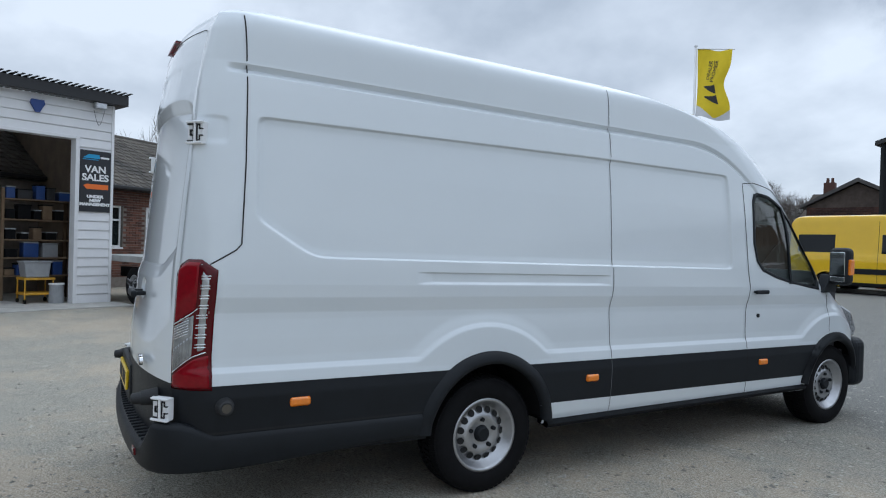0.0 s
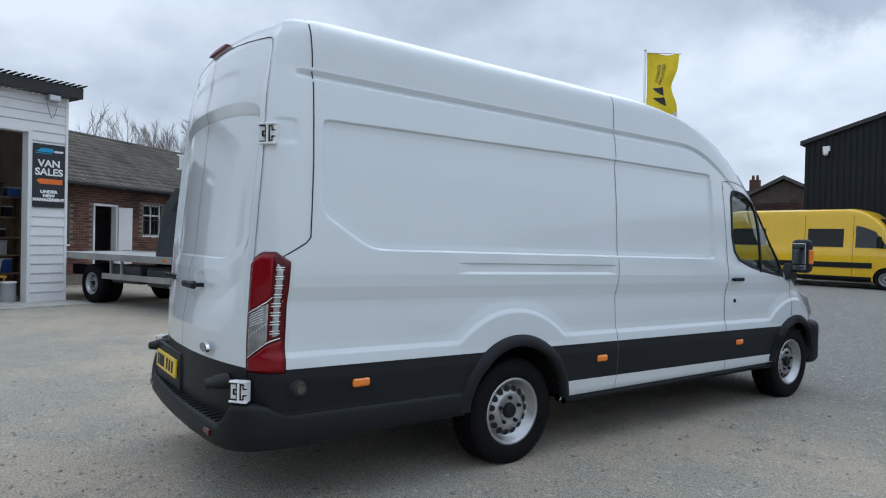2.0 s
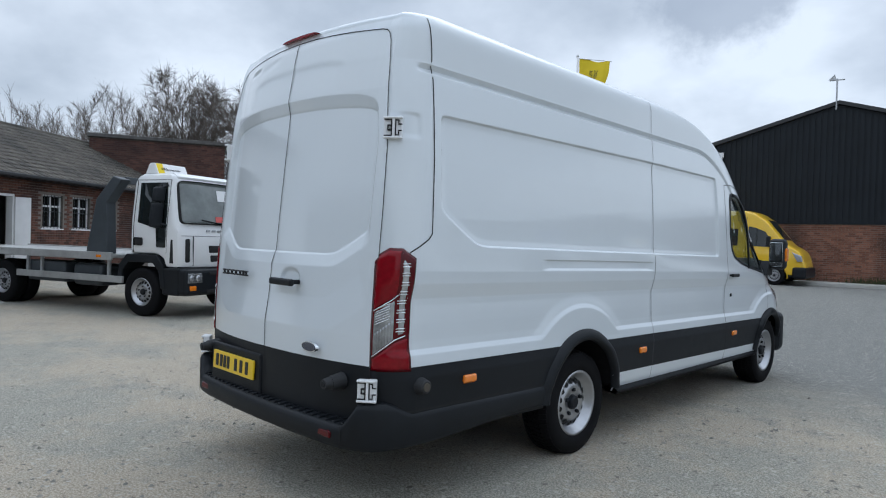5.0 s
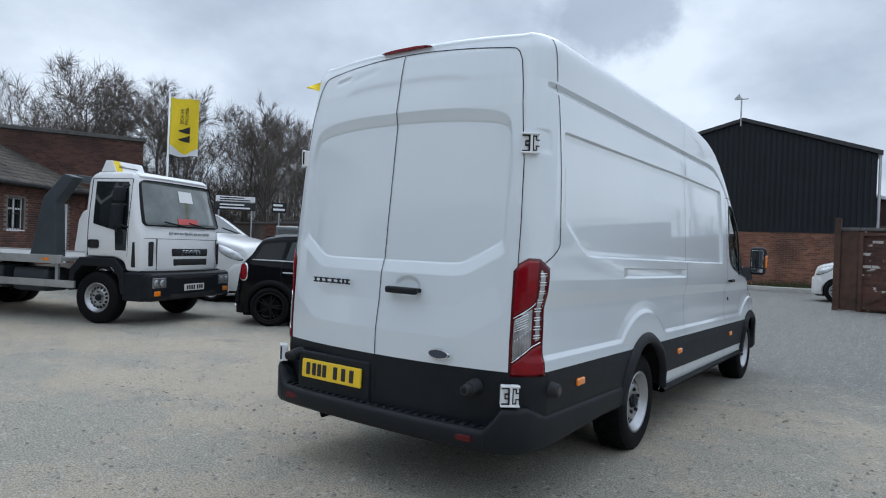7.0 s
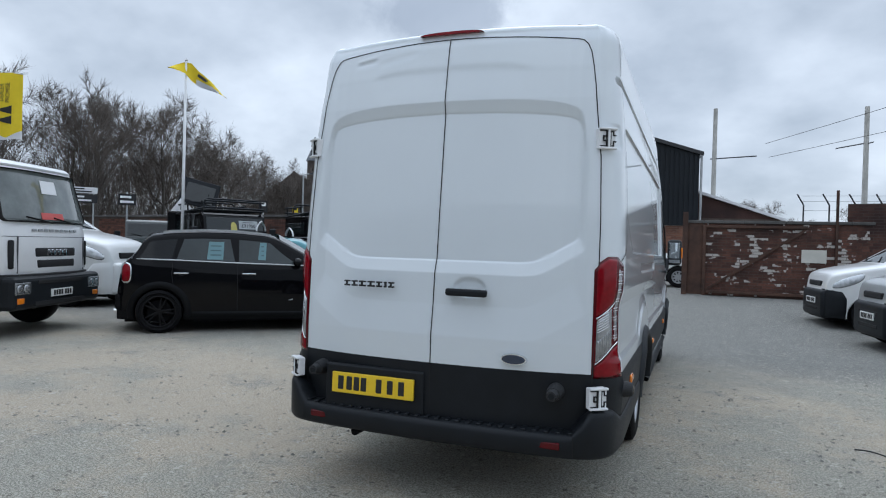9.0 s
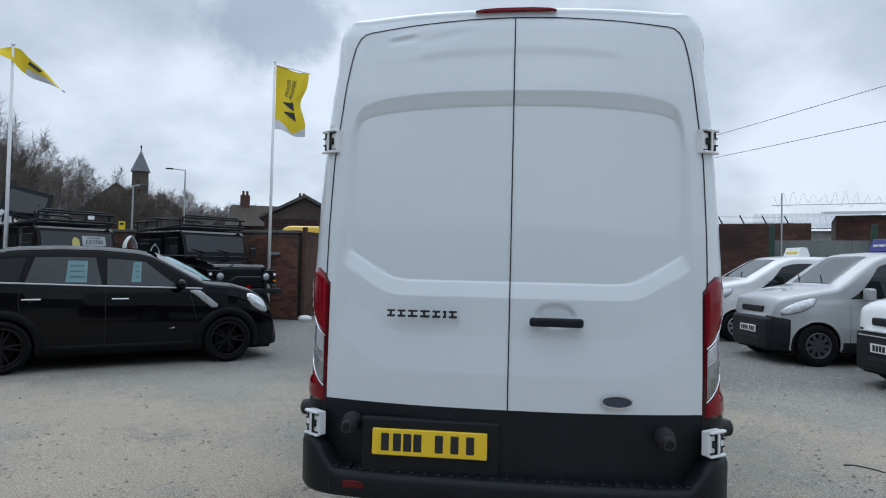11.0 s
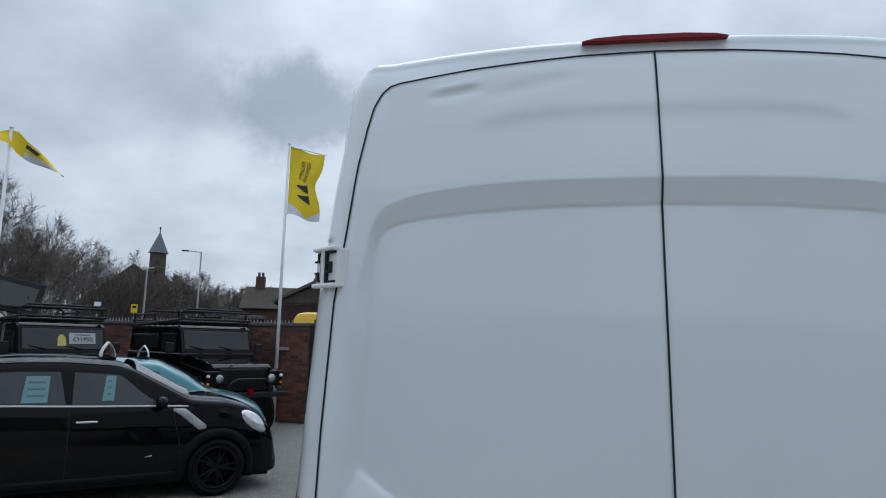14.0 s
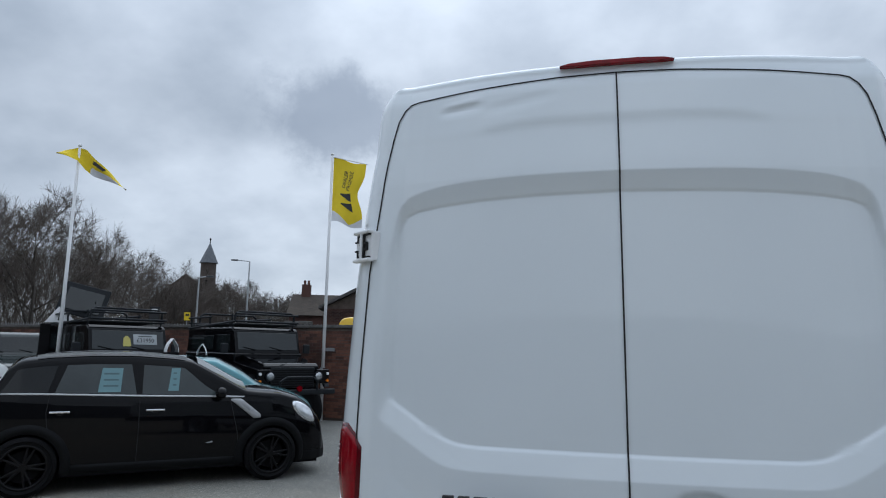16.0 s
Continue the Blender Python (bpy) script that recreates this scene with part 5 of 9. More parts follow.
rack = inside_thing("shelving_unit", "tall timber shelving unit full of workshop clutter", "shelf")
for x in (-1.75, -0.34):
    for y in (1.3, 1.75):
        part("upright", mesh_of(box(x, x + 0.06, y, y + 0.06, 0.025, 2.5, 0.004)), SHELF, rack)
for z in (0.55, 0.95, 1.35, 1.80, 2.25):
    part("shelf_board", mesh_of(box(-1.75, -0.28, 1.28, 1.85, z, z + 0.03, 0.003)), SHELF, rack)
rnd = random.Random(4)
for z in (0.58, 0.98, 1.38, 1.83, 2.28):
    x = -1.66
    while x < -0.55:
        w, h = rnd.uniform(0.14, 0.34), rnd.uniform(0.12, 0.33)
        nm = rnd.choice(("storage_box", "parts_bin", "tool_case"))
        ob = inside_thing(nm, "small stored " + nm.replace("_", " ") + " on a timber shelf", "box")
        part("box_body", mesh_of(box(x, x + w, 1.32, 1.6, z, z + h, 0.015)), rnd.choice((BLUEBOX, GREYTUB, DARK, SHELF, INTERIOR, DARK)), ob)
        part("box_lid", mesh_of(box(x - 0.008, x + w + 0.008, 1.312, 1.608, z + h, z + h + 0.025, 0.006)), rnd.choice((DARK, GREYTUB)), ob)
        x += w + rnd.uniform(0.03, 0.12)
trolley = inside_thing("workshop_trolley", "yellow steel workshop trolley on castors", "trolley")
for z in (0.20, 0.52):
    part("tray", mesh_of(box(-1.55, -0.95, 0.45, 0.95, z, z + 0.05, 0.01)), YELLOWTOOL, trolley)
for x in (-1.53, -0.99):
    for y in (0.47, 0.92):
        part("leg", mesh_of(rod((x, y, 0.10), (x, y, 0.55), 0.015)), YELLOWTOOL, trolley)
        part("castor", mesh_of(rod((x - 0.02, y, 0.07), (x + 0.02, y, 0.07), 0.045, n=14)), RUBBER, trolley)
tub = inside_thing("storage_tub", "open grey plastic tub on the yellow trolley", "tub")
part("tub_body", mesh_of(prism([(-1.50, 0.572), (-1.06, 0.572), (-1.02, 0.90), (-1.54, 0.90)], 0.5, 0.9, "y", 0.02)), GREYTUB, tub)
part("tub_rim", mesh_of(box(-1.56, -1.0, 0.48, 0.92, 0.89, 0.925, 0.01)), GREYTUB, tub)
can = inside_thing("plastic_drum", "pale grey plastic drum beside the door post", "drum")
part("drum_body", mesh_of(rod((-0.95, 0.38, 0.025), (-0.95, 0.38, 0.42), 0.15, 0.14, 20)), GREYTUB, can)
part("drum_lid", mesh_of(rod((-0.95, 0.38, 0.42), (-0.95, 0.38, 0.45), 0.155, None, 20)), WHITEPRINT, can)
ext = inside_thing("fire_extinguisher", "red fire extinguisher standing on the floor", "extinguisher")
part("cylinder", mesh_of(rod((-1.95, 1.2, 0.025), (-1.95, 1.2, 0.52), 0.085, None, 16), ball((-1.95, 1.2, 0.52), 0.085)), REDPAINT, ext)
part("valve", mesh_of(rod((-1.95, 1.2, 0.58), (-1.95, 1.2, 0.68), 0.03, 0.02)), DARK, ext)
lift = inside_thing("vehicle_lift", "dark two-post vehicle lift column", "lift")
part("column", mesh_of(box(-2.35, -2.1, 2.0, 2.3, 0.025, 3.4, 0.02)), SLATE_GREY, lift)
part("arm", mesh_of(box(-3.2, -2.3, 2.05, 2.2, 0.25, 0.36, 0.02)), SLATE_GREY, lift)

# ---- the brick office with its tiled roof ----
office = tagged(new("brick_office"), "low red-brick office with brown tiled roof", "building", kind="structure")
office.matrix_world = frame_of((-16.81, 0.85), (-0.62, 0.785))
HOLES = [(1.0, 1.96, 0.30, 2.40), (3.05, 3.92, 1.46, 2.48), (4.38, 5.2, 1.46, 2.48), (5.78, 6.6, 1.46, 2.48), (8.35, 9.2, 0.3, 2.45), (-0.75, 0.15, 1.18, 2.39)]
part("front_wall", mesh_of(wall_with_holes(-3.5, 10.6, 0.0, 0.28, 0, 3.0, HOLES)), MORTAR, office)
brickwork(office, -2.2, 10.6, 0.3, 2.98, BRICK, HOLES, 0.0, singles=0, seed=3)
part("end_wall", mesh_of(box(-3.5, -3.22, 0.28, 6.6, 0, 3.0)), MORTAR, office)
part("rear_wall", mesh_of(box(-3.5, 10.6, 6.4, 6.68, 0, 3.0)), MORTAR, office)
part("inner_floor", mesh_of(box(-3.2, 10.6, 0.28, 6.4, 0.0, 0.28)), CONCRETE, office)
part("inner_wall", mesh_of(box(-3.2, 10.6, 2.4, 2.5, 0.28, 2.9)), mat("dim_plaster", (0.35, 0.34, 0.33), 0.9, vary=0.1), office)
for h in HOLES[1:4] + HOLES[5:]:
    window(office, *h, y=0.06, mull=0 if h[1] - h[0] < 0.5 else 1, bars=6 if h in HOLES[1:4] else 0)
for h in (HOLES[0], HOLES[4]):
    part("door_frame", mesh_of(box(h[0], h[0] + 0.07, 0.0, 0.2, 0.3, h[3], 0.006), box(h[1] - 0.07, h[1], 0.0, 0.2, 0.3, h[3], 0.006), box(h[0], h[1], 0.0, 0.2, h[3] - 0.07, h[3], 0.006)), UPVC, office, "white plastic door frame")
d1 = part("door_leaf", mesh_of(box(0, 0.42, -0.03, 0.03, 0.32, 2.32, 0.006)), UPVC, office, "white door leaf standing open")
d1.matrix_local = pose(HOLES[0][1] - 0.02, -0.03, 0, 0, 0, -25)
part("door_leaf", mesh_of(box(HOLES[4][0] + 0.07, HOLES[4][1] - 0.07, 0.08, 0.13, 0.3, HOLES[4][3] - 0.07, 0.006)), UPVC, office, "closed white door leaf")
# roof: courses of tiles on both slopes
RISE, RUN = 1.95, 3.55
bm = bmesh.new()
prism([(-0.35, 2.93), (RUN - 0.25, 2.93 + RISE), (6.95, 2.93), (6.7, 2.85), (RUN - 0.25, 2.80 + RISE), (-0.2, 2.85)], -3.8, 10.8, "x")(bm)
part("roof_deck", bm, COPING, office)
vs, fs = [], []
rnd = random.Random(8)
courses = 14
for c in range(courses):
    y0, y1 = -0.40 + RUN * c / courses, -0.40 + RUN * (c + 1.25) / courses
    z0, z1 = 2.955 + RISE * c / courses, 2.955 + RISE * (c + 1.25) / courses
    x = -3.7 - (c % 2) * 0.15
    while x < 10.7:
        for xa, xb, hgt in ((x, x + 0.15, 0.045), (x + 0.15, x + 0.298, 0.024)):
            q = len(vs)
            j = rnd.uniform(-0.004, 0.004)
            vs += [(xa, y0 + j, z0), (xb, y0 + j, z0), (xb, y0 + j, z0 + hgt), (xa, y0 + j, z0 + hgt), (xa, y1, z1 - 0.02), (xb, y1, z1 - 0.02), (xb, y1, z1 + 0.004), (xa, y1, z1 + 0.004)]
            fs += [(q, q + 1, q + 2, q + 3), (q + 3, q + 2, q + 6, q + 7), (q + 1, q + 5, q + 6, q + 2), (q, q + 3, q + 7, q + 4)]
        x += 0.30
tagged(part("roof_tiles", (vs, fs), TILE, office, "brown interlocking roof tiles"), kind="stuff")
part("ridge", mesh_of(*[rod((-3.7 + 0.45 * i, RUN - 0.25, 2.98 + RISE), (-3.26 + 0.45 * i, RUN - 0.25, 2.98 + RISE), 0.11, n=10) for i in range(32)]), TILE, office)
part("gutter", mesh_of(box(-3.8, 10.8, -0.50, -0.38, 2.86, 2.96, 0.02), box(-3.8, 10.8, -0.38, -0.02, 2.84, 2.90)), GUTTER, office, "black gutter and soffit")

# dark flat-roofed brick block behind it
block = tagged(new("flat_roofed_block"), "dark brick block with a flat parapet roof", "building", kind="structure")
block.matrix_world = frame_of((-24.6, 6.2), (0.42, 0.907))
part("brick_wall", mesh_of(box(0, 5.1, 0, 8.0, 0, 5.15)), MORTAR_DARK, block)
brickwork(block, 0, 5.1, 0.6, 5.1, BRICK_DARK, y=0.0, seed=5)
part("coping", mesh_of(box(-0.08, 5.18, -0.1, 8.1, 5.15, 5.3, 0.02)), COPING, block)

# ---- the yard's brick wall, gates and the wall by the entrance ----
ywall = tagged(new("wall_yard"), "old red-brick yard wall with stone coping", "wall", kind="structure")
ywall.matrix_world = frame_of((-5.39 - 0.978 * 26, 12.5 + 0.208 * 26), (0.978, -0.208))
part("core", mesh_of(box(0, 26.0, 0.0, 0.30, 0, 2.15)), MORTAR_DARK, ywall)
brickwork(ywall, 10.0, 26.0, 0.06, 2.14, BRICK, y=0.0, singles=300, seed=11, near=(21.0, 26.0))
part("coping", mesh_of(*[box(0.62 * i, 0.62 * i + 0.61, -0.05, 0.35, 2.15, 2.225, 0.012) for i in range(42)]), COPING, ywall)
part("wall_plate", mesh_of(box(25.15, 25.5, -0.05, -0.015, 1.60, 1.68, 0.004)), GALV, ywall, "small pale metal plate")


def gate(P, d, width, height, label, braces=True):
    g = tagged(new("yard_gate"), label, "gate")
    g.matrix_world = frame_of(P, d)
    t = 0.05
    part("post", mesh_of(box(-0.10, 0.0, -0.05, 0.05, 0, height + 0.1, 0.008)), RUST, g)
    for a, b, c, e in ((0.02, width, 0.08, 0.14), (0.02, width, height - 0.06, height), (0.02, 0.08, 0.14, height - 0.06), (width - 0.06, width, 0.14, height - 0.06)):
        part("gate_frame", mesh_of(box(a, b, -t / 2, t / 2, c, e, 0.004)), RUST, g)
    n = max(3, int(width / 0.16))
    for i in range(n):
        x = 0.08 + (width - 0.14) * i / n
        part("sheet_panel", mesh_of(box(x + 0.002, x + (width - 0.14) / n - 0.002, -0.006, 0.006, 0.14, height - 0.06)), RUST, g)
    if braces:
        part("brace", sweep([((0.08, -0.02, 0.16), (0, 1, 0), (-0.7, 0, 0.7)), ((width - 0.06, -0.02, height - 0.1), (0, 1, 0), (-0.7, 0, 0.7))], 0.03, 0.05), RUST, g)
    return g


gate((-5.2, 12.5), (0.115, 0.993), 2.1, 2.2, "open rusty brown sheet-steel yard gate")
stone = thing("painted_stone", "white painted stone on the ground by the gate", "stone", (-5.1, 12.3, 0.0))
part("stone_body", mesh_of(ball((0, 0, 0.07), 0.14, (1.3, 0.8, 0.62), 14)), WHITEPRINT, stone, soft=True)

gwall = tagged(new("wall_entrance"), "old brick wall with flaking white paint", "wall", kind="structure")
gwall.matrix_world = pose(1.06, 15.8, 0.22)
part("core", mesh_of(box(0.5, 4.45, 0.0, 0.34, 0, 2.0)), MORTAR_DARK, gwall)
brickwork(gwall, 0.52, 4.45, 0.05, 2.0, BRICK_OLD, y=0.0, singles=260, seed=21, near=(0.6, 4.2))
part("coping", mesh_of(*[box(0.5 * i, 0.495 + 0.5 * i, -0.06, 0.40, 2.0, 2.08, 0.014) for i in range(9)]), COPING, gwall)
part("steel_post", mesh_of(box(-0.04, 0.10, -0.10, 0.08, 0, 2.3, 0.01)), RUST, gwall, "rusty steel gate post")
part("steel_post", mesh_of(box(0.48, 0.57, -0.08, 0.0, 0, 1.95, 0.01)), RUST, gwall)
part("post_panel", mesh_of(box(0.10, 0.48, -0.03, 0.03, 0.05, 2.0, 0.006)), RUST, gwall)
part("steel_post", mesh_of(box(3.63, 3.69, -0.10, -0.02, 0, 2.88, 0.006)), RUST, gwall)
part("gate_rail", mesh_of(box(0.57, 3.0, -0.09, -0.05, 0.10, 0.18, 0.006), box(0.57, 3.0, -0.09, -0.05, 1.88, 1.95, 0.006)), RUST, gwall, "rusty rail of the folded-back gate")
part("brace", sweep([((0.6, -0.07, 0.2), (0, 1, 0), (-0.5, 0, 0.86)), ((2.95, -0.07, 1.85), (0, 1, 0), (-0.5, 0, 0.86))], 0.03, 0.06), RUST, gwall)
part("notice_board", mesh_of(box(2.88, 3.45, -0.045, -0.012, 1.0, 1.34, 0.006)), mat("pale_board", (0.60, 0.58, 0.52), 0.7, vary=0.12, scale=3), gwall, "blank pale notice board")
tag2 = tagged(new("wall_return"), "weathered brown brick wall with patched blocks", "wall", kind="structure")
tag2.matrix_world = pose(5.55, 15.75, 0.22, 0, 0, -17)
part("upper_wall", mesh_of(box(-0.6, 2.2, 0.02, 0.3, 0, 2.55)), MORTAR_DARK, tag2)
brickwork(tag2, -0.6, 2.2, 0.05, 2.53, BRICK_DARK, y=0.02, seed=31)
bin_ = thing("wheelie_bin", "dark wheeled refuse bin against the wall", "bin", (5.75, 15.15, 0.23), 4)
part("bin_body", mesh_of(prism([(-0.24, 0.05), (0.24, 0.05), (0.29, 0.98), (-0.29, 0.98)], -0.28, 0.28, "x", 0.02)), mat("dark_green_bin", (0.012, 0.02, 0.016), 0.5, vary=0.2), bin_)
part("bin_lid", mesh_of(box(-0.31, 0.31, -0.33, 0.33, 0.98, 1.06, 0.03)), DARK, bin_)
for x in (-0.24, 0.24):
    part("bin_wheel", mesh_of(rod((x - 0.03, 0.22, 0.10), (x + 0.03, 0.22, 0.10), 0.10, n=14)), RUBBER, bin_)

# sheet fence, posts and wire along the far side of the sales pitch
sfence = tagged(new("sheet_fence"), "grey-green sheet-metal fence with green posts", "fence", kind="structure")
sfence.matrix_world = frame_of((5.9, 13.0), (0.93, -0.37))
SHEET = mat("grey_green_sheet", (0.13, 0.145, 0.135), 0.6, vary=0.25, scale=2)
GREENPOST = mat("dark_green_paint", (0.012, 0.045, 0.028), 0.5, vary=0.2)
for i in range(60):
    part("sheet", mesh_of(box(0.16 * i, 0.16 * i + 0.158, (i % 2) * 0.02, (i % 2) * 0.02 + 0.012, 0.05, 2.2)), SHEET, sfence)
for i in range(5):
    part("post", mesh_of(box(2.0 * i - 0.06, 2.0 * i + 0.06, -0.08, 0.0, 0, 2.55, 0.008)), GREENPOST, sfence)
part("rail", mesh_of(rod((0, 0.03, 3.02), (9.5, 0.03, 3.02), 0.008)), GALV, sfence)
for i in range(4):
    part("wire_post", mesh_of(rod((2.4 * i + 0.2, 0.03, 0), (2.4 * i + 0.2, 0.03, 3.3), 0.02, n=6)), GALV, sfence)
coil = [((0.02 + 9.4 * i / 460, 0.03 + 0.17 * math.sin(i * 0.62), 3.12 + (0.13 + 0.05 * math.sin(i * 0.11)) * math.cos(i * 0.62) + 0.05 * math.sin(i * 0.041)), (1, 0, 0), (0, 0, 1)) for i in range(460)]
part("barbed_coil", sweep(coil, 0.004, 0.004), GALV, sfence, "coil of barbed wire")
spikes = tagged(new("wire_fence"), "leaning steel fence posts with barbed wire", "fence", kind="structure")
spikes.matrix_world = pose(4.1, 16.9, 0.1)
for i in range(7):
    part("post", mesh_of(rod((0.62 * i, 0, 0), (0.62 * i, 0, 2.7), 0.022, n=6), rod((0.62 * i, 0, 2.7), (0.62 * i - 0.16, 0, 3.0), 0.02, n=6)), GUTTER, spikes)
for z in (2.55, 2.8, 2.95):
    part("strand", mesh_of(rod((-0.1 * (z - 2.5), 0, z), (3.9, 0, z), 0.006, n=5)), GALV, spikes)

shed = thing("storage_shed", "brick shed with white sheet roof beyond the fence", "shed", (10.4, 16.7, 0.05), -22)
part("shed_wall", mesh_of(box(-1.3, 5, 0, 3, 0, 3.1)), MORTAR_DARK, shed)
brickwork(shed, -1.3, 5, 1.6, 3.05, BRICK_DARK, y=0.0, seed=41)
part("shed_roof", mesh_of(prism([(-0.3, 3.12), (3.2, 3.4), (3.2, 3.48), (-0.3, 3.20)], -1.6, 5.2, "x")), BOARD, shed)
# the wall has no hole: a dark slab paints the shaded opening
part("shed_opening", mesh_of(box(1.6, 4.6, -0.03, 0.02, 0.2, 2.75)), DARK, shed)
shed2 = thing("gabled_shed", "distant grey shed with a ribbed sheet roof", "shed", (10.2, 21.4, -0.25), -20)
part("shed_wall", mesh_of(box(-1.6, 2.2, 0, 4, 0, 3.2)), CONCRETE, shed2)
part("shed_roof", mesh_of(*[prism([(-0.2, 3.25), (2.0, 3.95), (2.0, 3.99), (-0.2, 3.29)], -1.8 + 0.2 * i, -1.62 + 0.2 * i, "x") for i in range(21)]), GALV, shed2)
part("shed_gable", mesh_of(prism([(-0.0, 3.2), (2.0, 3.92), (4.0, 3.2)], -1.6, -1.45, "x")), BOARD, shed2)

# unseen wall behind the van, added to cut light and reflections on its rear
shade_wall = tagged(new("wall_south"), "unseen plain grey wall added to dim the van's rear", "wall", kind="structure")
shade_wall.matrix_world = pose(-16, -13.5, 0)
part("plain_wall", mesh_of(box(0, 40, -0.4, 0.0, 0, 5.0)), mat("grey_shade_wall", (0.14, 0.15, 0.16), 0.7, vary=0.25, scale=1.5), shade_wall)
part("coping", mesh_of(box(-0.05, 40.05, -0.45, 0.05, 5.0, 5.12, 0.02)), COPING, shade_wall)

# ---- the black-clad industrial unit across the road ----
unit = tagged(new("industrial_unit"), "black steel-clad industrial unit on a brick base", "building", kind="structure")
unit.matrix_world = frame_of((-7.97, 24.7), (0.986, 0.166))
UW, UA = 9.5, 4.85
part("base_wall", mesh_of(box(0, UW, 0.06, 0.40, 0, 2.55)), MORTAR, unit)
brickwork(unit, 0, UW, 0.1, 2.50, BRICK_FAR, y=0.06, seed=51)
ribs = 48


def eave(x):
    return 5.6 + (7.05 - 5.6) * (x / UA if x < UA else (UW - x) / (UW - UA))


for i in range(ribs):
    a, b = UW * i / ribs, UW * (i + 1) / ribs
    mid = a + (b - a) * 0.6
    part("cladding_panel", mesh_of(prism([(a, 2.52), (mid, 2.52), (mid, eave(mid)), (a, eave(a))], 0.0, 0.1, "y"), prism([(mid, 2.52), (b, 2.52), (b, eave(b)), (mid, eave(mid))], 0.03, 0.1, "y")), CLAD, unit)
part("body", mesh_of(prism([(0.05, 0), (UW - 0.05, 0), (UW - 0.05, 5.55), (UA, 7.0), (0.05, 5.55)], 0.42, 22, "y")), CLAD, unit)
part("roof_edge", mesh_of(prism([(-0.15, 5.5), (UA, 7.0), (UW + 0.15, 5.5), (UW + 0.15, 5.66), (UA, 7.14), (-0.15, 5.66)], -0.12, 22.2, "y")), GUTTER, unit, "black verge trim")
part("downpipe", mesh_of(rod((UW + 0.08, -0.02, 2.4), (UW + 0.08, -0.02, 5.5), 0.05)), GALV, unit)
cam_box = part("security_camera", mesh_of(box(0.62, 0.86, -0.12, -0.02, 5.2, 5.4, 0.02), ball((0.74, -0.16, 5.13), 0.10)), WHITEPRINT, unit, "white security camera")
wind = part("roof_anemometer", mesh_of(rod((UA - 0.1, -0.1, 6.8), (UA - 0.1, -0.1, 7.95), 0.03), rod((UA - 0.35, -0.1, 7.9), (UA + 0.15, -0.1, 7.9), 0.025), prism([(UA - 0.38, 7.92), (UA - 0.18, 8.12), (UA - 0.12, 7.9)], -0.12, -0.08, "y")), GALV, unit, "small weather vane on a pole")
pav = tagged(part("pavement", mesh_of(box(-30, 30, -1.4, 0.3, 0.1, 0.36, 0.02), box(-30, 30, -1.55, -1.41, 0.1, 0.375, 0.02)), CONCRETE), "pale footway with a kerb", "pavement", kind="structure")
pav.matrix_world = unit.matrix_world.copy()
rnd = random.Random(6)
vs, fs = [], []
for i in range(900):
    x = rnd.gauss(rnd.choice((-5.6, -1.6, -0.2)), 0.7)
    y = 24.7 + (x + 7.97) * 0.168 - 0.05 - abs(rnd.gauss(0, 0.14))
    h = rnd.uniform(0.08, 0.32)
    q = len(vs)
    dx = rnd.uniform(-0.1, 0.1)
    vs += [(x - 0.012, y, 0.355), (x + 0.012, y, 0.355), (x + dx, y + rnd.uniform(-0.08, 0.08), 0.355 + h)]
    fs.append((q, q + 1, q + 2))
tagged(part("weeds", (vs, fs), GRASS), "tufts of weeds at the wall's foot", "weeds", kind="stuff")


# ---- parked cars ----
def heading(h):
    return math.degrees(math.atan2(h[1], h[0])) - 90


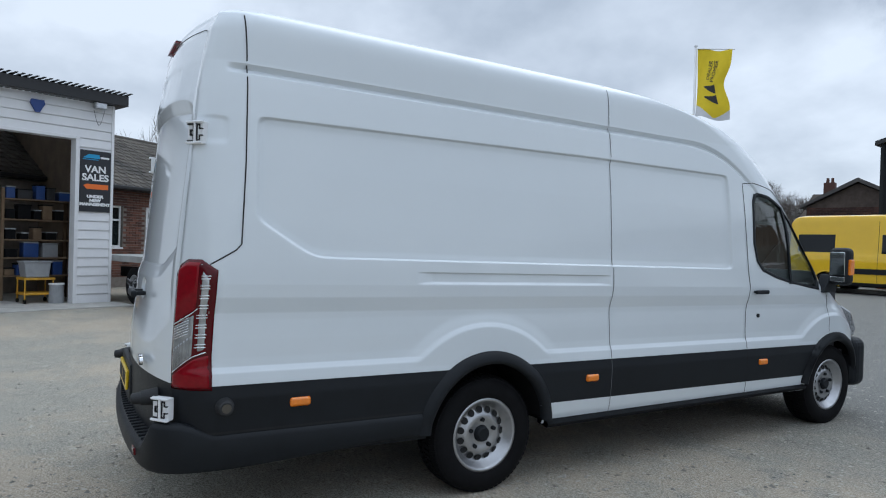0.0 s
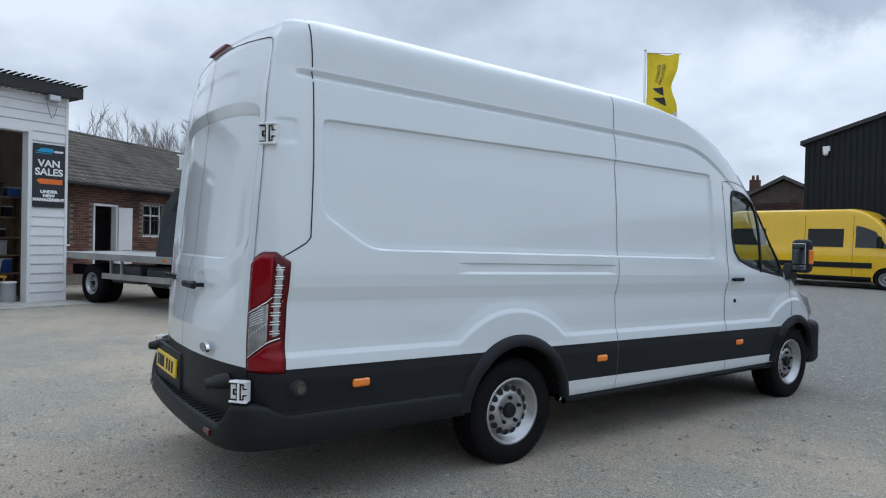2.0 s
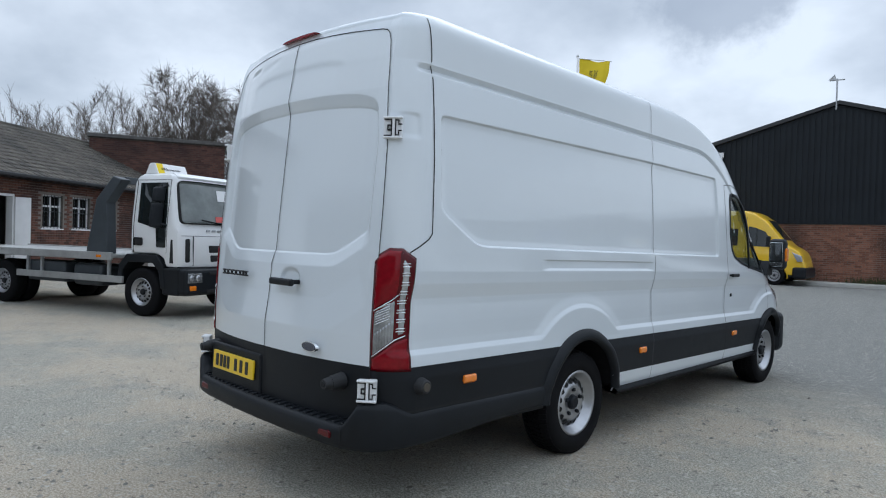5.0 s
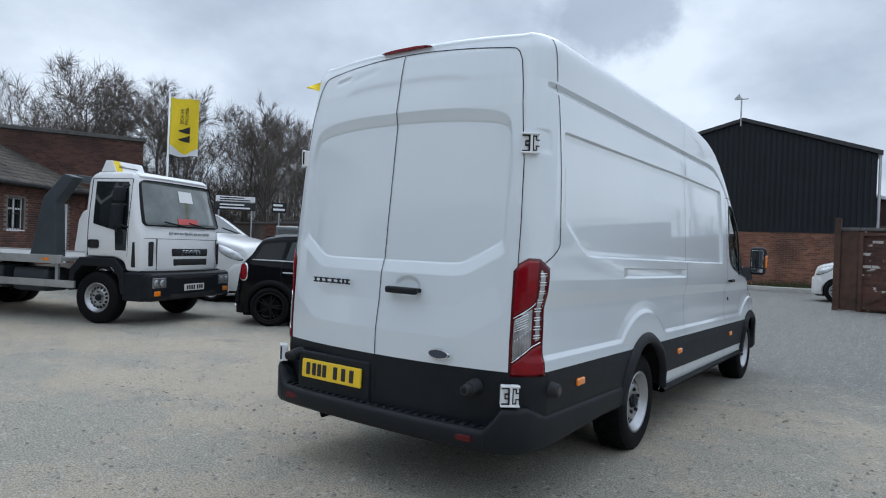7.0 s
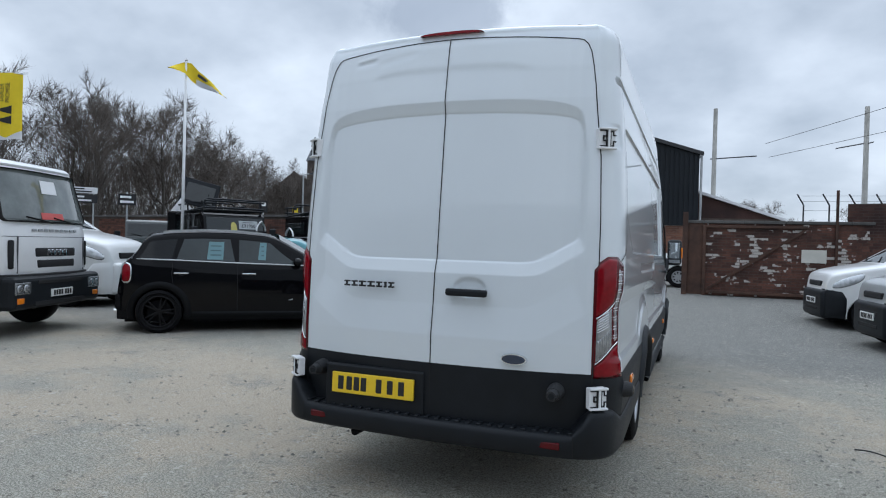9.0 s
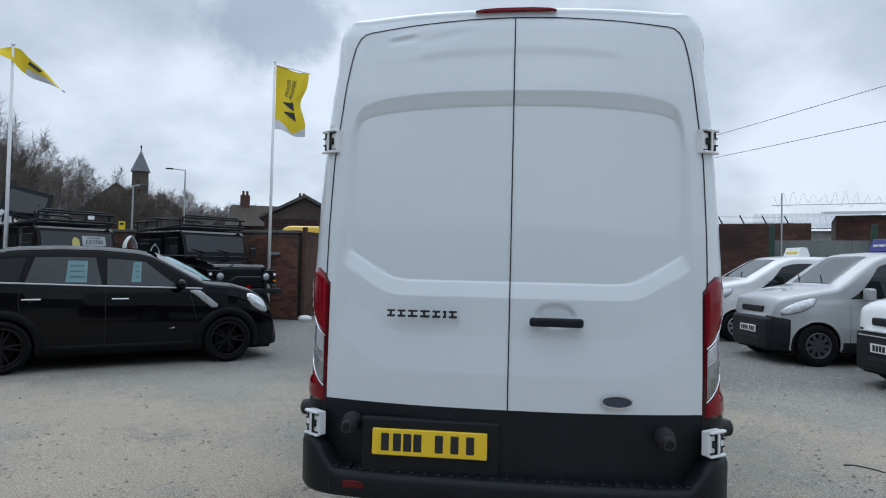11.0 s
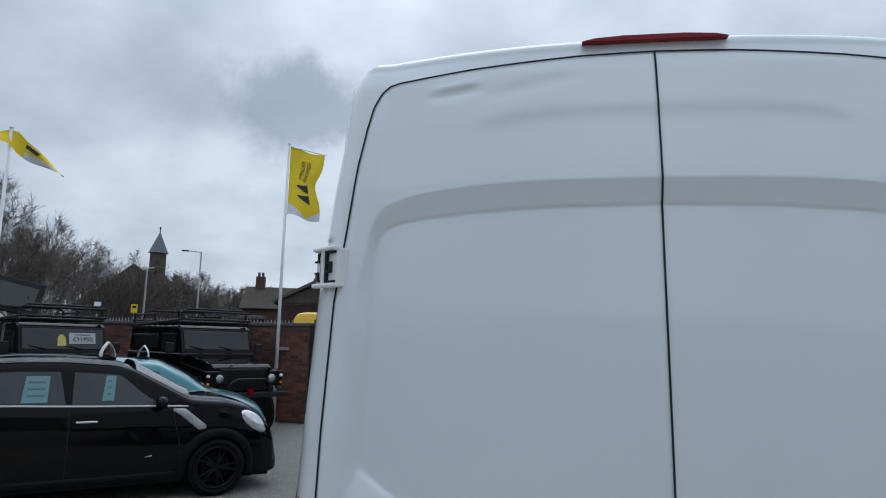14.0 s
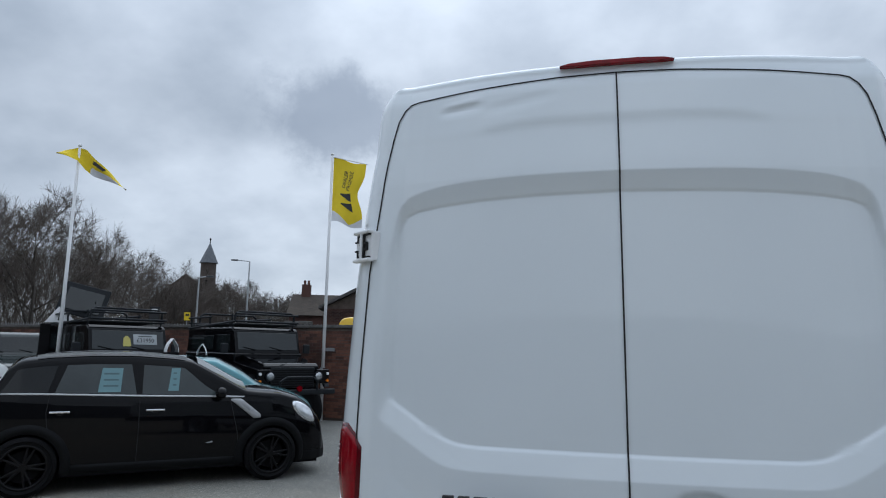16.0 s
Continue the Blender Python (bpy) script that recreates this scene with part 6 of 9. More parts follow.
def car_shell(parent, L, W, top, belt, sill, plan, tumble, paint, wheels, wr, arch_gap=0.05, lower=None, lower_z=0.0, stations=110, roofcrown=0.03):
    """Skin of a car: lofted sections along y from tail (0) to nose (L). Returns section lookups for glass and trim."""
    ys = [L * i / stations for i in range(stations + 1)]
    ts = [tab(top, y) for y in ys]
    for _ in range(2):
        ts = [ts[0]] + [(ts[i - 1] + 2 * ts[i] + ts[i + 1]) / 4 for i in range(1, stations)] + [ts[-1]]

    def T(y):
        return float(np.interp(y, ys, ts))

    def w_at(y):
        return W / 2 * tab(plan, y / L)

    def B(y):
        return min(tab(belt, y), T(y) - 0.05)

    def roofw(y):
        return w_at(y) * 0.955 - tumble * max(0.0, T(y) - 0.07 - B(y))

    def side(y, z):
        w, b = w_at(y), B(y)
        k = (z - sill) / max(0.05, b - sill)
        if k <= 1:
            return w * tab([(0, 0.945), (0.12, 0.975), (0.45, 1.0), (0.75, 0.995), (0.92, 0.975), (1, 0.955)], k)
        return w * 0.955 - tumble * (z - b)
    nl, nu, nr = 22, 8, 7
    vs, fs, lows = [], [], []
    K = nl + nu + nr
    for y in ys:
        b, t, rw = B(y), T(y), roofw(y)
        col = []
        for i in range(nl):
            z = sill + (b - sill) * i / (nl - 1)
            col.append((side(y, z), z))
        for i in range(1, nu + 1):
            z = b + (t - 0.07 - b) * i / nu if t - 0.07 > b else b + 0.0005 * i
            col.append((w_at(y) * 0.955 - tumble * (z - b), z))
        x0, z0 = col[-1]
        for i in range(1, nr + 1):
            a = i / nr * math.pi / 2
            col.append((x0 * math.cos(a) ** 0.6 if i < nr else 0.0, z0 + (t + roofcrown - z0) * math.sin(a) ** 0.8))
        vs += [(x, y, z) for x, z in col] + [(-x, y, z) for x, z in col]
    for i in range(stations):
        for j in range(K - 1):
            y = (ys[i] + ys[i + 1]) / 2
            z = (vs[2 * K * i + j][2] + vs[2 * K * i + j + 1][2]) / 2
            if j < nl and any(math.hypot(y - wy, z - wr) < wr + arch_gap for wy in wheels):
                continue
            for s in (0, 1):
                q = [2 * K * i + s * K + j, 2 * K * (i + 1) + s * K + j, 2 * K * (i + 1) + s * K + j + 1, 2 * K * i + s * K + j + 1]
                (lows if lower and z < lower_z else fs).append(q[::-1] if s == 0 else q)
    for i, flip in ((0, 0), (stations, 1)):
        ringi = [2 * K * i + j for j in range(K)] + [2 * K * i + K + j for j in range(K - 1, -1, -1)]
        fs.append(ringi if not flip else ringi[::-1])

    def pick(faces_):
        used = sorted({v for f in faces_ for v in f})
        at = {v: k for k, v in enumerate(used)}
        return [vs[v] for v in used], [[at[v] for v in f] for f in faces_]
    part("body", pick(fs), paint, parent, soft=True)
    if lows:
        part("lower_trim", pick(lows), lower, parent, "dark plastic lower trim", soft=True)
    part("floor_pan", mesh_of(box(-W * 0.34, W * 0.34, 0.1, L - 0.1, sill - 0.05, sill + 0.12)), DARK, parent)
    return T, B, roofw, side, w_at


def arches(parent, side, wheels, wr, material, gap_=0.05, rim_w=0.055, out=0.012):
    for wy in wheels:
        for s in (1, -1):
            vs, fs = [], []
            for i in range(31):
                a = radians(-14 + i * 208 / 30)
                for rr, o in ((wr + gap_ - 0.012, -0.02), (wr + gap_ - 0.012, out), (wr + gap_ + rim_w, out * 0.7), (wr + gap_ + rim_w + 0.008, -0.004)):
                    y, z = wy + rr * math.cos(a), wr + rr * math.sin(a)
                    vs.append(((side(y, max(z, 0.22)) + o) * s, y, z))
            for i in range(30):
                for q in range(3):
                    f = (4 * i + q, 4 * i + q + 1, 4 * i + q + 5, 4 * i + q + 4)
                    fs.append(f if s > 0 else f[::-1])
            part("wheel_arch", (vs, fs), material, parent, soft=True)
            vs = []
            for i in range(21):
                a = radians(-20 + i * 220 / 20)
                for x in (0.35, side(wy, 0.5) - 0.01):
                    vs.append((x * s, wy + (wr + gap_) * math.cos(a), wr + (wr + gap_) * math.sin(a)))
            part("arch_liner", (vs, [(2 * i, 2 * i + 1, 2 * i + 3, 2 * i + 2) for i in range(20)] + [tuple(range(0, 42, 2))]), DARK, parent)


def side_glass(parent, T, B, side, panes, material=CARGLASS, out=0.006, lo=0.10, hi=0.90, frames=None):
    """Panes as (bottom rear, bottom front, top rear, top front) along y."""
    for s in (1, -1):
        for b0, b1, t0, t1 in panes:
            vs, fs, n = [], [], 10
            for i in range(n + 1):
                f = i / n
                for j in range(n + 1):
                    g = j / n
                    y = (b0 + (t0 - b0) * f) * (1 - g) + (b1 + (t1 - b1) * f) * g
                    z = B(y) + (T(y) - 0.07 - B(y)) * (lo + (hi - lo) * f)
                    vs.append(((side(y, z) + out) * s, y, z))
            for i in range(n):
                for j in range(n):
                    a = i * (n + 1) + j
                    q = (a, a + 1, a + n + 2, a + n + 1)
                    fs.append(q if s > 0 else q[::-1])
            part("side_window", (vs, fs), material, parent, "tinted side window", soft=True)


def end_glass(parent, T, roofw, y0, y1, name="windscreen", material=CARGLASS, inset=0.10, crown=0.03):
    vs, fs, n = [], [], 12
    for i in range(n + 1):
        y = y0 + (y1 - y0) * i / n
        w = roofw(y) - inset
        for j in range(n + 1):
            x = -w + 2 * w * j / n
            z = T(y) + crown - (0.07 + crown) * (abs(x) / (w + inset)) ** 4
            vs.append((x, y, z + 0.008))
    for i in range(n):
        for j in range(n):
            a = i * (n + 1) + j
            fs.append((a, a + 1, a + n + 2, a + n + 1))
    ob = part(name, (vs, fs), material, parent, soft=True)
    return ob


def skin_patch(name, parent, side, y0, y1, lo, hi, out, material, label="", ny=14, nz=8, sides=(1, -1)):
    """A lens or trim piece that follows a car's side skin from y0 to y1, between heights given as (y, z) pairs; its rim is rounded off."""
    for s in sides:
        vs, fs = [], []
        for i in range(nz + 1):
            for j in range(ny + 1):
                y = y0 + (y1 - y0) * j / ny
                z = tab(lo, y) + (tab(hi, y) - tab(lo, y)) * i / nz
                rim = min(i, nz - i) / nz * 2
                rim2 = min(j, ny - j) / ny * 2
                o = out * (1 - (1 - min(1, rim * 2.5)) ** 2) * (1 - (1 - min(1, rim2 * 2.5)) ** 2) - 0.004
                vs.append(((side(y, z) + o) * s, y, z))
        for i in range(nz):
            for j in range(ny):
                q = i * (ny + 1) + j
                f = (q, q + 1, q + ny + 2, q + ny + 1)
                fs.append(f if s > 0 else f[::-1])
        part(name, (vs, fs), material, parent, label, soft=True)


def skin_lens(name, parent, side, yc, zc, ry, rz, lean, out, material, label="", base=0.002, power=2.0, nr=8, na=32):
    """A rounded lens on a car's side skin; lean: degrees by which its long axis rises towards the tail."""
    c, d = math.cos(radians(lean)), math.sin(radians(lean))
    for s in (1, -1):
        vs, fs = [((side(yc, zc) + out + base) * s, yc, zc)], []
        for i in range(1, nr + 1):
            r = i / nr
            for k in range(na):
                a = 2 * math.pi * k / na
                q = (abs(math.cos(a)) ** power + abs(math.sin(a)) ** power) ** (-1 / power) * r
                u, v = ry * q * math.cos(a), rz * q * math.sin(a)
                y, z = yc + u * c - v * d, zc + v * c - u * d
                vs.append(((side(y, z) + base + out * math.sqrt(max(0.0, 1 - r * r)) - (0.008 if i == nr else 0)) * s, y, z))
        for k in range(na):
            f = (0, 1 + k, 1 + (k + 1) % na)
            fs.append(f if s > 0 else f[::-1])
        for i in range(nr - 1):
            for k in range(na):
                a, b = 1 + i * na + k, 1 + i * na + (k + 1) % na
                f = (a, a + na, b + na, b)
                fs.append(f if s > 0 else f[::-1])
        part(name, (vs, fs), material, parent, label, soft=True)


def arch_sign(at, turn, label):
    """A folded roof sign: two thin white plates that meet in a pointed arch, on a black foot."""
    t = thing("roof_sign", label, "sign", at, turn)
    for s in (1, -1):
        prof = [(s * 0.075, 0.0), (s * 0.072, 0.05), (s * 0.052, 0.11), (s * 0.022, 0.155), (0.0, 0.185)]
        inner = [(y - s * 0.006, z) for y, z in prof[:-1]] + [(0.0, 0.176)]
        part("sign_plate", mesh_of(prism(prof + inner[::-1], -0.20, 0.20, "x")), WHITEPRINT, t, "thin white sign plate")
    part("sign_foot", mesh_of(box(-0.21, 0.21, -0.085, 0.085, -0.03, 0.004, 0.008)), DARK, t)
    return t


def bars_plate(parent, m, material=WPLATE):
    p = part("number_plate", mesh_of(box(-0.26, 0.26, -0.008, 0.008, -0.056, 0.056, 0.004)), material, parent, "plate with dark bars")
    p.matrix_local = m
    for x in (-0.19, -0.13, -0.07, -0.01, 0.08, 0.14, 0.20):
        part("plate_bar", mesh_of(box(x - 0.02, x + 0.02, -0.012, -0.006, -0.036, 0.038)), INK, p)


def roof_box(at, turn, color, label, words=None):
    t = thing("roof_sign", label, "sign", at, turn)
    part("sign_body", mesh_of(prism([(-0.17, 0.0), (0.17, 0.0), (0.07, 0.26), (-0.07, 0.26)], -0.36, 0.36, "x", 0.012)), color, t)
    part("sign_foot", mesh_of(box(-0.34, 0.34, -0.12, 0.12, -0.02, 0.005)), DARK, t)
    return t


# black compact five-door hatchback
GREYCARD = mat("grey_card_print", (0.09, 0.15, 0.17), 0.6)
DARKTRIM = mat("dull_black_trim", (0.004, 0.0045, 0.0055), 0.55, spec=0.16, vary=0.2, scale=9, bump=0.2, bump_scale=500)
MINI_H = (0.761, 0.649)
mini = thing("hatchback_car", "glossy black five-door hatchback with black alloy wheels", "car", turn=heading(MINI_H))
mL, mW, mR = 4.10, 1.78, 0.328
MINI_WHEELS = (0.60, 3.295)
mT, mB, mRw, mS, mWd = car_shell(mini, mL, mW, [(0, 0.66), (0.03, 0.95), (0.08, 1.06), (0.20, 1.16), (0.27, 1.25), (0.36, 1.42), (0.46, 1.50), (0.755, 1.545), (1.2, 1.572), (1.65, 1.574), (2.1, 1.542), (2.28, 1.51), (2.42, 1.44), (2.95, 1.150), (3.10, 1.130), (3.4, 1.105), (3.66, 1.035), (3.85, 0.92), (3.98, 0.75), (4.06, 0.58), (4.10, 0.42)],
                                 [(0, 1.11), (0.23, 1.118), (0.8, 1.105), (1.7, 1.074), (2.6, 1.052), (3.0, 1.04), (3.4, 1.0), (3.8, 0.86), (4.1, 0.62)], 0.20, [(0, 0.76), (0.02, 0.85), (0.06, 0.92), (0.12, 0.965), (0.2, 1.0), (0.8, 1.0), (0.88, 0.96), (0.94, 0.88), (0.98, 0.77), (1.0, 0.64)], 0.21, BLACKPAINT, MINI_WHEELS, mR, lower=DARKTRIM, lower_z=0.33, stations=150, roofcrown=0.018)
wheel_rear = Vector((-6.106, 4.175, 0))
mini.matrix_world = Matrix.Translation(wheel_rear) @ pose(0, 0, 0, 0, 0, heading(MINI_H)) @ Matrix.Translation((-(mW / 2 - 0.01), -MINI_WHEELS[0], 0))
arches(mini, mS, MINI_WHEELS, mR, DARKTRIM, gap_=0.035, rim_w=0.085, out=0.024)
BLACKRIM = mat("black_alloy", (0.004, 0.004, 0.005), 0.38, spec=0.18, coat=0.08)
for y in MINI_WHEELS:
    for s in (1, -1):
        wheel(mini, (s * (mW / 2 - 0.095), y, mR), mR, 0.215, 0.238, s, BLACKRIM, "twin", tread=False)
side_glass(mini, mT, mB, mS, [(0.28, 0.76, 0.44, 0.84)], PRIVACY, lo=0.05, hi=0.86)
side_glass(mini, mT, mB, mS, [(0.83, 1.675, 0.93, 1.60), (1.735, 2.70, 1.735, 2.20)], CABGLASS, lo=0.05, hi=0.86)
end_glass(mini, mT, mRw, 2.36, 2.96, "windscreen", SCREEN, inset=0.075, crown=0.08)
end_glass(mini, mT, mRw, 0.20, 0.42, "rear_window", PRIVACY)
# bright trim: its reflection of the sky is put in as pale colour
VENTTRIM = mat("painted_sheen_vent", (0.34, 0.345, 0.35), 0.4, metal=0.2, vary=0.1)
TRIM = mat("painted_sheen_trim", (0.55, 0.56, 0.57), 0.4, metal=0.2, vary=0.08)
skin_lens("headlamp_rim", mini, mS, 3.735, 0.835, 0.175, 0.135, 22, 0.022, CHROME, "chrome headlamp rim", power=2.3)
skin_lens("headlamp", mini, mS, 3.737, 0.836, 0.160, 0.121, 22, 0.040, mat("headlamp_glass", (0.66, 0.68, 0.70), 0.06, metal=0.5, vary=0.35, scale=18, coat=1.0), "large rounded headlamp", power=2.3)
skin_lens("lamp_rim", mini, mS, 0.125, 0.905, 0.082, 0.160, 0, 0.016, CHROME, "chrome lamp rim", power=3.0)
skin_lens("tail_lamp", mini, mS, 0.125, 0.905, 0.070, 0.146, 0, 0.032, RED, "red tail lamp", power=3.0)
skin_patch("waist_strip", mini, mS, 0.20, 3.0, [(y, mB(y) - 0.008) for y in (0.20, 0.8, 1.7, 2.6, 3.0)], [(y, mB(y) + 0.016) for y in (0.20, 0.8, 1.7, 2.6, 3.0)], 0.018, TRIM, "thin chrome waist strip", ny=60, nz=4)
skin_patch("side_scuttle", mini, mS, 2.76, 3.15, [(2.75, 1.010), (2.82, 0.965), (3.06, 0.770), (3.17, 0.780)], [(2.75, 1.026), (2.90, 1.026), (3.17, 0.805)], 0.024, VENTTRIM, "bright side vent", ny=18)
skin_patch("vent_slot", mini, mS, 2.90, 3.06, [(2.90, 0.945), (3.06, 0.815)], [(2.90, 0.975), (3.06, 0.845)], 0.024, GALV, "recessed vent slot", ny=8, nz=4)
skin_patch("model_badge", mini, mS, 2.49, 2.58, [(2.49, 0.497), (2.58, 0.497)], [(2.49, 0.503), (2.54, 0.511), (2.58, 0.530)], 0.008, GALV, "small plain bright badge", ny=6, nz=3)
skin_patch("sill_trim", mini, mS, 0.98, 2.92, [(0.98, 0.225), (2.92, 0.225)], [(0.98, 0.325), (2.92, 0.325)], 0.022, DARKTRIM, "black plastic sill", ny=30, nz=5)
for s in (1, -1):
    for y in (0.90, 1.89):
        x = mS(y, 0.90)
        part("handle_cup", mesh_of(ball(((x - 0.002) * s, y, 0.895), 0.05, (0.12, 1.0, 0.6), 14)), GAP, mini)
        part("door_handle", mesh_of(box((x - 0.005) * s, (x + 0.032) * s, y - 0.105, y + 0.105, 0.898, 0.922, 0.009, 3)), CHROME, mini, "chrome handle")
    for line in ([(1.722, 0.33), (1.722, 0.7), (1.715, 1.06)], [(2.90, 0.33), (2.86, 0.62), (2.80, 0.85), (2.76, 1.02)], [(0.96, 0.34), (0.95, 0.45), (0.88, 0.60), (0.79, 0.74), (0.765, 0.90), (0.785, 1.10)]):
        gap("panel_gap", [(Vector(((mS(y, z) + 0.002) * s, y, z)), Vector((s, 0, 0))) for y, z in along(line, 0.04)], 0.007, mini)
    part("door_mirror", mesh_of(ball((s * 0.985, 2.62, 1.105), 0.10, (1.0, 0.72, 0.72), 16), box(s * 0.84, s * 0.95, 2.60, 2.66, 1.04, 1.075, 0.01)), BLACKPAINT, mini, "black door mirror", soft=True)
    part("roof_rail", sweep([((s * (mRw(0.62 + 0.076 * i) - 0.035), 0.62 + 0.076 * i, mT(0.62 + 0.076 * i) + 0.004), (1, 0, 0), (0, 0, 1)) for i in range(22)], 0.030, 0.030), GALV, mini, "silver roof rail")
part("front_bumper", mesh_of(box(-0.60, 0.60, 3.84, 4.075, 0.25, 0.47, 0.09, 4), box(-0.74, 0.74, 3.72, 3.93, 0.24, 0.52, 0.08, 4)), DARKTRIM, mini)
part("rear_bumper", mesh_of(box(-0.72, 0.72, -0.03, 0.16, 0.32, 0.60, 0.07, 4)), DARKTRIM, mini, "black rear bumper")
part("exhaust_pipe", mesh_of(rod((0.45, -0.07, 0.30), (0.45, 0.15, 0.30), 0.035)), CHROME, mini)
part("dashboard", mesh_of(box(-0.66, 0.66, 2.60, 2.95, 0.80, 1.05, 0.04)), INTERIOR, mini)
# cards lie on the pane; the glass's dimming is put into their colour
card = mat("glass_dimmed_blue_card", (0.17, 0.30, 0.33), 0.6, vary=0.06, scale=10)
for y0, y1, z0, z1 in ((1.26, 1.50, 1.125, 1.40), (2.02, 2.14, 1.13, 1.40)):
    pc = part("price_card", ([(mS(y, z) + 0.0075, y, z) for y, z in ((y0, z0), (y1, z0), (y1 + 0.01, z1), (y0 + 0.03, z1))], [(0, 1, 2, 3)]), card, mini, "pale blue price card in the window")
    for k in range(3):
        z = z0 + 0.06 + 0.07 * k
        part("card_bar", ([(mS(y, zz) + 0.0085, y, zz) for y, zz in ((y0 + 0.05, z), (y1 - 0.03, z), (y1 - 0.03, z + 0.02), (y0 + 0.05, z + 0.02))], [(0, 1, 2, 3)]), GREYCARD, pc)
p = mini.matrix_world @ Vector((0, 2.10, mT(2.10) + 0.045))
arch_sign((p.x, p.y, p.z), heading(MINI_H), "folded white sale sign on the black car roof")

# teal hatchback behind it
TEAL = mat("teal_car_paint", (0.075, 0.24, 0.27), 0.3, metal=0.3, vary=0.06, coat=0.9)
teal_h = (0.865, 0.50)
teal = thing("small_car", "pale teal small hatchback parked behind others", "car")
tL = 3.6
TEAL_W = (0.60, 2.95)
tT, tB, tRw, tS, tWd = car_shell(teal, tL, 1.62, [(0, 0.9), (0.1, 1.2), (0.4, 1.42), (1.4, 1.50), (2.0, 1.46), (2.4, 1.26), (2.75, 1.02), (3.2, 0.92), (3.5, 0.78), (3.6, 0.58)], [(0, 0.95), (3.6, 0.88)], 0.2,
                                [(0, 0.82), (0.1, 0.97), (0.3, 1), (0.8, 1), (0.94, 0.9), (1, 0.7)], 0.22, TEAL, TEAL_W, 0.29)
teal.matrix_world = Matrix.Translation((-4.75, 8.75, 0)) @ pose(0, 0, 0, 0, 0, heading(teal_h)) @ Matrix.Translation((0, -tL, 0))
arches(teal, tS, TEAL_W, 0.29, TEAL, rim_w=0.02, out=0.004)
for y in TEAL_W:
    for s in (1, -1):
        wheel(teal, (s * 0.70, y, 0.29), 0.29, 0.18, 0.19, s, STEEL, "cover", tread=False)
side_glass(teal, tT, tB, tS, [(0.5, 1.25, 0.62, 1.25), (1.3, 2.4, 1.3, 2.0)])
end_glass(teal, tT, tRw, 1.98, 2.68)
for s in (1, -1):
    part("headlamp", mesh_of(ball((s * 0.55, 3.30, 0.72), 0.15, (0.8, 1.0, 0.7), 16)), CLEAR, teal, "clear headlamp", soft=True)
    part("door_mirror", mesh_of(box(s * 0.84, s * 1.0, 2.2, 2.30, 0.92, 1.05, 0.03, 3)), DARK, teal, "black door mirror")


p = teal.matrix_world @ Vector((0, 1.75, tT(1.75) + 0.05))
arch_sign((p.x, p.y, p.z), heading(teal_h), "folded white sale sign on the teal car roof")


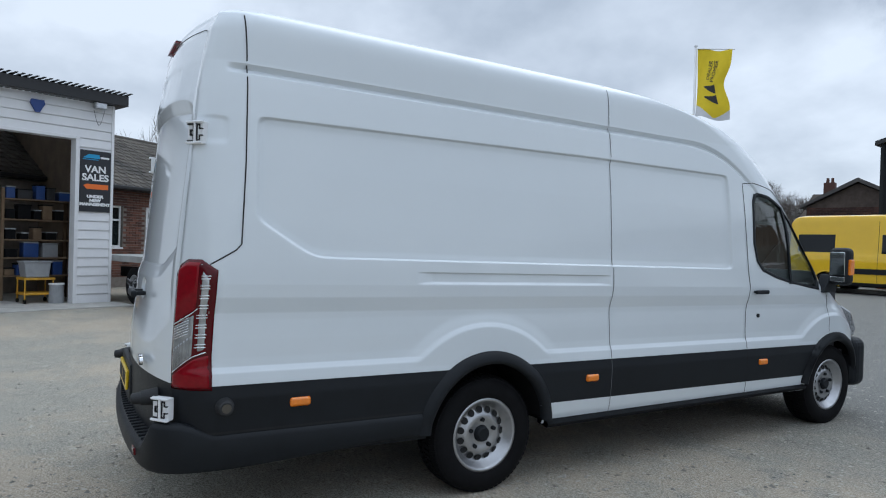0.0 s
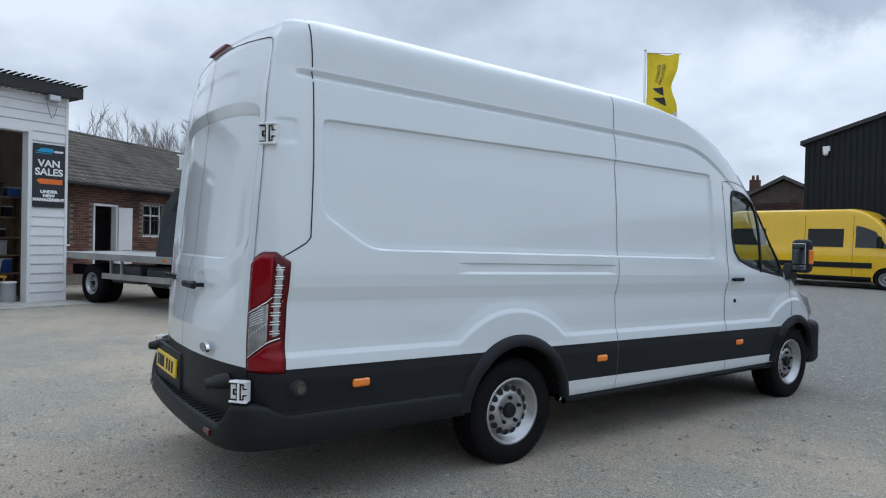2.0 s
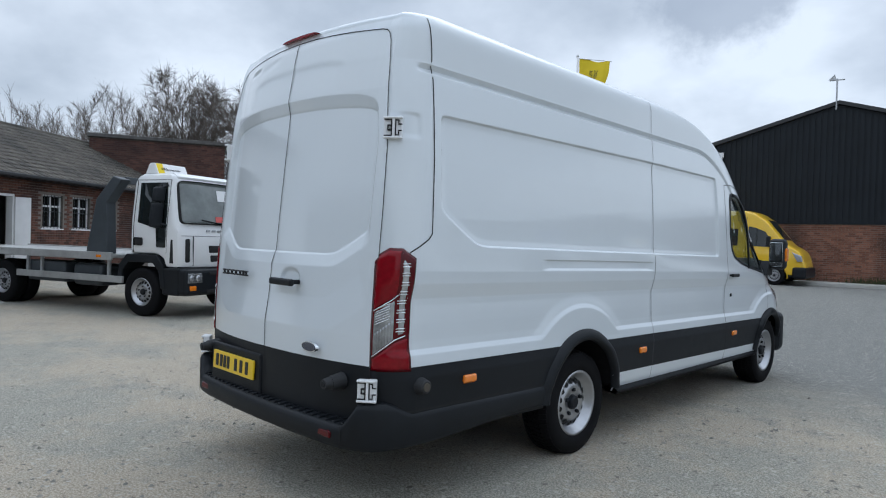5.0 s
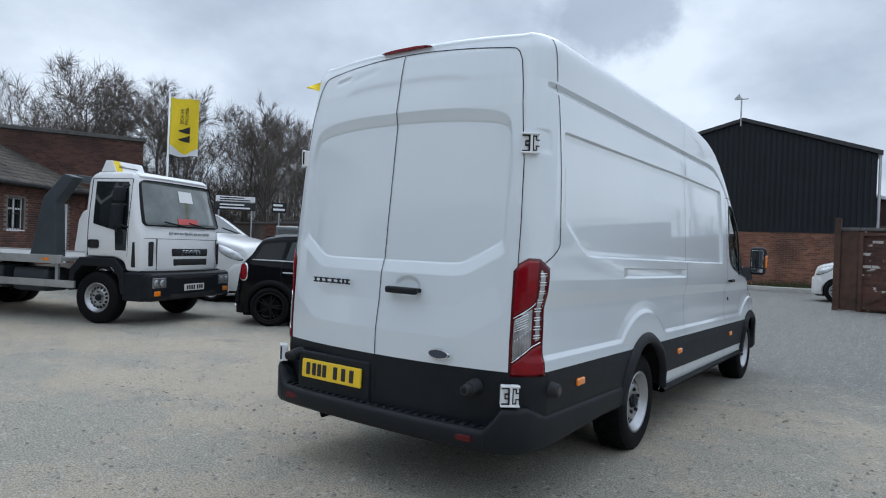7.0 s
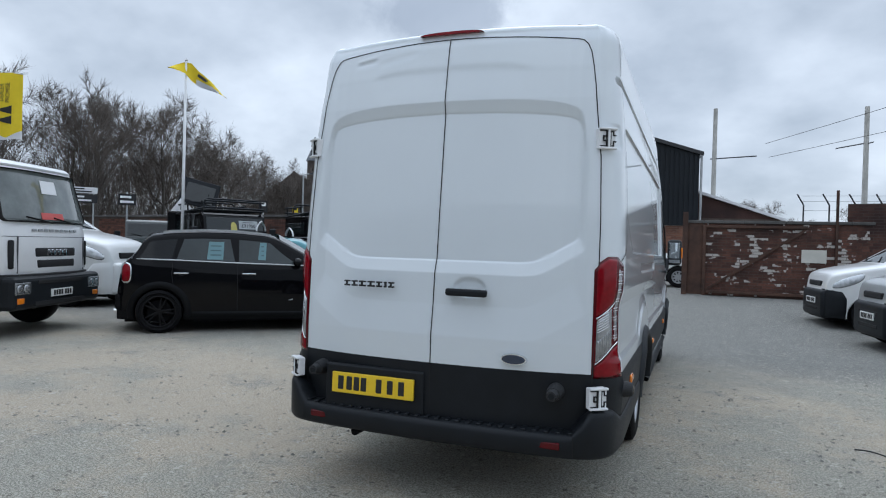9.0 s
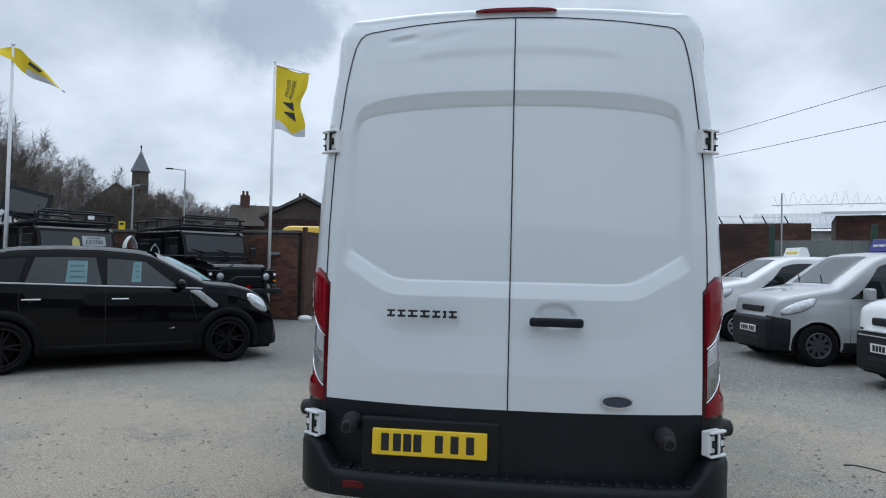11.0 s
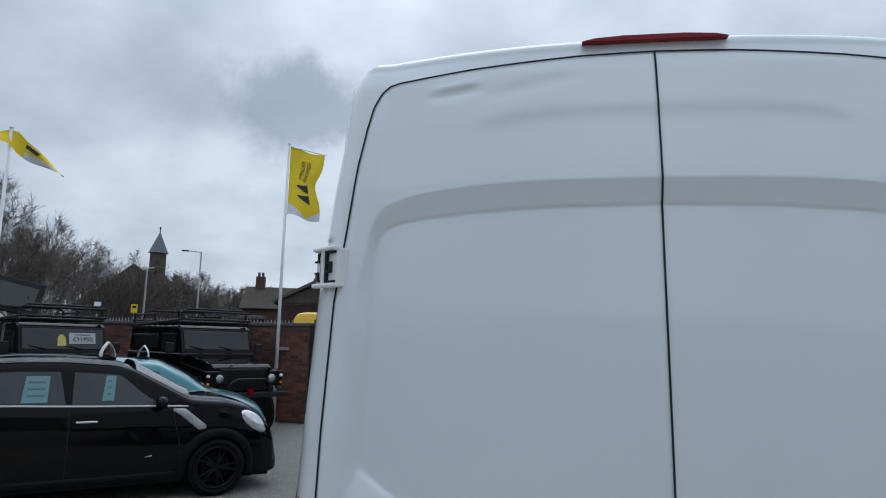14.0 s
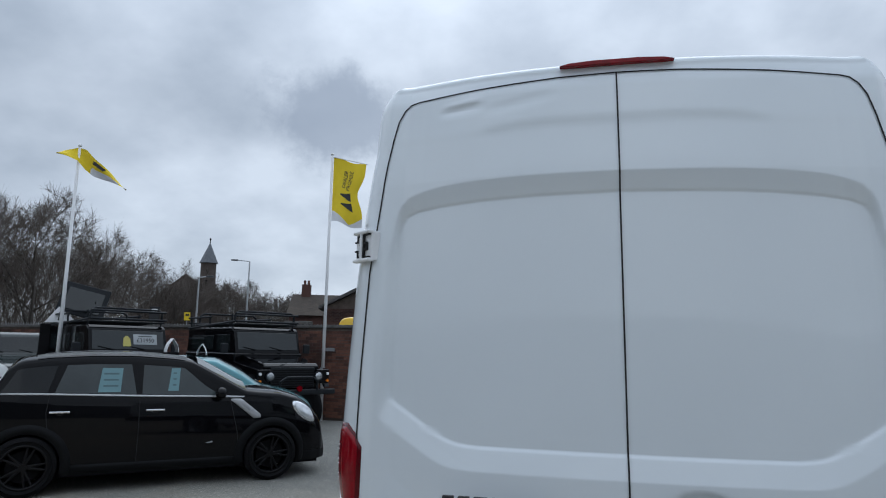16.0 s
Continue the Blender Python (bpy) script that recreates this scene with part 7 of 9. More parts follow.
# boxy off-road vehicles with roof racks
def offroader(name, label, at, h, lift=0.16, rack_=True, L=3.9, tone=BLACKPAINT, bull=True):
    d = thing(name, label, "off-roader")
    d.matrix_world = Matrix.Translation((*at, 0)) @ pose(0, 0, 0, 0, 0, heading(h))
    # nose at y = 0, tail at -L
    z = lift
    part("body_tub", mesh_of(box(-0.78, 0.78, -L, -1.15, 0.50 + z, 1.38 + z, 0.03, 3)), tone, d)
    part("bonnet", mesh_of(prism([(-0.12, 0.62 + z), (-0.10, 1.14 + z), (-0.20, 1.20 + z), (-1.18, 1.36 + z), (-1.18, 0.62 + z)], -0.60, 0.60, "x", 0.02)), tone, d, "black bonnet")
    for s in (1, -1):
        part("front_wing", mesh_of(prism([(-0.02, 0.80 + z), (0.0, 1.08 + z), (-1.18, 1.22 + z), (-1.18, 0.55 + z), (-0.98, 0.60 + z), (-0.86, 0.90 + z), (-0.40, 0.92 + z), (-0.24, 0.80 + z)], 0.50 * s, 0.79 * s, "x", 0.015)), tone, d, "flat-topped front wing")
        part("wheel_spat", mesh_of(prism([(-0.12, 0.72 + z), (-0.30, 0.98 + z), (-0.94, 0.98 + z), (-1.08, 0.62 + z), (-1.02, 0.62 + z), (-0.90, 0.90 + z), (-0.36, 0.90 + z), (-0.18, 0.72 + z)], 0.76 * s, 0.88 * s, "x", 0.01)), PLASTIC, d)
        hl = part("headlamp", mesh_of(rod((0.53 * s, -0.02, 0.95 + z), (0.53 * s, 0.03, 0.95 + z), 0.095, None, 22)), PLASTIC, d, "round headlamp")
        part("lamp_lens", mesh_of(ball((0.53 * s, 0.02, 0.95 + z), 0.080, (1, 0.4, 1), 18)), LENSGREY, hl, soft=True)
        part("side_lamp", mesh_of(rod((0.74 * s, -0.01, 1.0 + z), (0.74 * s, 0.03, 1.0 + z), 0.028, None, 14)), WHITEPRINT, d)
        part("indicator", mesh_of(rod((0.74 * s, -0.01, 0.86 + z), (0.74 * s, 0.03, 0.86 + z), 0.025, None, 14)), AMBER, d)
        part("door_mirror", mesh_of(box(0.86 * s, 1.02 * s, -1.30, -1.24, 1.38 + z, 1.58 + z, 0.02)), PLASTIC, d)
        part("side_window", mesh_of(box(0.735 * s, 0.750 * s, -2.15, -1.48, 1.42 + z, 1.76 + z, 0.004, 1)), CARGLASS, d)
        part("side_window", mesh_of(box(0.735 * s, 0.750 * s, -L + 0.3, -2.35, 1.45 + z, 1.74 + z, 0.004, 1)), CARGLASS, d)
        for y in (-0.65, -L + 0.85):
            wheel(d, (0.70 * s, y, 0.40), 0.40, 0.25, 0.21, s, STEEL, "five", tread=True)
    part("cab", mesh_of(prism([(-1.16, 1.36 + z), (-1.32, 1.86 + z), (-1.42, 1.92 + z), (-L + 0.04, 1.92 + z), (-L, 1.38 + z)], -0.745, 0.745, "x", 0.03)), tone, d, "upright black cab")
    part("windscreen", mesh_of(box(-0.68, 0.68, -0.008, 0.008, 0.0, 0.38, 0.004, 1, m=pose(0, -1.185, 1.45 + z, 17.7, 0, 0))), CARGLASS, d, "flat upright windscreen")
    for x in (-0.3, 0.3):
        part("wiper", mesh_of(rod((x, -1.16, 1.45 + z), (x + 0.28, -1.19, 1.51 + z), 0.008, n=5)), DARK, d)
    part("grille", mesh_of(box(-0.48, 0.48, -0.10, -0.06, 0.72 + z, 1.12 + z, 0.01)), PLASTIC, d, "black slatted grille")
    for i in range(8):
        part("grille_slat", mesh_of(box(-0.45, 0.45, -0.068, -0.045, 0.745 + z + 0.045 * i, 0.765 + z + 0.045 * i, 0.003, 1)), DARK, d)
    part("front_bumper", mesh_of(box(-0.84, 0.84, 0.02, 0.18, 0.60 + z, 0.70 + z, 0.02)), PLASTIC, d, "black winch bumper")
    if bull:
        pts = [(-0.42, 0.16, 0.64 + z), (-0.40, 0.20, 0.86 + z), (-0.28, 0.22, 0.94 + z), (0.28, 0.22, 0.94 + z), (0.40, 0.20, 0.86 + z), (0.42, 0.16, 0.64 + z)]
        part("bull_bar", mesh_of(*[rod(a, b, 0.022) for a, b in zip(pts, pts[1:])]), PLASTIC, d, "black tubular bull bar")
        part("red_winch_hook", mesh_of(rod((0.0, 0.19, 0.72 + z), (0.0, 0.235, 0.72 + z), 0.055, None, 18)), RED, d, "small red badge disc")
    part("chassis", mesh_of(box(-0.5, 0.5, -L + 0.2, -0.1, 0.42, 0.62 + z)), DARK, d)
    if rack_:
        r = part("roof_rack", mesh_of(*[rod((s * 0.72, -1.30, 2.04 + z), (s * 0.72, -L - 0.05, 1.92 + z), 0.024, n=8) for s in (1, -1)], *[rod((-0.72, y, 2.04 + z), (0.72, y, 2.04 + z), 0.024, n=8) for y in (-1.30, -L - 0.05)]), PLASTIC, d, "black tubular roof rack")
        for i in range(9):
            y = -1.35 - (L - 1.4) * i / 8
            part("rack_slat", mesh_of(rod((-0.71, y, 1.99 + z), (0.71, y, 1.99 + z), 0.020, n=6)), PLASTIC, r)
        for s in (1, -1):
            for y in (-1.5, -L + 1.2, -L + 0.1):
                part("rack_leg", mesh_of(rod((s * 0.70, y, 1.91 + z), (s * 0.72, y, 2.2 + z), 0.020, n=6)), PLASTIC, r)
            part("rack_rail", mesh_of(rod((s * 0.72, -2.6, 2.16 + z), (s * 0.72, -L - 0.05, 2.16 + z), 0.022, n=8)), PLASTIC, r)
        part("rack_rail", mesh_of(rod((-0.72, -1.30, 2.2 + z), (0.72, -1.30, 2.2 + z), 0.022, n=8)), PLASTIC, r)
        for y in (-1.42, -L + 0.55):
            hoop = [(-0.70, y, 2.03 + z), (-0.68, y, 2.20 + z), (-0.60, y, 2.25 + z), (0.60, y, 2.25 + z), (0.68, y, 2.20 + z), (0.70, y, 2.03 + z)]
            part("rack_hoop", mesh_of(*[rod(a, b, 0.021, n=8) for a, b in zip(hoop, hoop[1:])]), PLASTIC, r)
    return d


DEF_H = (0.805, -0.593)
off1 = offroader("off_road_vehicle", "black boxy off-road vehicle with tubular roof rack", (-5.71, 10.09), DEF_H)
off2 = offroader("off_road_vehicle", "black boxy off-roader with price board in its windscreen", (-7.83, 8.60), (0.851, -0.525), lift=0.13, bull=False)
# board and card stand before the glass; its dimming is painted into them
BOARDGREY = mat("glass_dimmed_price_board", (0.40, 0.42, 0.43), 0.5, vary=0.05, scale=6)
PBM = pose(0, -1.185, 1.58, 17.7, 0, 0)
pb = part("price_board", mesh_of(box(-0.54, -0.08, 0.012, 0.018, 0.10, 0.31, 0.003, 1, m=PBM)), BOARDGREY, off2, "white price board with dark figures")
lettering("price_figures", "\u00a331950", 0.115, INK, pb, PBM @ pose(-0.31, 0.022, 0.18, 0, 0, 180), bold=0.001)
part("text_bar", mesh_of(box(-0.44, -0.18, 0.018, 0.022, 0.26, 0.275, m=PBM)), INK, pb)
part("warranty_card", mesh_of(prism([(-0.03, 0.06), (0.12, 0.06), (0.11, 0.22), (0.075, 0.27), (0.03, 0.27), (-0.02, 0.22)], 0.012, 0.018, "y")), mat("glass_dimmed_yellow_card", (0.52, 0.46, 0.12), 0.6, vary=0.05), off2, "pale yellow card").data.transform(PBM)
GREENPAINT = mat("dark_green_car_paint", (0.012, 0.022, 0.020), 0.2, vary=0.1, coat=1.0)
off3 = offroader("estate_off_roader", "dark green off-roader parked beside the yard wall", (-12.5, 10.3), (0.72, -0.69), lift=0.0, rack_=False, tone=GREENPAINT, L=4.4, bull=False)
# an opened pick-up canopy behind them
lidv = thing("pickup_canopy", "opened black pick-up canopy with white panel", "canopy", (-11.0, 10.1, 0), 41)
part("tub", mesh_of(box(-0.6, 0.8, 0.1, 1.9, 0.0, 2.1, 0.03)), DARK, lidv)
LIDM = pose(-0.30, 0.0, 2.36, -14, 13, 0)
part("lid", mesh_of(box(-0.06, 0.88, -0.03, 0.03, 0.0, 0.72, 0.02, m=LIDM)), PLASTIC, lidv, "raised black lid")
part("lid_window", mesh_of(box(0.05, 0.78, -0.045, -0.03, 0.10, 0.60, 0.01, m=LIDM)), CARGLASS, lidv)
part("white_panel", mesh_of(prism([(-0.52, 2.12), (0.10, 2.12), (-0.28, 2.46)], -0.1, -0.06, "y")), WHITEPRINT, lidv)
part("lid_strut", mesh_of(rod((0.45, 0.05, 2.1), (0.40, 0.05, 2.6), 0.012)), DARK, lidv)


# small vans for sale along the other side
def small_van(name, label, front_wheel, h, paint, L=4.2, W=1.78, H=1.80, wr=0.31, style="cover", rim=STEEL, bumper=PLASTIC, fw=0.70, ahead=0.16):
    v = thing(name, label, "van")
    wy = (L - fw - 2.65, L - fw)
    top = [(0, 1.5), (0.08, H - 0.06), (0.4, H), (L - 2.0, H), (L - 1.78, H - 0.03), (L - 1.58, H - 0.11), (L - 0.98, 1.24), (L - 0.55, 1.16), (L - 0.25, 1.09), (L - 0.10, 1.02), (L - 0.04, 0.90), (L, 0.55)]
    T, B, rw, S, wd = car_shell(v, L, W, top, [(0, 1.06), (L - 1.0, 1.05), (L - 0.3, 1.02), (L, 0.95)], 0.22, [(0, 0.92), (0.05, 0.99), (0.2, 1), (0.83, 1), (0.90, 0.97), (0.94, 0.91), (0.97, 0.82), (0.99, 0.70), (1, 0.58)], 0.13, paint, wy, wr, lower=bumper, lower_z=0.36)
    v.matrix_world = Matrix.Translation((front_wheel[0] + ahead * h[0], front_wheel[1] + ahead * h[1], 0)) @ pose(0, 0, 0, 0, 0, heading(h)) @ Matrix.Translation((W / 2 - 0.01, -wy[1], 0))
    arches(v, S, wy, wr, paint, gap_=0.052, rim_w=0.016, out=0.006)
    for y in wy:
        for s in (1, -1):
            wheel(v, (s * (W / 2 - 0.10), y, wr), wr, 0.20, 0.20, s, rim, style, tread=False)
    side_glass(v, T, B, S, [(L - 2.35, L - 1.12, L - 2.30, L - 1.62)], CARGLASS, lo=0.04, hi=0.90)
    end_glass(v, T, rw, L - 1.64, L - 1.00, "windscreen", CABGLASS, inset=0.07)
    skin_lens("headlamp_rim", v, S, L - 0.36, 0.925, 0.272, 0.113, 20, 0.010, GAP, "dark lamp surround", power=2.6)
    skin_lens("headlamp", v, S, L - 0.36, 0.927, 0.262, 0.104, 20, 0.035, HEADGLASS, "clear swept headlamp", power=2.6)
    skin_patch("bumper_corner", v, S, L - fw + wr + 0.06, L - 0.005, [(L - fw + wr + 0.06, 0.25), (L, 0.23)], [(L - fw + wr + 0.06, 0.60), (L - 0.25, 0.73), (L, 0.76)], 0.030, bumper, "moulded bumper corner", ny=18)
    part("front_bumper", mesh_of(box(-W * 0.335, W * 0.335, L - 0.30, L + 0.035, 0.205, 0.74, 0.075, 4)), bumper, v, "moulded front bumper", soft=True)
    for z in (0.38, 0.58):
        part("lower_intake", mesh_of(box(-0.36, 0.36, L + 0.022, L + 0.040, z - 0.035, z + 0.025, 0.01)), GAP, v, "dark slot in the bumper")
    for s in (1, -1):
        part("door_mirror", mesh_of(box(s * (W / 2 - 0.02), s * (W / 2 + 0.17), L - 1.42, L - 1.30, 1.04, 1.24, 0.04, 3)), paint if "silver" in label else PLASTIC, v, "door mirror")
        x = S(L - 2.2, 0.9) * s
        part("door_handle", mesh_of(box(x - 0.01, x + 0.03 * s, L - 2.42, L - 2.24, 0.90, 0.93, 0.008)), PLASTIC, v)
        for yy in (L - 2.45, L - 1.12):
            gap("panel_gap", [(Vector(((S(yy, z) + 0.002) * s, yy, z)), Vector((s, 0, 0))) for z in [0.32 + 0.05 * k for k in range(14)]], 0.006, v)
    part("grille", mesh_of(box(-0.34, 0.34, L - 0.12, L - 0.015, 0.80, 0.90, 0.02)), GAP, v)
    bars_plate(v, pose(0, L + 0.045, 0.52, 0, 0, 180))
    for x in (-0.35, 0.30):
        part("wiper", mesh_of(rod((x, L - 1.0, T(L - 1.0) + 0.04), (x + 0.3, L - 1.16, T(L - 1.16) + 0.045), 0.008, n=5)), DARK, v)
    return v, T, L


WHITEPAINT = mat("white_car_paint", (0.74, 0.74, 0.73), 0.3, vary=0.03, scale=3, coat=0.8)
HEADGLASS = mat("clear_headlamp_glass", (0.62, 0.64, 0.66), 0.06, metal=0.4, vary=0.35, scale=18, coat=1.0)
SILVER = mat("silver_car_paint", (0.42, 0.43, 0.43), 0.3, metal=0.25, vary=0.05, scale=4, coat=0.8)
DARKRIM = mat("dark_grey_alloy", (0.10, 0.10, 0.11), 0.35, metal=0.6)
van_h = (-0.99, -0.14)
v1, T1, L1 = small_van("small_van", "small white panel van with wheel covers", (4.55, 10.6), van_h, WHITEPAINT, L=3.9, W=1.72, H=1.72)
v2, T2, L2 = small_van("small_van", "small silver panel van with dark alloy wheels", (4.86, 7.8), van_h, SILVER, L=4.25, W=1.83, H=1.80, wr=0.325, style="cover", rim=DARKRIM, fw=0.62)
v3, T3, L3 = small_van("small_van", "small white panel van with black grille", (5.45, 4.95), van_h, WHITEPAINT, L=4.4, W=1.79, H=1.82, wr=0.32, ahead=0.0)
part("chrome_strip", mesh_of(*[box(-0.5, 0.5, L3 - 0.06, L3 + 0.045, z, z + 0.018, 0.004) for z in (0.66, 0.72)]), CHROME, v3)
for v, T, L, colr, lab in ((v1, T1, L1, WHITEPRINT, "white wedge roof sign on a small van"), (v2, T2, L2, mat("blue_sign_plastic", (0.02, 0.03, 0.22), 0.4, vary=0.1), "blue wedge roof sign on the silver van")):
    p = v.matrix_world @ Vector((0, L - 2.35, T(L - 2.35) + 0.045))
    rs = roof_box((p.x, p.y, p.z), heading(van_h), colr, lab)
    rs.scale = (0.8, 0.85, 0.85)
    for i in range(3):
        part("sign_bar", mesh_of(box(-0.28 + 0.19 * i, -0.13 + 0.19 * i, 0.112, 0.138, 0.10, 0.15, m=None)), FLAGY if colr is WHITEPRINT else WHITEPRINT, rs)

# white medium vans beside the lorry and by the entrance
suv, Ts, Ls = small_van("medium_van", "white medium van parked beside the lorry", (0, 0), (0.96, 0.28), WHITEPAINT, L=4.2, W=1.60, H=1.72, wr=0.28, bumper=WHITEPAINT)
suv.matrix_world = Matrix.Translation((-9.68, 7.0, 0)) @ pose(0, 0, 0, 0, 0, heading((0.96, 0.28))) @ Matrix.Diagonal((1.22, 1.22, 1.22, 1)) @ Matrix.Translation((0, -Ls, 0))
viv, Tv, Lv = small_van("medium_van", "white medium van parked by the entrance", (1.02, 18.8), (-0.99, 0.1), WHITEPAINT, L=4.9, W=1.95, H=1.95, wr=0.34, bumper=WHITEPAINT)
viv.matrix_world = Matrix.Translation((0, 0, 0.25)) @ viv.matrix_world
v1.matrix_world = Matrix.Translation((0, 0, 0.05)) @ v1.matrix_world

# yellow high-roof van across the road
YELLOW = mat("bright_yellow_van_paint", (0.80, 0.50, 0.008), 0.3, vary=0.04, scale=3, coat=0.8)
yel = thing("yellow_van", "bright yellow high-roof minibus van parked by kerb", "van")
yL = 6.2
YW = (1.25, 5.25)
yT, yB, yRw, yS, yWd = car_shell(yel, yL, 1.98, [(0, 2.4), (0.1, 2.58), (0.4, 2.63), (4.2, 2.63), (4.55, 2.54), (4.95, 2.26), (5.45, 1.62), (5.62, 1.42), (6.0, 1.22), (6.15, 0.95), (6.2, 0.62)],
                                [(0, 1.36), (5.3, 1.32), (6.2, 1.1)], 0.30, [(0, 0.95), (0.04, 1), (0.8, 1), (0.92, 0.94), (1, 0.80)], 0.07, YELLOW, YW, 0.34, lower=PLASTIC, lower_z=0.40)
yel.matrix_world = Matrix.Translation((-4.27, 22.4, 0.25)) @ pose(0, 0, 0, 0, 0, -90 + 6) @ Matrix.Translation((-0.98, -YW[1], 0))
arches(yel, yS, YW, 0.34, YELLOW, rim_w=0.03, out=0.01)
for y in YW:
    for s in (1, -1):
        wheel(yel, (s * 0.88, y, 0.34), 0.34, 0.22, 0.20, s, STEEL, "steel", tread=False)
side_glass(yel, yT, yB, yS, [(0.3, 1.5, 0.3, 1.5), (2.9, 4.0, 2.9, 4.0)], PRIVACY, lo=0.02, hi=0.52)
side_glass(yel, yT, yB, yS, [(4.35, 5.40, 4.35, 4.92)], CARGLASS, lo=0.02, hi=0.62)
end_glass(yel, yT, yRw, 4.92, 5.50, inset=0.1)
for s in (1, -1):
    x = yS(3, 0.75) * s
    part("side_moulding", mesh_of(box(x - 0.01, x + 0.02 * s, 1.7, 4.85, 0.68, 0.86, 0.006)), PLASTIC, yel, "black rubbing strip")
    part("door_mirror", mesh_of(box(s * 1.0, s * 1.2, 5.0, 5.12, 1.35, 1.72, 0.04, 3)), PLASTIC, yel)
    part("headlamp", mesh_of(prism([(5.78, 1.18), (6.08, 1.05), (6.12, 0.85), (5.95, 0.85)], s * 0.60, s * 0.93, "x", 0.02)), CLEAR, yel)
    for yy in (4.28, 2.8):
        gap("panel_gap", [(Vector(((yS(yy, z) + 0.002) * s, yy, z)), Vector((s, 0, 0))) for z in [0.42 + 0.08 * k for k in range(26)]], 0.012, yel)
part("front_bumper", mesh_of(box(-0.94, 0.94, 5.80, 6.24, 0.26, 0.66, 0.08, 3)), PLASTIC, yel)

# ---- the white recovery lorry ----
TRUCK_H = (0.9345, 0.356)
lorry = thing("recovery_lorry", "white recovery lorry with flat alloy deck", "lorry")
FWX, RWX = -0.28, -4.04
lorry.matrix_world = Matrix.Translation((-8.0, 2.21, 0)) @ pose(0, 0, 0, 0, 0, heading(TRUCK_H)) @ Matrix.Translation((-1.07, 0.28, 0))
# local: front axle at y = 0, half width 1.07
LW = 1.07
CABW = mat("white_lorry_paint", (0.76, 0.76, 0.76), 0.35, vary=0.04, scale=3, coat=0.5)
cabp = [(-0.58, 0.98), (-0.60, 2.34), (-0.48, 2.46), (0.26, 2.47), (0.42, 2.40), (0.62, 1.62), (0.665, 1.48), (0.70, 0.86), (0.30, 0.86), (0.22, 1.0), (0.04, 1.08), (-0.50, 1.08)]
cab = part("cab", mesh_of(prism(cabp, -LW + 0.02, LW - 0.02, "x", 0.075)), CABW, lorry, "white forward-control cab", soft=False)
part("roof_edge", mesh_of(prism([(-0.55, 2.40), (-0.48, 2.475), (0.26, 2.488), (0.44, 2.42), (0.40, 2.36), (-0.50, 2.36)], -LW + 0.10, LW - 0.10, "x", 0.03)), CABW, cab)
# solid dark strip drawn for the shaded gap above the bumper
part("front_step", mesh_of(box(-LW + 0.06, LW - 0.06, 0.62, 0.715, 0.845, 0.885, 0.012)), GAP, cab, "dark gap under the cab front")
part("panel_gap", mesh_of(box(-0.98, 0.98, 0.655, 0.672, 1.405, 1.413), box(-0.80, -0.792, 0.68, 0.70, 0.90, 1.41), box(0.792, 0.80, 0.68, 0.70, 0.90, 1.41)), SEALGAP, cab)
WSM = pose(0, 0.622, 1.628, 14.4, 0, 0)
part("windscreen_surround", mesh_of(box(-0.985, 0.985, -0.012, 0.004, -0.02, 0.735, 0.07, 3, m=WSM)), GAP, cab)
part("windscreen", mesh_of(box(-0.970, 0.970, -0.01, 0.010, -0.005, 0.72, 0.05, 3, m=WSM)), SCREEN, cab, "wide windscreen")
for i, x in enumerate((-0.55, 0.05)):
    part("wiper", mesh_of(rod((x, 0.645, 1.61), (x + 0.55, 0.63, 1.69), 0.010, n=6)), DARK, cab)
part("windscreen_card", mesh_of(box(-0.25, 0.28, 0.014, 0.018, 0.03, 0.13, m=WSM)), mat("pale_red_card", (0.55, 0.10, 0.09), 0.6), cab, "red card with white words")
part("windscreen_card", mesh_of(box(-0.22, 0.16, 0.014, 0.018, 0.42, 0.62, m=WSM)), WHITEPRINT, cab, "white price card")
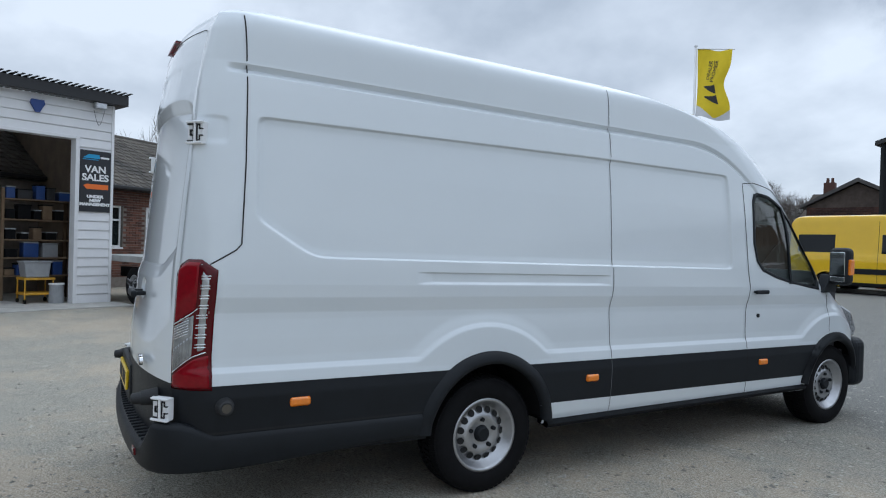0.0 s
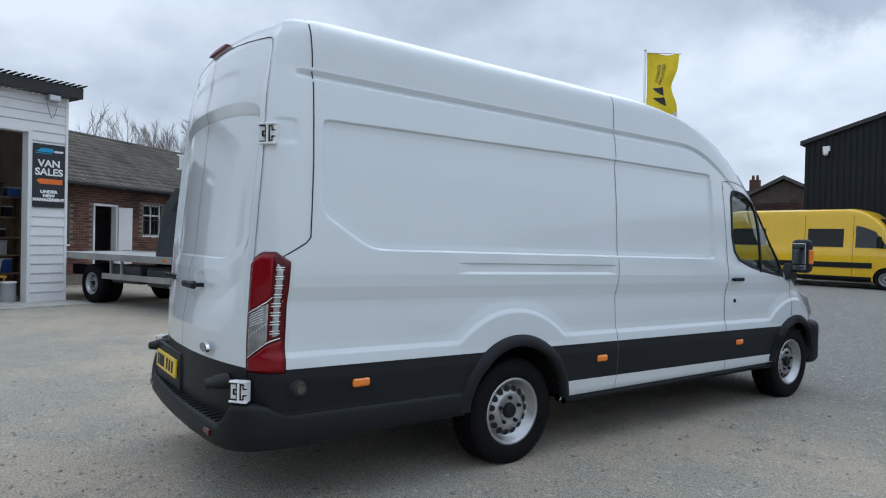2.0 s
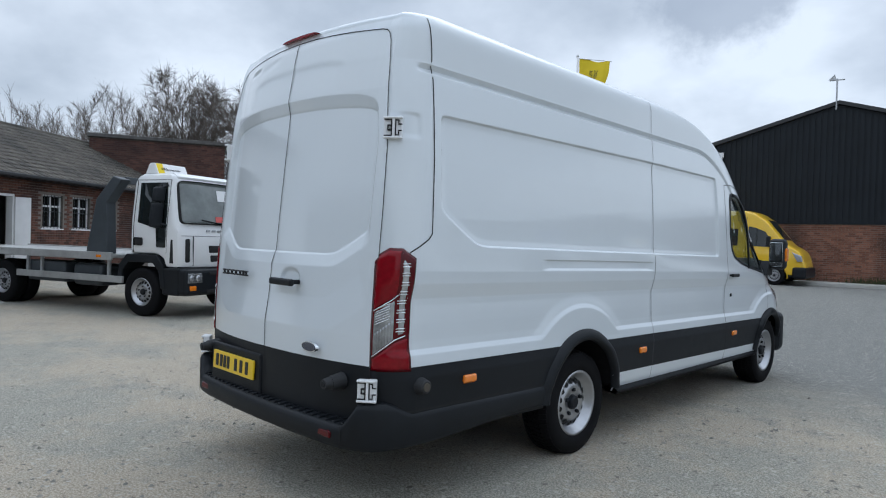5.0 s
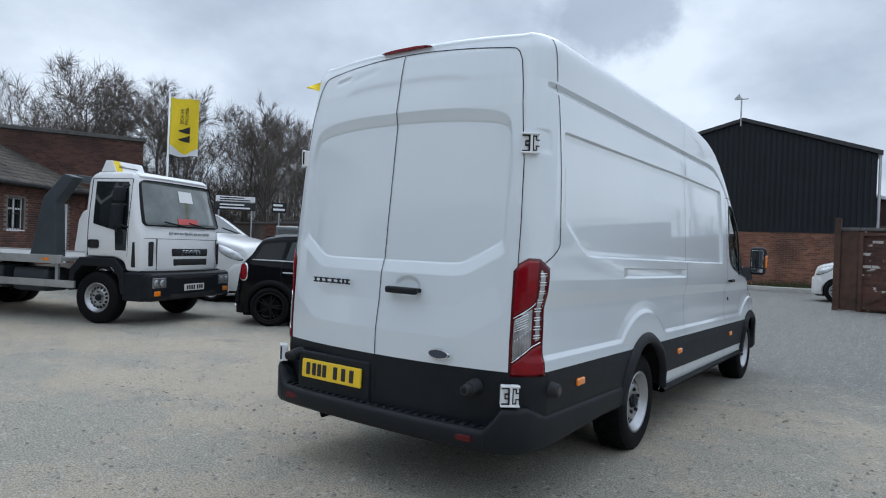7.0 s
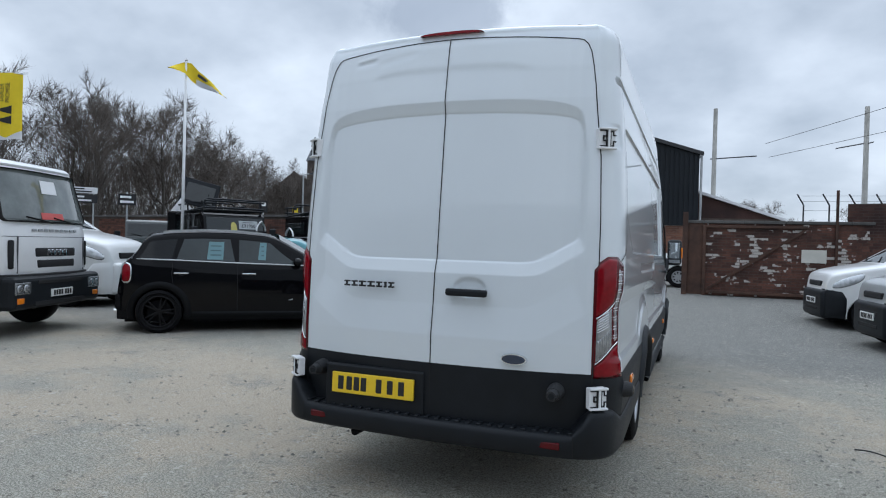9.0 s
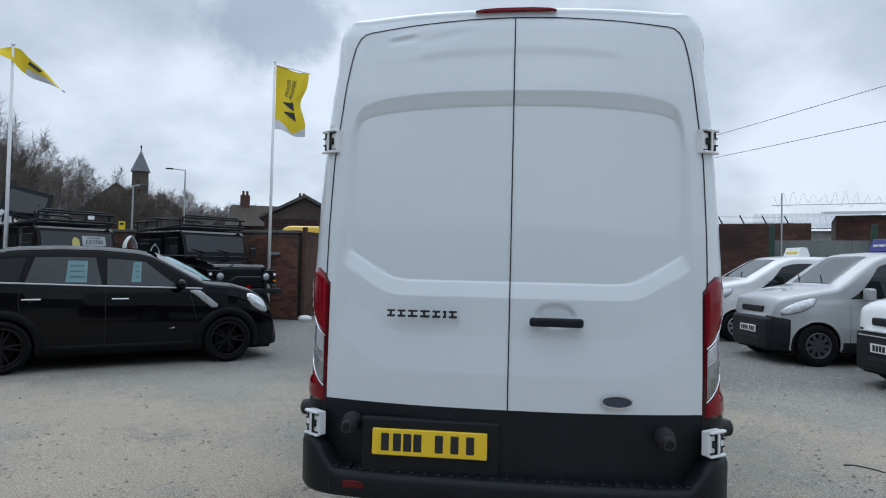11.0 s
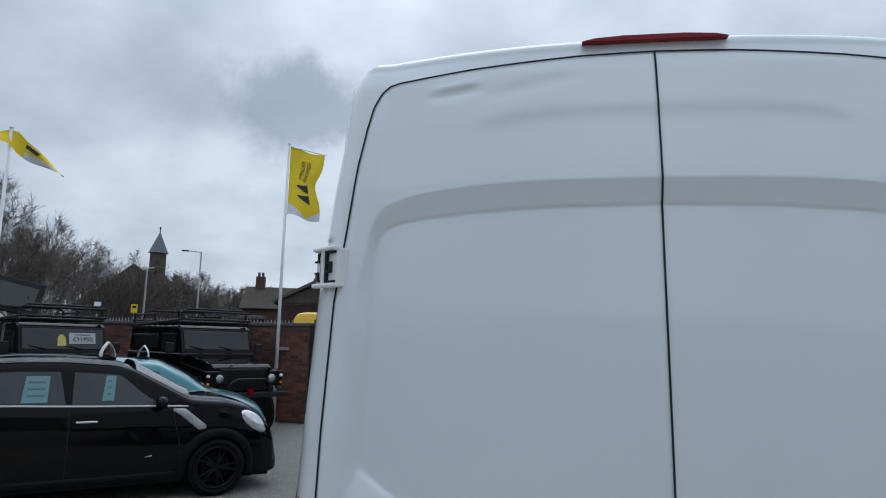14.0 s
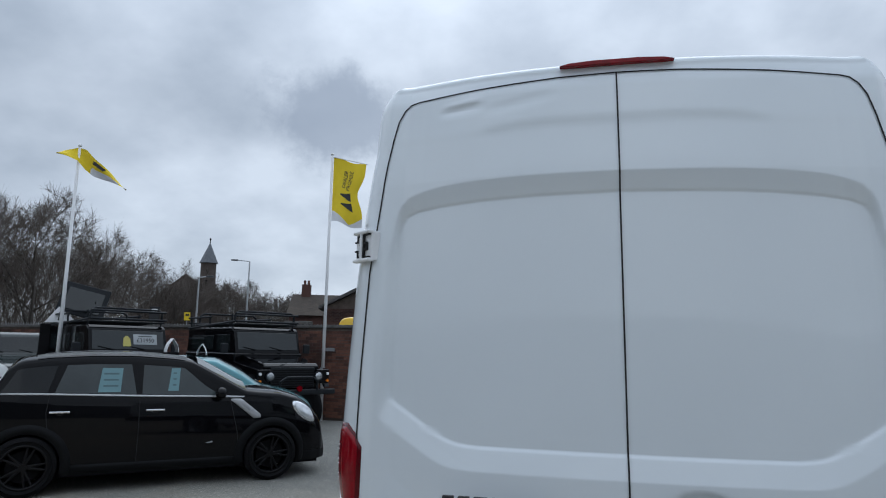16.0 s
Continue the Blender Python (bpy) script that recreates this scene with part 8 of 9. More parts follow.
for s in (1, -1):
    x = LW - 0.02
    part("door_window", mesh_of(prism([(-0.40, 1.62), (0.03, 1.52), (0.05, 1.20), (0.31, 1.20), (0.32, 1.80), (0.21, 2.31), (-0.42, 2.31)], (x - 0.012) * s, (x + 0.006) * s, "x", 0.004)), CARGLASS, cab, "dark door window")
    part("window_bar", mesh_of(box((x - 0.01) * s, (x + 0.012) * s, 0.055, 0.08, 1.50, 2.30)), GAP, cab)
    part("panel_gap", mesh_of(*[box((x - 0.01) * s, (x + 0.004) * s, a, a + 0.012, 1.1, 2.36) for a in (-0.50, 0.37)], box((x - 0.01) * s, (x + 0.004) * s, -0.49, 0.37, 2.352, 2.362)), GAP, cab)
    part("door_handle", mesh_of(box((x - 0.01) * s, (x + 0.012) * s, -0.47, -0.27, 1.22, 1.36, 0.03)), GAP, cab, "black recessed handle")
    part("air_vent", mesh_of(prism([(0.52, 0.94), (0.60, 0.94), (0.575, 1.34), (0.54, 1.34)], (x - 0.012) * s, (x + 0.008) * s, "x")), GAP, cab)
    part("corner_vent", mesh_of(box(s * 0.86, s * 0.93, 0.675, 0.715, 0.96, 1.36, 0.02)), GAP, cab)
    arm = part("mirror_arm", mesh_of(rod((x * s, 0.26, 2.26), ((x + 0.13) * s, 0.16, 2.20), 0.018)), PLASTIC, cab)
    part("mirror_arm", mesh_of(rod((x * s, 0.36, 1.58), ((x + 0.13) * s, 0.16, 1.62), 0.018)), PLASTIC, cab)
    part("mirror_head", mesh_of(box((x + 0.02) * s, (x + 0.24) * s, 0.10, 0.22, 1.97, 2.22, 0.04, 3), box((x + 0.02) * s, (x + 0.24) * s, 0.10, 0.22, 1.54, 1.95, 0.04, 3)), PLASTIC, arm, "large black mirror head")
    part("wheel_arch", mesh_of(prism([(-0.84, 0.52), (-0.80, 0.88), (-0.62, 1.07), (0.08, 1.07), (0.24, 0.90), (0.30, 0.50), (0.20, 0.50), (0.14, 0.80), (0.0, 0.93), (-0.56, 0.93), (-0.70, 0.80), (-0.75, 0.52)], 0.70 * s, (LW + 0.015) * s, "x", 0.015)), PLASTIC, lorry)
    part("step_panel", mesh_of(box(0.80 * s, LW * s, 0.22, 0.60, 0.40, 0.86, 0.03)), PLASTIC, lorry, "black cab step")
    for y, dual in ((FWX, 0), (RWX, 1)):
        wheel(lorry, ((LW - 0.13) * s, y, 0.42), 0.42, 0.225, 0.235, s, STEEL, "steel", tread=False)
        if dual:
            wheel(lorry, ((LW - 0.40) * s, y, 0.42), 0.42, 0.225, 0.235, s, DARKRIM, "steel", tread=False)
bmp = part("bumper", mesh_of(box(-LW + 0.01, LW - 0.01, 0.40, 0.76, 0.40, 0.86, 0.07, 3)), PLASTIC, lorry, "black front bumper")
part("bumper_intake", mesh_of(box(-0.60, 0.60, 0.752, 0.766, 0.43, 0.50, 0.01), box(-0.55, 0.55, 0.752, 0.766, 0.74, 0.80, 0.01)), GAP, bmp)
for s in (1, -1):
    part("lamp_recess", mesh_of(box(s * 0.70, s * 1.02, 0.742, 0.764, 0.61, 0.79, 0.02)), LENSGREY, bmp, "clear rectangular lamp unit")
for s in (1, -1):
    for x in (0.80, 0.94):
        part("headlamp", mesh_of(ball((s * x, 0.745, 0.70), 0.065, (1, 0.5, 1), 16)), CLEAR, lorry, "round headlamp", soft=True)
    part("indicator", mesh_of(box(s * 0.84, s * 0.98, 0.74, 0.772, 0.49, 0.57, 0.01)), AMBER, lorry)
bars_plate(lorry, pose(0, 0.772, 0.60, 0, 0, 180))
part("grille", mesh_of(box(-0.48, 0.48, 0.66, 0.692, 1.12, 1.25, 0.02), box(-0.45, 0.45, 0.67, 0.698, 0.96, 1.08, 0.02)), GAP, cab, "black slotted grille")
part("maker_bar", mesh_of(*[box(-0.24 + 0.10 * i, -0.16 + 0.10 * i, 0.685, 0.70, 1.14, 1.23, 0.006) for i in range(5)]), CHROME, cab, "plain chrome badge bars")
part("name_bar", mesh_of(*[box(-0.55 + 0.125 * i, -0.47 + 0.125 * i, 0.655, 0.672, 1.485, 1.52) for i in range(9)]), GALV, cab)
# the cab narrows towards its roof and its front bows
for ob in (cab, *cab.children_recursive):
    bm = bmesh.new()
    bm.from_mesh(ob.data)
    for axis, cuts in (((1, 0, 0), (-0.98, -0.9, -0.78, -0.6, -0.35, 0, 0.35, 0.6, 0.78, 0.9, 0.98)), ((0, 0, 1), (1.5, 1.7, 1.9, 2.1, 2.3))):
        for c in cuts:
            bmesh.ops.bisect_plane(bm, geom=[*bm.verts, *bm.edges, *bm.faces], plane_co=Vector(axis) * c, plane_no=axis)
    for q in bm.verts:
        front = ss(0.15, 0.55, q.co.y)
        q.co.y -= front * 0.17 * min(abs(q.co.x) / 1.05, 1.0) ** 3.2
        q.co.x *= 1 - 0.085 * ss(1.45, 2.55, q.co.z) - 0.012 * front
    bm.to_mesh(ob.data)
    bm.free()
    smooth(ob.data)
    ob.data.set_sharp_from_angle(angle=radians(28))
part("chassis", mesh_of(box(-0.42, -0.30, -6.1, 0.4, 0.52, 0.76), box(0.30, 0.42, -6.1, 0.4, 0.52, 0.76), box(-0.9, 0.9, -0.5, 0.5, 0.55, 0.8)), DARK, lorry)
part("fuel_tank", mesh_of(box(0.50, 1.0, -2.1, -1.35, 0.45, 0.85, 0.08, 3)), SLATE_GREY, lorry)
part("tool_box", mesh_of(box(0.55, 1.0, -3.35, -2.3, 0.48, 0.86, 0.03)), SLATE_GREY, lorry)
part("side_rail", mesh_of(box(LW - 0.02, LW + 0.03, -3.55, -0.70, 0.55, 0.67, 0.01)), DECK, lorry, "alloy side guard rail")
part("side_rail", mesh_of(box(-LW - 0.03, -LW + 0.02, -3.55, -0.70, 0.55, 0.67, 0.01)), DECK, lorry)
for y in (-3.3, -2.9, -1.1):
    part("rail_bracket", mesh_of(box(LW - 0.06, LW - 0.02, y - 0.03, y + 0.03, 0.6, 0.98)), GALV, lorry)
deck = part("flat_deck", mesh_of(box(-1.12, 1.12, -6.6, -0.92, 0.98, 1.04, 0.01), box(1.10, 1.15, -6.6, -0.92, 0.94, 1.08, 0.01), box(-1.15, -1.10, -6.6, -0.92, 0.94, 1.08, 0.01)), DECK, lorry, "flat alloy loading deck")
for i in range(28):
    part("deck_plank", mesh_of(box(-1.08, 1.08, -6.55 + 0.2 * i, -6.36 + 0.2 * i, 1.04, 1.052, 0.003, 1)), DECK, deck)
part("marker_lamp", mesh_of(box(1.148, 1.165, -1.28, -1.16, 0.985, 1.03, 0.006)), AMBER, deck)
for s in (1, -1):
    part("headboard_post", mesh_of(prism([(-1.60, 1.05), (-1.05, 1.05), (-1.10, 1.95), (-0.72, 2.36), (-0.95, 2.42), (-1.36, 2.02)], s * 0.92, s * 1.12, "x", 0.02)), SLATE_GREY, lorry, "dark grey angled headboard post")
part("headboard_bar", mesh_of(box(-0.92, 0.92, -1.0, -0.85, 2.30, 2.42, 0.01)), SLATE_GREY, lorry)
p = lorry.matrix_world @ Vector((0.52, -0.30, 2.48))
ws_ = roof_box((p.x, p.y, p.z), heading(TRUCK_H), WHITEPRINT, "white warranty roof sign on the lorry cab")
ws_.scale = (0.95, 0.9, 0.72)
lettering("sign_words", "Warranty", 0.115, INK, ws_, pose(0.05, 0.138, 0.115, 21, 0, 180), bold=0.002)
part("yellow_end", mesh_of(prism([(-0.172, 0.005), (0.172, 0.005), (0.075, 0.255), (-0.075, 0.255)], 0.20, 0.345, "x")), FLAGY, ws_, "yellow sign end")


# ---- flags on their poles ----
def flag(at, height, turn, w, h, label, droop=0.0, phase=0.0, furl=0.0, sweep_up=0.0, words=True):
    f = thing("flagpole", label, "flag", (*at, 0), turn)
    part("pole", mesh_of(rod((0, 0, 0), (0, 0, height), 0.045, 0.028, 14), ball((0, 0, height + 0.02), 0.04)), POLEWHITE, f, "slim white pole", soft=True)
    part("top_arm", mesh_of(rod((0, 0, height - 0.04), (w * 1.1, 0, height - 0.04 + sweep_up * w), 0.012, n=8)), POLEWHITE, f)
    nx = 22

    def at_cloth(u, v, off=0.0):
        ww = w * (1 - furl * math.exp(-((v - 0.5) / 0.2) ** 2) - furl * 0.35 * v)
        y = 0.09 * math.sin(5 * u + 3.0 * v + phase) * (0.3 + v) + droop * 0.30 * math.sin(2.2 * u + phase) * v
        return (0.04 + ww * u, y - off, height - 0.06 - h * v - droop * u * h * 0.45 * v + sweep_up * ww * u * (1 - 0.6 * v) + 0.03 * math.sin(7 * u + phase))

    def sheet(lo, hi, nv):
        vs = [at_cloth(j / nx, lo(j / nx) + (hi(j / nx) - lo(j / nx)) * i / nv) for i in range(nv + 1) for j in range(nx + 1)]
        return vs, [(a, a + 1, a + nx + 2, a + nx + 1) for i in range(nv) for a in range(i * (nx + 1), i * (nx + 1) + nx)]

    def hem(u):
        return 0.975 - 0.15 * abs(u - 0.56) / 0.56
    cloth = part("flag_cloth", sheet(lambda u: 0, hem, 28), FLAGY, f, "yellow flag cloth", soft=True)
    part("flag_hem", sheet(hem, lambda u: 1, 6), FLAGW, cloth, "pale lower corners of the flag", soft=True)
    if words:
        for sgn in (1, -1):
            m = pose(0.52, 0, 0.30, 0, 0, 0 if sgn > 0 else 180) @ pose(0, 0, 0, 0, -90, 0)
            wd = lettering("flag_words", "DEALER\nPROMISE", 0.165, INK, cloth, m)
            for q in wd.data.vertices:
                q.co = at_cloth(0.5 + (q.co.x - 0.52), 0.30 - (q.co.z - 0.30) * w / h, 0.012 * sgn + q.co.y * 0.5)
            vs, fs = [], []
            for b in (0.77, 0.62):
                q = len(vs)
                for a in range(7):
                    uu = (0.70 - 0.40 * a / 6) if sgn > 0 else (0.30 + 0.40 * a / 6)
                    vs += [at_cloth(uu, b - 0.056 * a / 6, 0.010 * sgn), at_cloth(uu, b - 0.13 + 0.056 * a / 6, 0.010 * sgn)]
                fs += [(q + 2 * a, q + 2 * a + 1, q + 2 * a + 3, q + 2 * a + 2) for a in range(6)]
            part("emblem_shape", (vs, fs), INK, cloth, "dark wedge-shaped emblem")
    return f


flag((-6.12, 12.48), 6.40, 20, 0.80, 1.62, "yellow promotional flag on a white pole by the wall", droop=0.10, furl=0.20, phase=0.4, sweep_up=-0.20)
blown = thing("flagpole", "yellow flag blown out and twisted round its white pole", "flag", (-10.46, 9.2, 0), 43)
part("pole", mesh_of(rod((0, 0, 0), (0, 0, 5.8), 0.045, 0.028, 14), ball((0, 0, 5.82), 0.04)), POLEWHITE, blown, "slim white pole", soft=True)
UPPER = [(-0.44, -0.16), (-0.28, -0.06), (-0.05, 0.03), (0.10, 0.0), (0.28, -0.20), (0.60, -0.44), (0.92, -0.74)]
LOWER = [(-0.44, -0.18), (-0.28, -0.20), (-0.05, -0.26), (0.10, -0.42), (0.28, -0.54), (0.60, -0.64), (0.92, -0.77)]
cells = {0: ([], []), 1: ([], [])}
for i in range(48):
    for j in range(12):
        pale = 1 if (j < 5 - 2 * abs(i - 30) / 14 and 22 < i < 42) else 0
        cv, cf = cells[pale]
        q = len(cv)
        for di, dj in ((0, 0), (1, 0), (1, 1), (0, 1)):
            u = -0.44 + 1.36 * (i + di) / 48
            lo, hi = tab(LOWER, u), tab(UPPER, u)
            k = (j + dj) / 12
            cv.append((u + 0.03, -0.05 + 0.10 * math.sin(6 * u + 2.5 * k) * (0.4 + abs(u)), 5.74 + lo + (hi - lo) * k))
        cf.append((q, q + 1, q + 2, q + 3))
cloth = part("flag_cloth", cells[0], FLAGY, blown, "yellow flag cloth")
part("flag_hem", cells[1], FLAGW, cloth, "pale lower corner of the flag")
part("emblem_shape", mesh_of(prism([(0.28, -0.26), (0.52, -0.42), (0.46, -0.46), (0.26, -0.33)], -0.20, -0.195, "y", 0)), INK, cloth).location.z = 5.74
flag((-17.9, 9.2), 6.2, 58, 0.90, 1.95, "yellow promotional flag hanging straight from its pole", droop=0.0, phase=2.2)


# ---- bare winter trees ----
def tree_mesh(seed, height, spread=0.62, levels=3, limbs=2):
    """Tapered trunk and limbs, and a crown of fine twigs, each a three-sided bar."""
    rnd = random.Random(seed)
    wood, twig = ([], []), ([], [])

    def bar(store, a, b, ra, rb):
        vs, fs = store
        d = (b - a).normalized()
        s = d.orthogonal().normalized()
        t = d.cross(s)
        q = len(vs)
        n = 5 if ra > 0.05 else 3
        for p, r in ((a, ra), (b, rb)):
            for k in range(n):
                an = 2 * math.pi * k / n
                vs.append(tuple(p + (s * math.cos(an) + t * math.sin(an)) * r))
        for k in range(n):
            fs.append((q + k, q + (k + 1) % n, q + n + (k + 1) % n, q + n + k))

    def spike(p, d, length, r):
        vs, fs = twig
        s1 = d.orthogonal().normalized() * r
        s2 = d.cross(s1)
        q = len(vs)
        vs.extend((tuple(p + s1), tuple(p - s1 * 0.5 + s2 * 0.87), tuple(p - s1 * 0.5 - s2 * 0.87), tuple(p + d * length)))
        fs.extend(((q, q + 1, q + 3), (q + 1, q + 2, q + 3), (q + 2, q, q + 3)))

    def grow(p, d, length, r, level):
        steps = (6, 6, 5, 4)[level]
        turn = rnd.uniform(0, 6.28)
        for i in range(steps):
            d = (d + Vector((rnd.gauss(0, 1), rnd.gauss(0, 1), rnd.gauss(0, 0.5))) * 0.085 + Vector((0, 0, 0.05))).normalized()
            e = p + d * length / steps
            r2 = r * (0.86 if level < 2 else 0.82)
            bar(wood if r > 0.020 else twig, p, e, max(r, 0.010), max(r2, 0.008))
            p, r = e, r2
            if level == 0 and i < 1:
                continue
            for _ in range((limbs, 2 if rnd.random() < 0.45 else 1, 1, 3)[level]):
                turn += 2.4 + rnd.uniform(-0.5, 0.5)
                s1 = d.orthogonal().normalized()
                ax = s1 * math.cos(turn) + d.cross(s1) * math.sin(turn)
                lean = spread * rnd.uniform(0.75, 1.3) * (1.25 if level == 0 else 1.0)
                nd = (d * math.cos(lean) + ax * math.sin(lean) + Vector((0, 0, 0.14))).normalized()
                if level == levels:
                    spike(p, nd, rnd.uniform(0.35, 0.85), 0.011)
                    continue
                left = 1 - i / steps
                grow(p.copy(), nd, length * rnd.uniform(0.42, 0.62) * (0.55 + 0.45 * left) * (1.25 if level == 0 else 1.0), r * rnd.uniform(0.50, 0.66), level + 1)
    grow(Vector((0, 0, -0.1)), Vector((0, 0, 1)), height * 0.74, height * 0.016, 0)
    return wood, twig


def tree(seed, height, label, levels=3, limbs=2, spread=0.62):
    t = thing("bare_tree", label, "tree", group="bare winter trees")
    wood, twig = tree_mesh(seed, height, spread, levels, limbs)
    part("trunk", wood, BARK, t, "dark trunk and limbs")
    part("crown", twig, TWIG, t, "leafless crown of fine twigs")
    return t


kinds = [tree(1, 11.0, "tall leafless winter tree with a wide twiggy crown"), tree(2, 10.0, "leafless winter tree with upright limbs", spread=0.48), tree(3, 9.0, "leafless winter tree with a rounded crown", spread=0.75), tree(7, 7.0, "slim young leafless tree", levels=2, limbs=2, spread=0.42)]
rnd = random.Random(17)
tops = [max(v[2] for c in k.children for v in (w.co for w in c.data.vertices)) for k in kinds]
BELT = [(113, 0.06, 64), (119, 0.084, 62), (127.6, 0.108, 54), (132.6, 0.156, 44), (136, 0.188, 38), (138, 0.185, 36), (141.5, 0.217, 35), (145, 0.194, 35), (151, 0.221, 34), (156.7, 0.206, 34), (160.9, 0.179, 34), (168, 0.15, 33)]
spots = []
for row in range(2):
    ang = 113.0 + row * 0.6
    while ang < 168:
        slope = float(np.interp(ang, [q[0] for q in BELT], [q[1] for q in BELT]))
        far = float(np.interp(ang, [q[0] for q in BELT], [q[2] for q in BELT])) + row * 4.5 + rnd.uniform(-1.5, 1.5)
        h = (slope * far + 1.5) * rnd.uniform(0.98, 1.2)
        x, y = 1.0 + far * math.cos(radians(ang)), -2.5 + far * math.sin(radians(ang))
        spots.append((x, y, rnd.choice((0, 1, 2)), h))
        ang += math.degrees(h * 0.42 / far) * rnd.uniform(0.85, 1.2)
for x, y, h in ((-29.5, 5.0, 7.6), (-31, 2.5, 7.9), (-30, 0.0, 6.6), (-33, 7.5, 8.0), (-33, -1.5, 6.0), (-13.0, 52, 7.0), (-11.0, 50, 5.0), (-15.5, 60, 8.0), (-18, 61, 7.0)):
    spots.append((x, y, 3, h))
for x, y, h in ((15, 62, 6.0), (10, 66, 5.0), (19, 58, 5.0), (6, 64, 5.5), (4.8, 46, 5.3), (2.8, 58, 6.5)):
    spots.append((x, y, 2, h))
first = set()
for x, y, k, h in spots:
    t = kinds[k] if k not in first else copy_thing(kinds[k], Matrix())
    sc = h / tops[k]
    t.matrix_world = pose(x, y, 0, 0, 0, rnd.uniform(0, 360)) @ Matrix.Diagonal((sc, sc, sc, 1))
    first.add(k)

# far hedge and scrub, one thicket of twigs
vs, fs = [], []
for i in range(15000):
    u = rnd.random()
    x = -58 + 34 * u + rnd.gauss(0, 2.5)
    y = 26 + 52 * u + rnd.gauss(0, 4)
    h = rnd.uniform(1.2, 3.9)
    a = rnd.uniform(0, 6.28)
    ln = rnd.uniform(0.6, 1.8)
    q = len(vs)
    b = Vector((x, y, h * rnd.random()))
    e = b + Vector((math.cos(a) * 0.5, math.sin(a) * 0.5, 1)).normalized() * ln
    s = Vector((-math.sin(a), math.cos(a), 0)) * 0.025
    vs += [tuple(b - s), tuple(b + s), tuple(e)]
    fs.append((q, q + 1, q + 2))
for i in range(5000):
    x, y = rnd.uniform(4, 34), rnd.uniform(50, 60)
    b = Vector((x, y, rnd.uniform(0, 3.0)))
    a = rnd.uniform(0, 6.28)
    e = b + Vector((math.cos(a) * 0.6, math.sin(a) * 0.6, 1)).normalized() * rnd.uniform(0.5, 1.6)
    s = Vector((-math.sin(a), math.cos(a), 0)) * 0.03
    q = len(vs)
    vs += [tuple(b - s), tuple(b + s), tuple(e)]
    fs.append((q, q + 1, q + 2))
for i in range(60000):
    ang = rnd.uniform(112, 168)
    far = float(np.interp(ang, [q[0] for q in BELT], [q[2] for q in BELT])) + rnd.uniform(1, 9)
    tall = float(np.interp(ang, [112, 130, 142], [0.85, 0.80, 0.45])) * (float(np.interp(ang, [q[0] for q in BELT], [q[1] for q in BELT])) * far + 1.5)
    b = Vector((1.0 + far * math.cos(radians(ang)), -2.5 + far * math.sin(radians(ang)), tall * rnd.random() ** 1.3))
    a = rnd.uniform(0, 6.28)
    e = b + Vector((math.cos(a) * 0.55, math.sin(a) * 0.55, 1)).normalized() * rnd.uniform(0.6, 2.0)
    s = Vector((-math.sin(a), math.cos(a), 0)) * 0.016
    q = len(vs)
    vs += [tuple(b - s), tuple(b + s), tuple(e)]
    fs.append((q, q + 1, q + 2))
tagged(part("thicket", (vs, fs), TWIG), "far leafless scrub and hedges", "scrub", kind="stuff")
bank = bmesh.new()
for k in range(26):
    u = k / 25
    x, y = -60 + 40 * u, 34 + 50 * u
    ball((x + rnd.uniform(-1, 1), y + rnd.uniform(-1, 1), 0), 3.2, (1.5, 1.2, rnd.uniform(0.6, 0.95)), 10)(bank)
for k in range(16):
    ball((4 + 2.2 * k, 62 + rnd.uniform(-1, 1), 0), 2.2, (1.4, 1.0, rnd.uniform(0.6, 1.1)), 10)(bank)
tagged(part("scrub_bank", bank, mat("dull_scrub", (0.040, 0.036, 0.028), 1.0, vary=0.6, scale=2.5, bump=1.0, bump_scale=6), soft=True), "dull brown scrub bank in the distance", "scrub", kind="stuff")

# ---- the church, houses, lamps and lines in the distance ----
CHURCHSTONE = mat("sooty_church_stone", (0.075, 0.060, 0.052), 0.95, vary=0.3, scale=1.5)
church = thing("church", "sooty brick church with a pointed round turret", "church", (-39.9, 60.5, 0.4), 25)
part("turret", mesh_of(rod((0, 0, 0), (0, 0, 10.1), 0.85, 0.80, 20)), CHURCHSTONE, church, soft=False)
part("turret_roof", mesh_of(rod((0, 0, 10.1), (0, 0, 12.35), 0.98, 0.03, 20)), mat("grey_slate", (0.13, 0.14, 0.155), 0.8, vary=0.3, scale=3), church, "grey conical slate roof")
part("finial", mesh_of(rod((0, 0, 12.3), (0, 0, 12.9), 0.05), ball((0, 0, 12.75), 0.10)), DARK, church)
part("nave", mesh_of(prism([(-7.5, 0), (1.0, 0), (1.0, 6.2), (-2.4, 9.0), (-7.5, 4.6)], 0.8, 14, "y")), CHURCHSTONE, church)
for i in range(3):
    part("turret_window", mesh_of(box(-0.12, 0.12, -0.90, -0.80, 6.5 + i * 1.1, 7.1 + i * 1.1)), DARK, church)

red = thing("gabled_outbuilding", "dark red brick outbuilding with a low gable", "building", (-11.1, 29.35, 0.25), 18)
part("brick_wall", mesh_of(prism([(-2.0, 0), (2.0, 0), (2.0, 3.45), (0, 4.45), (-2.0, 3.45)], 0, 6, "y")), MORTAR_DARK, red)
brickwork(red, -1.98, 1.98, 1.9, 3.42, BRICK_DARK, y=0.0, seed=61)
part("roof", mesh_of(prism([(-2.25, 3.36), (0, 4.50), (2.25, 3.36), (2.25, 3.50), (0, 4.68), (-2.25, 3.50)], -0.2, 6.2, "y")), COPING, red, "dark low-pitched roof")
house = thing("brick_house", "brick house with brown tiled roof and chimneys", "house", (-19.05, 45.2, 0), 18)
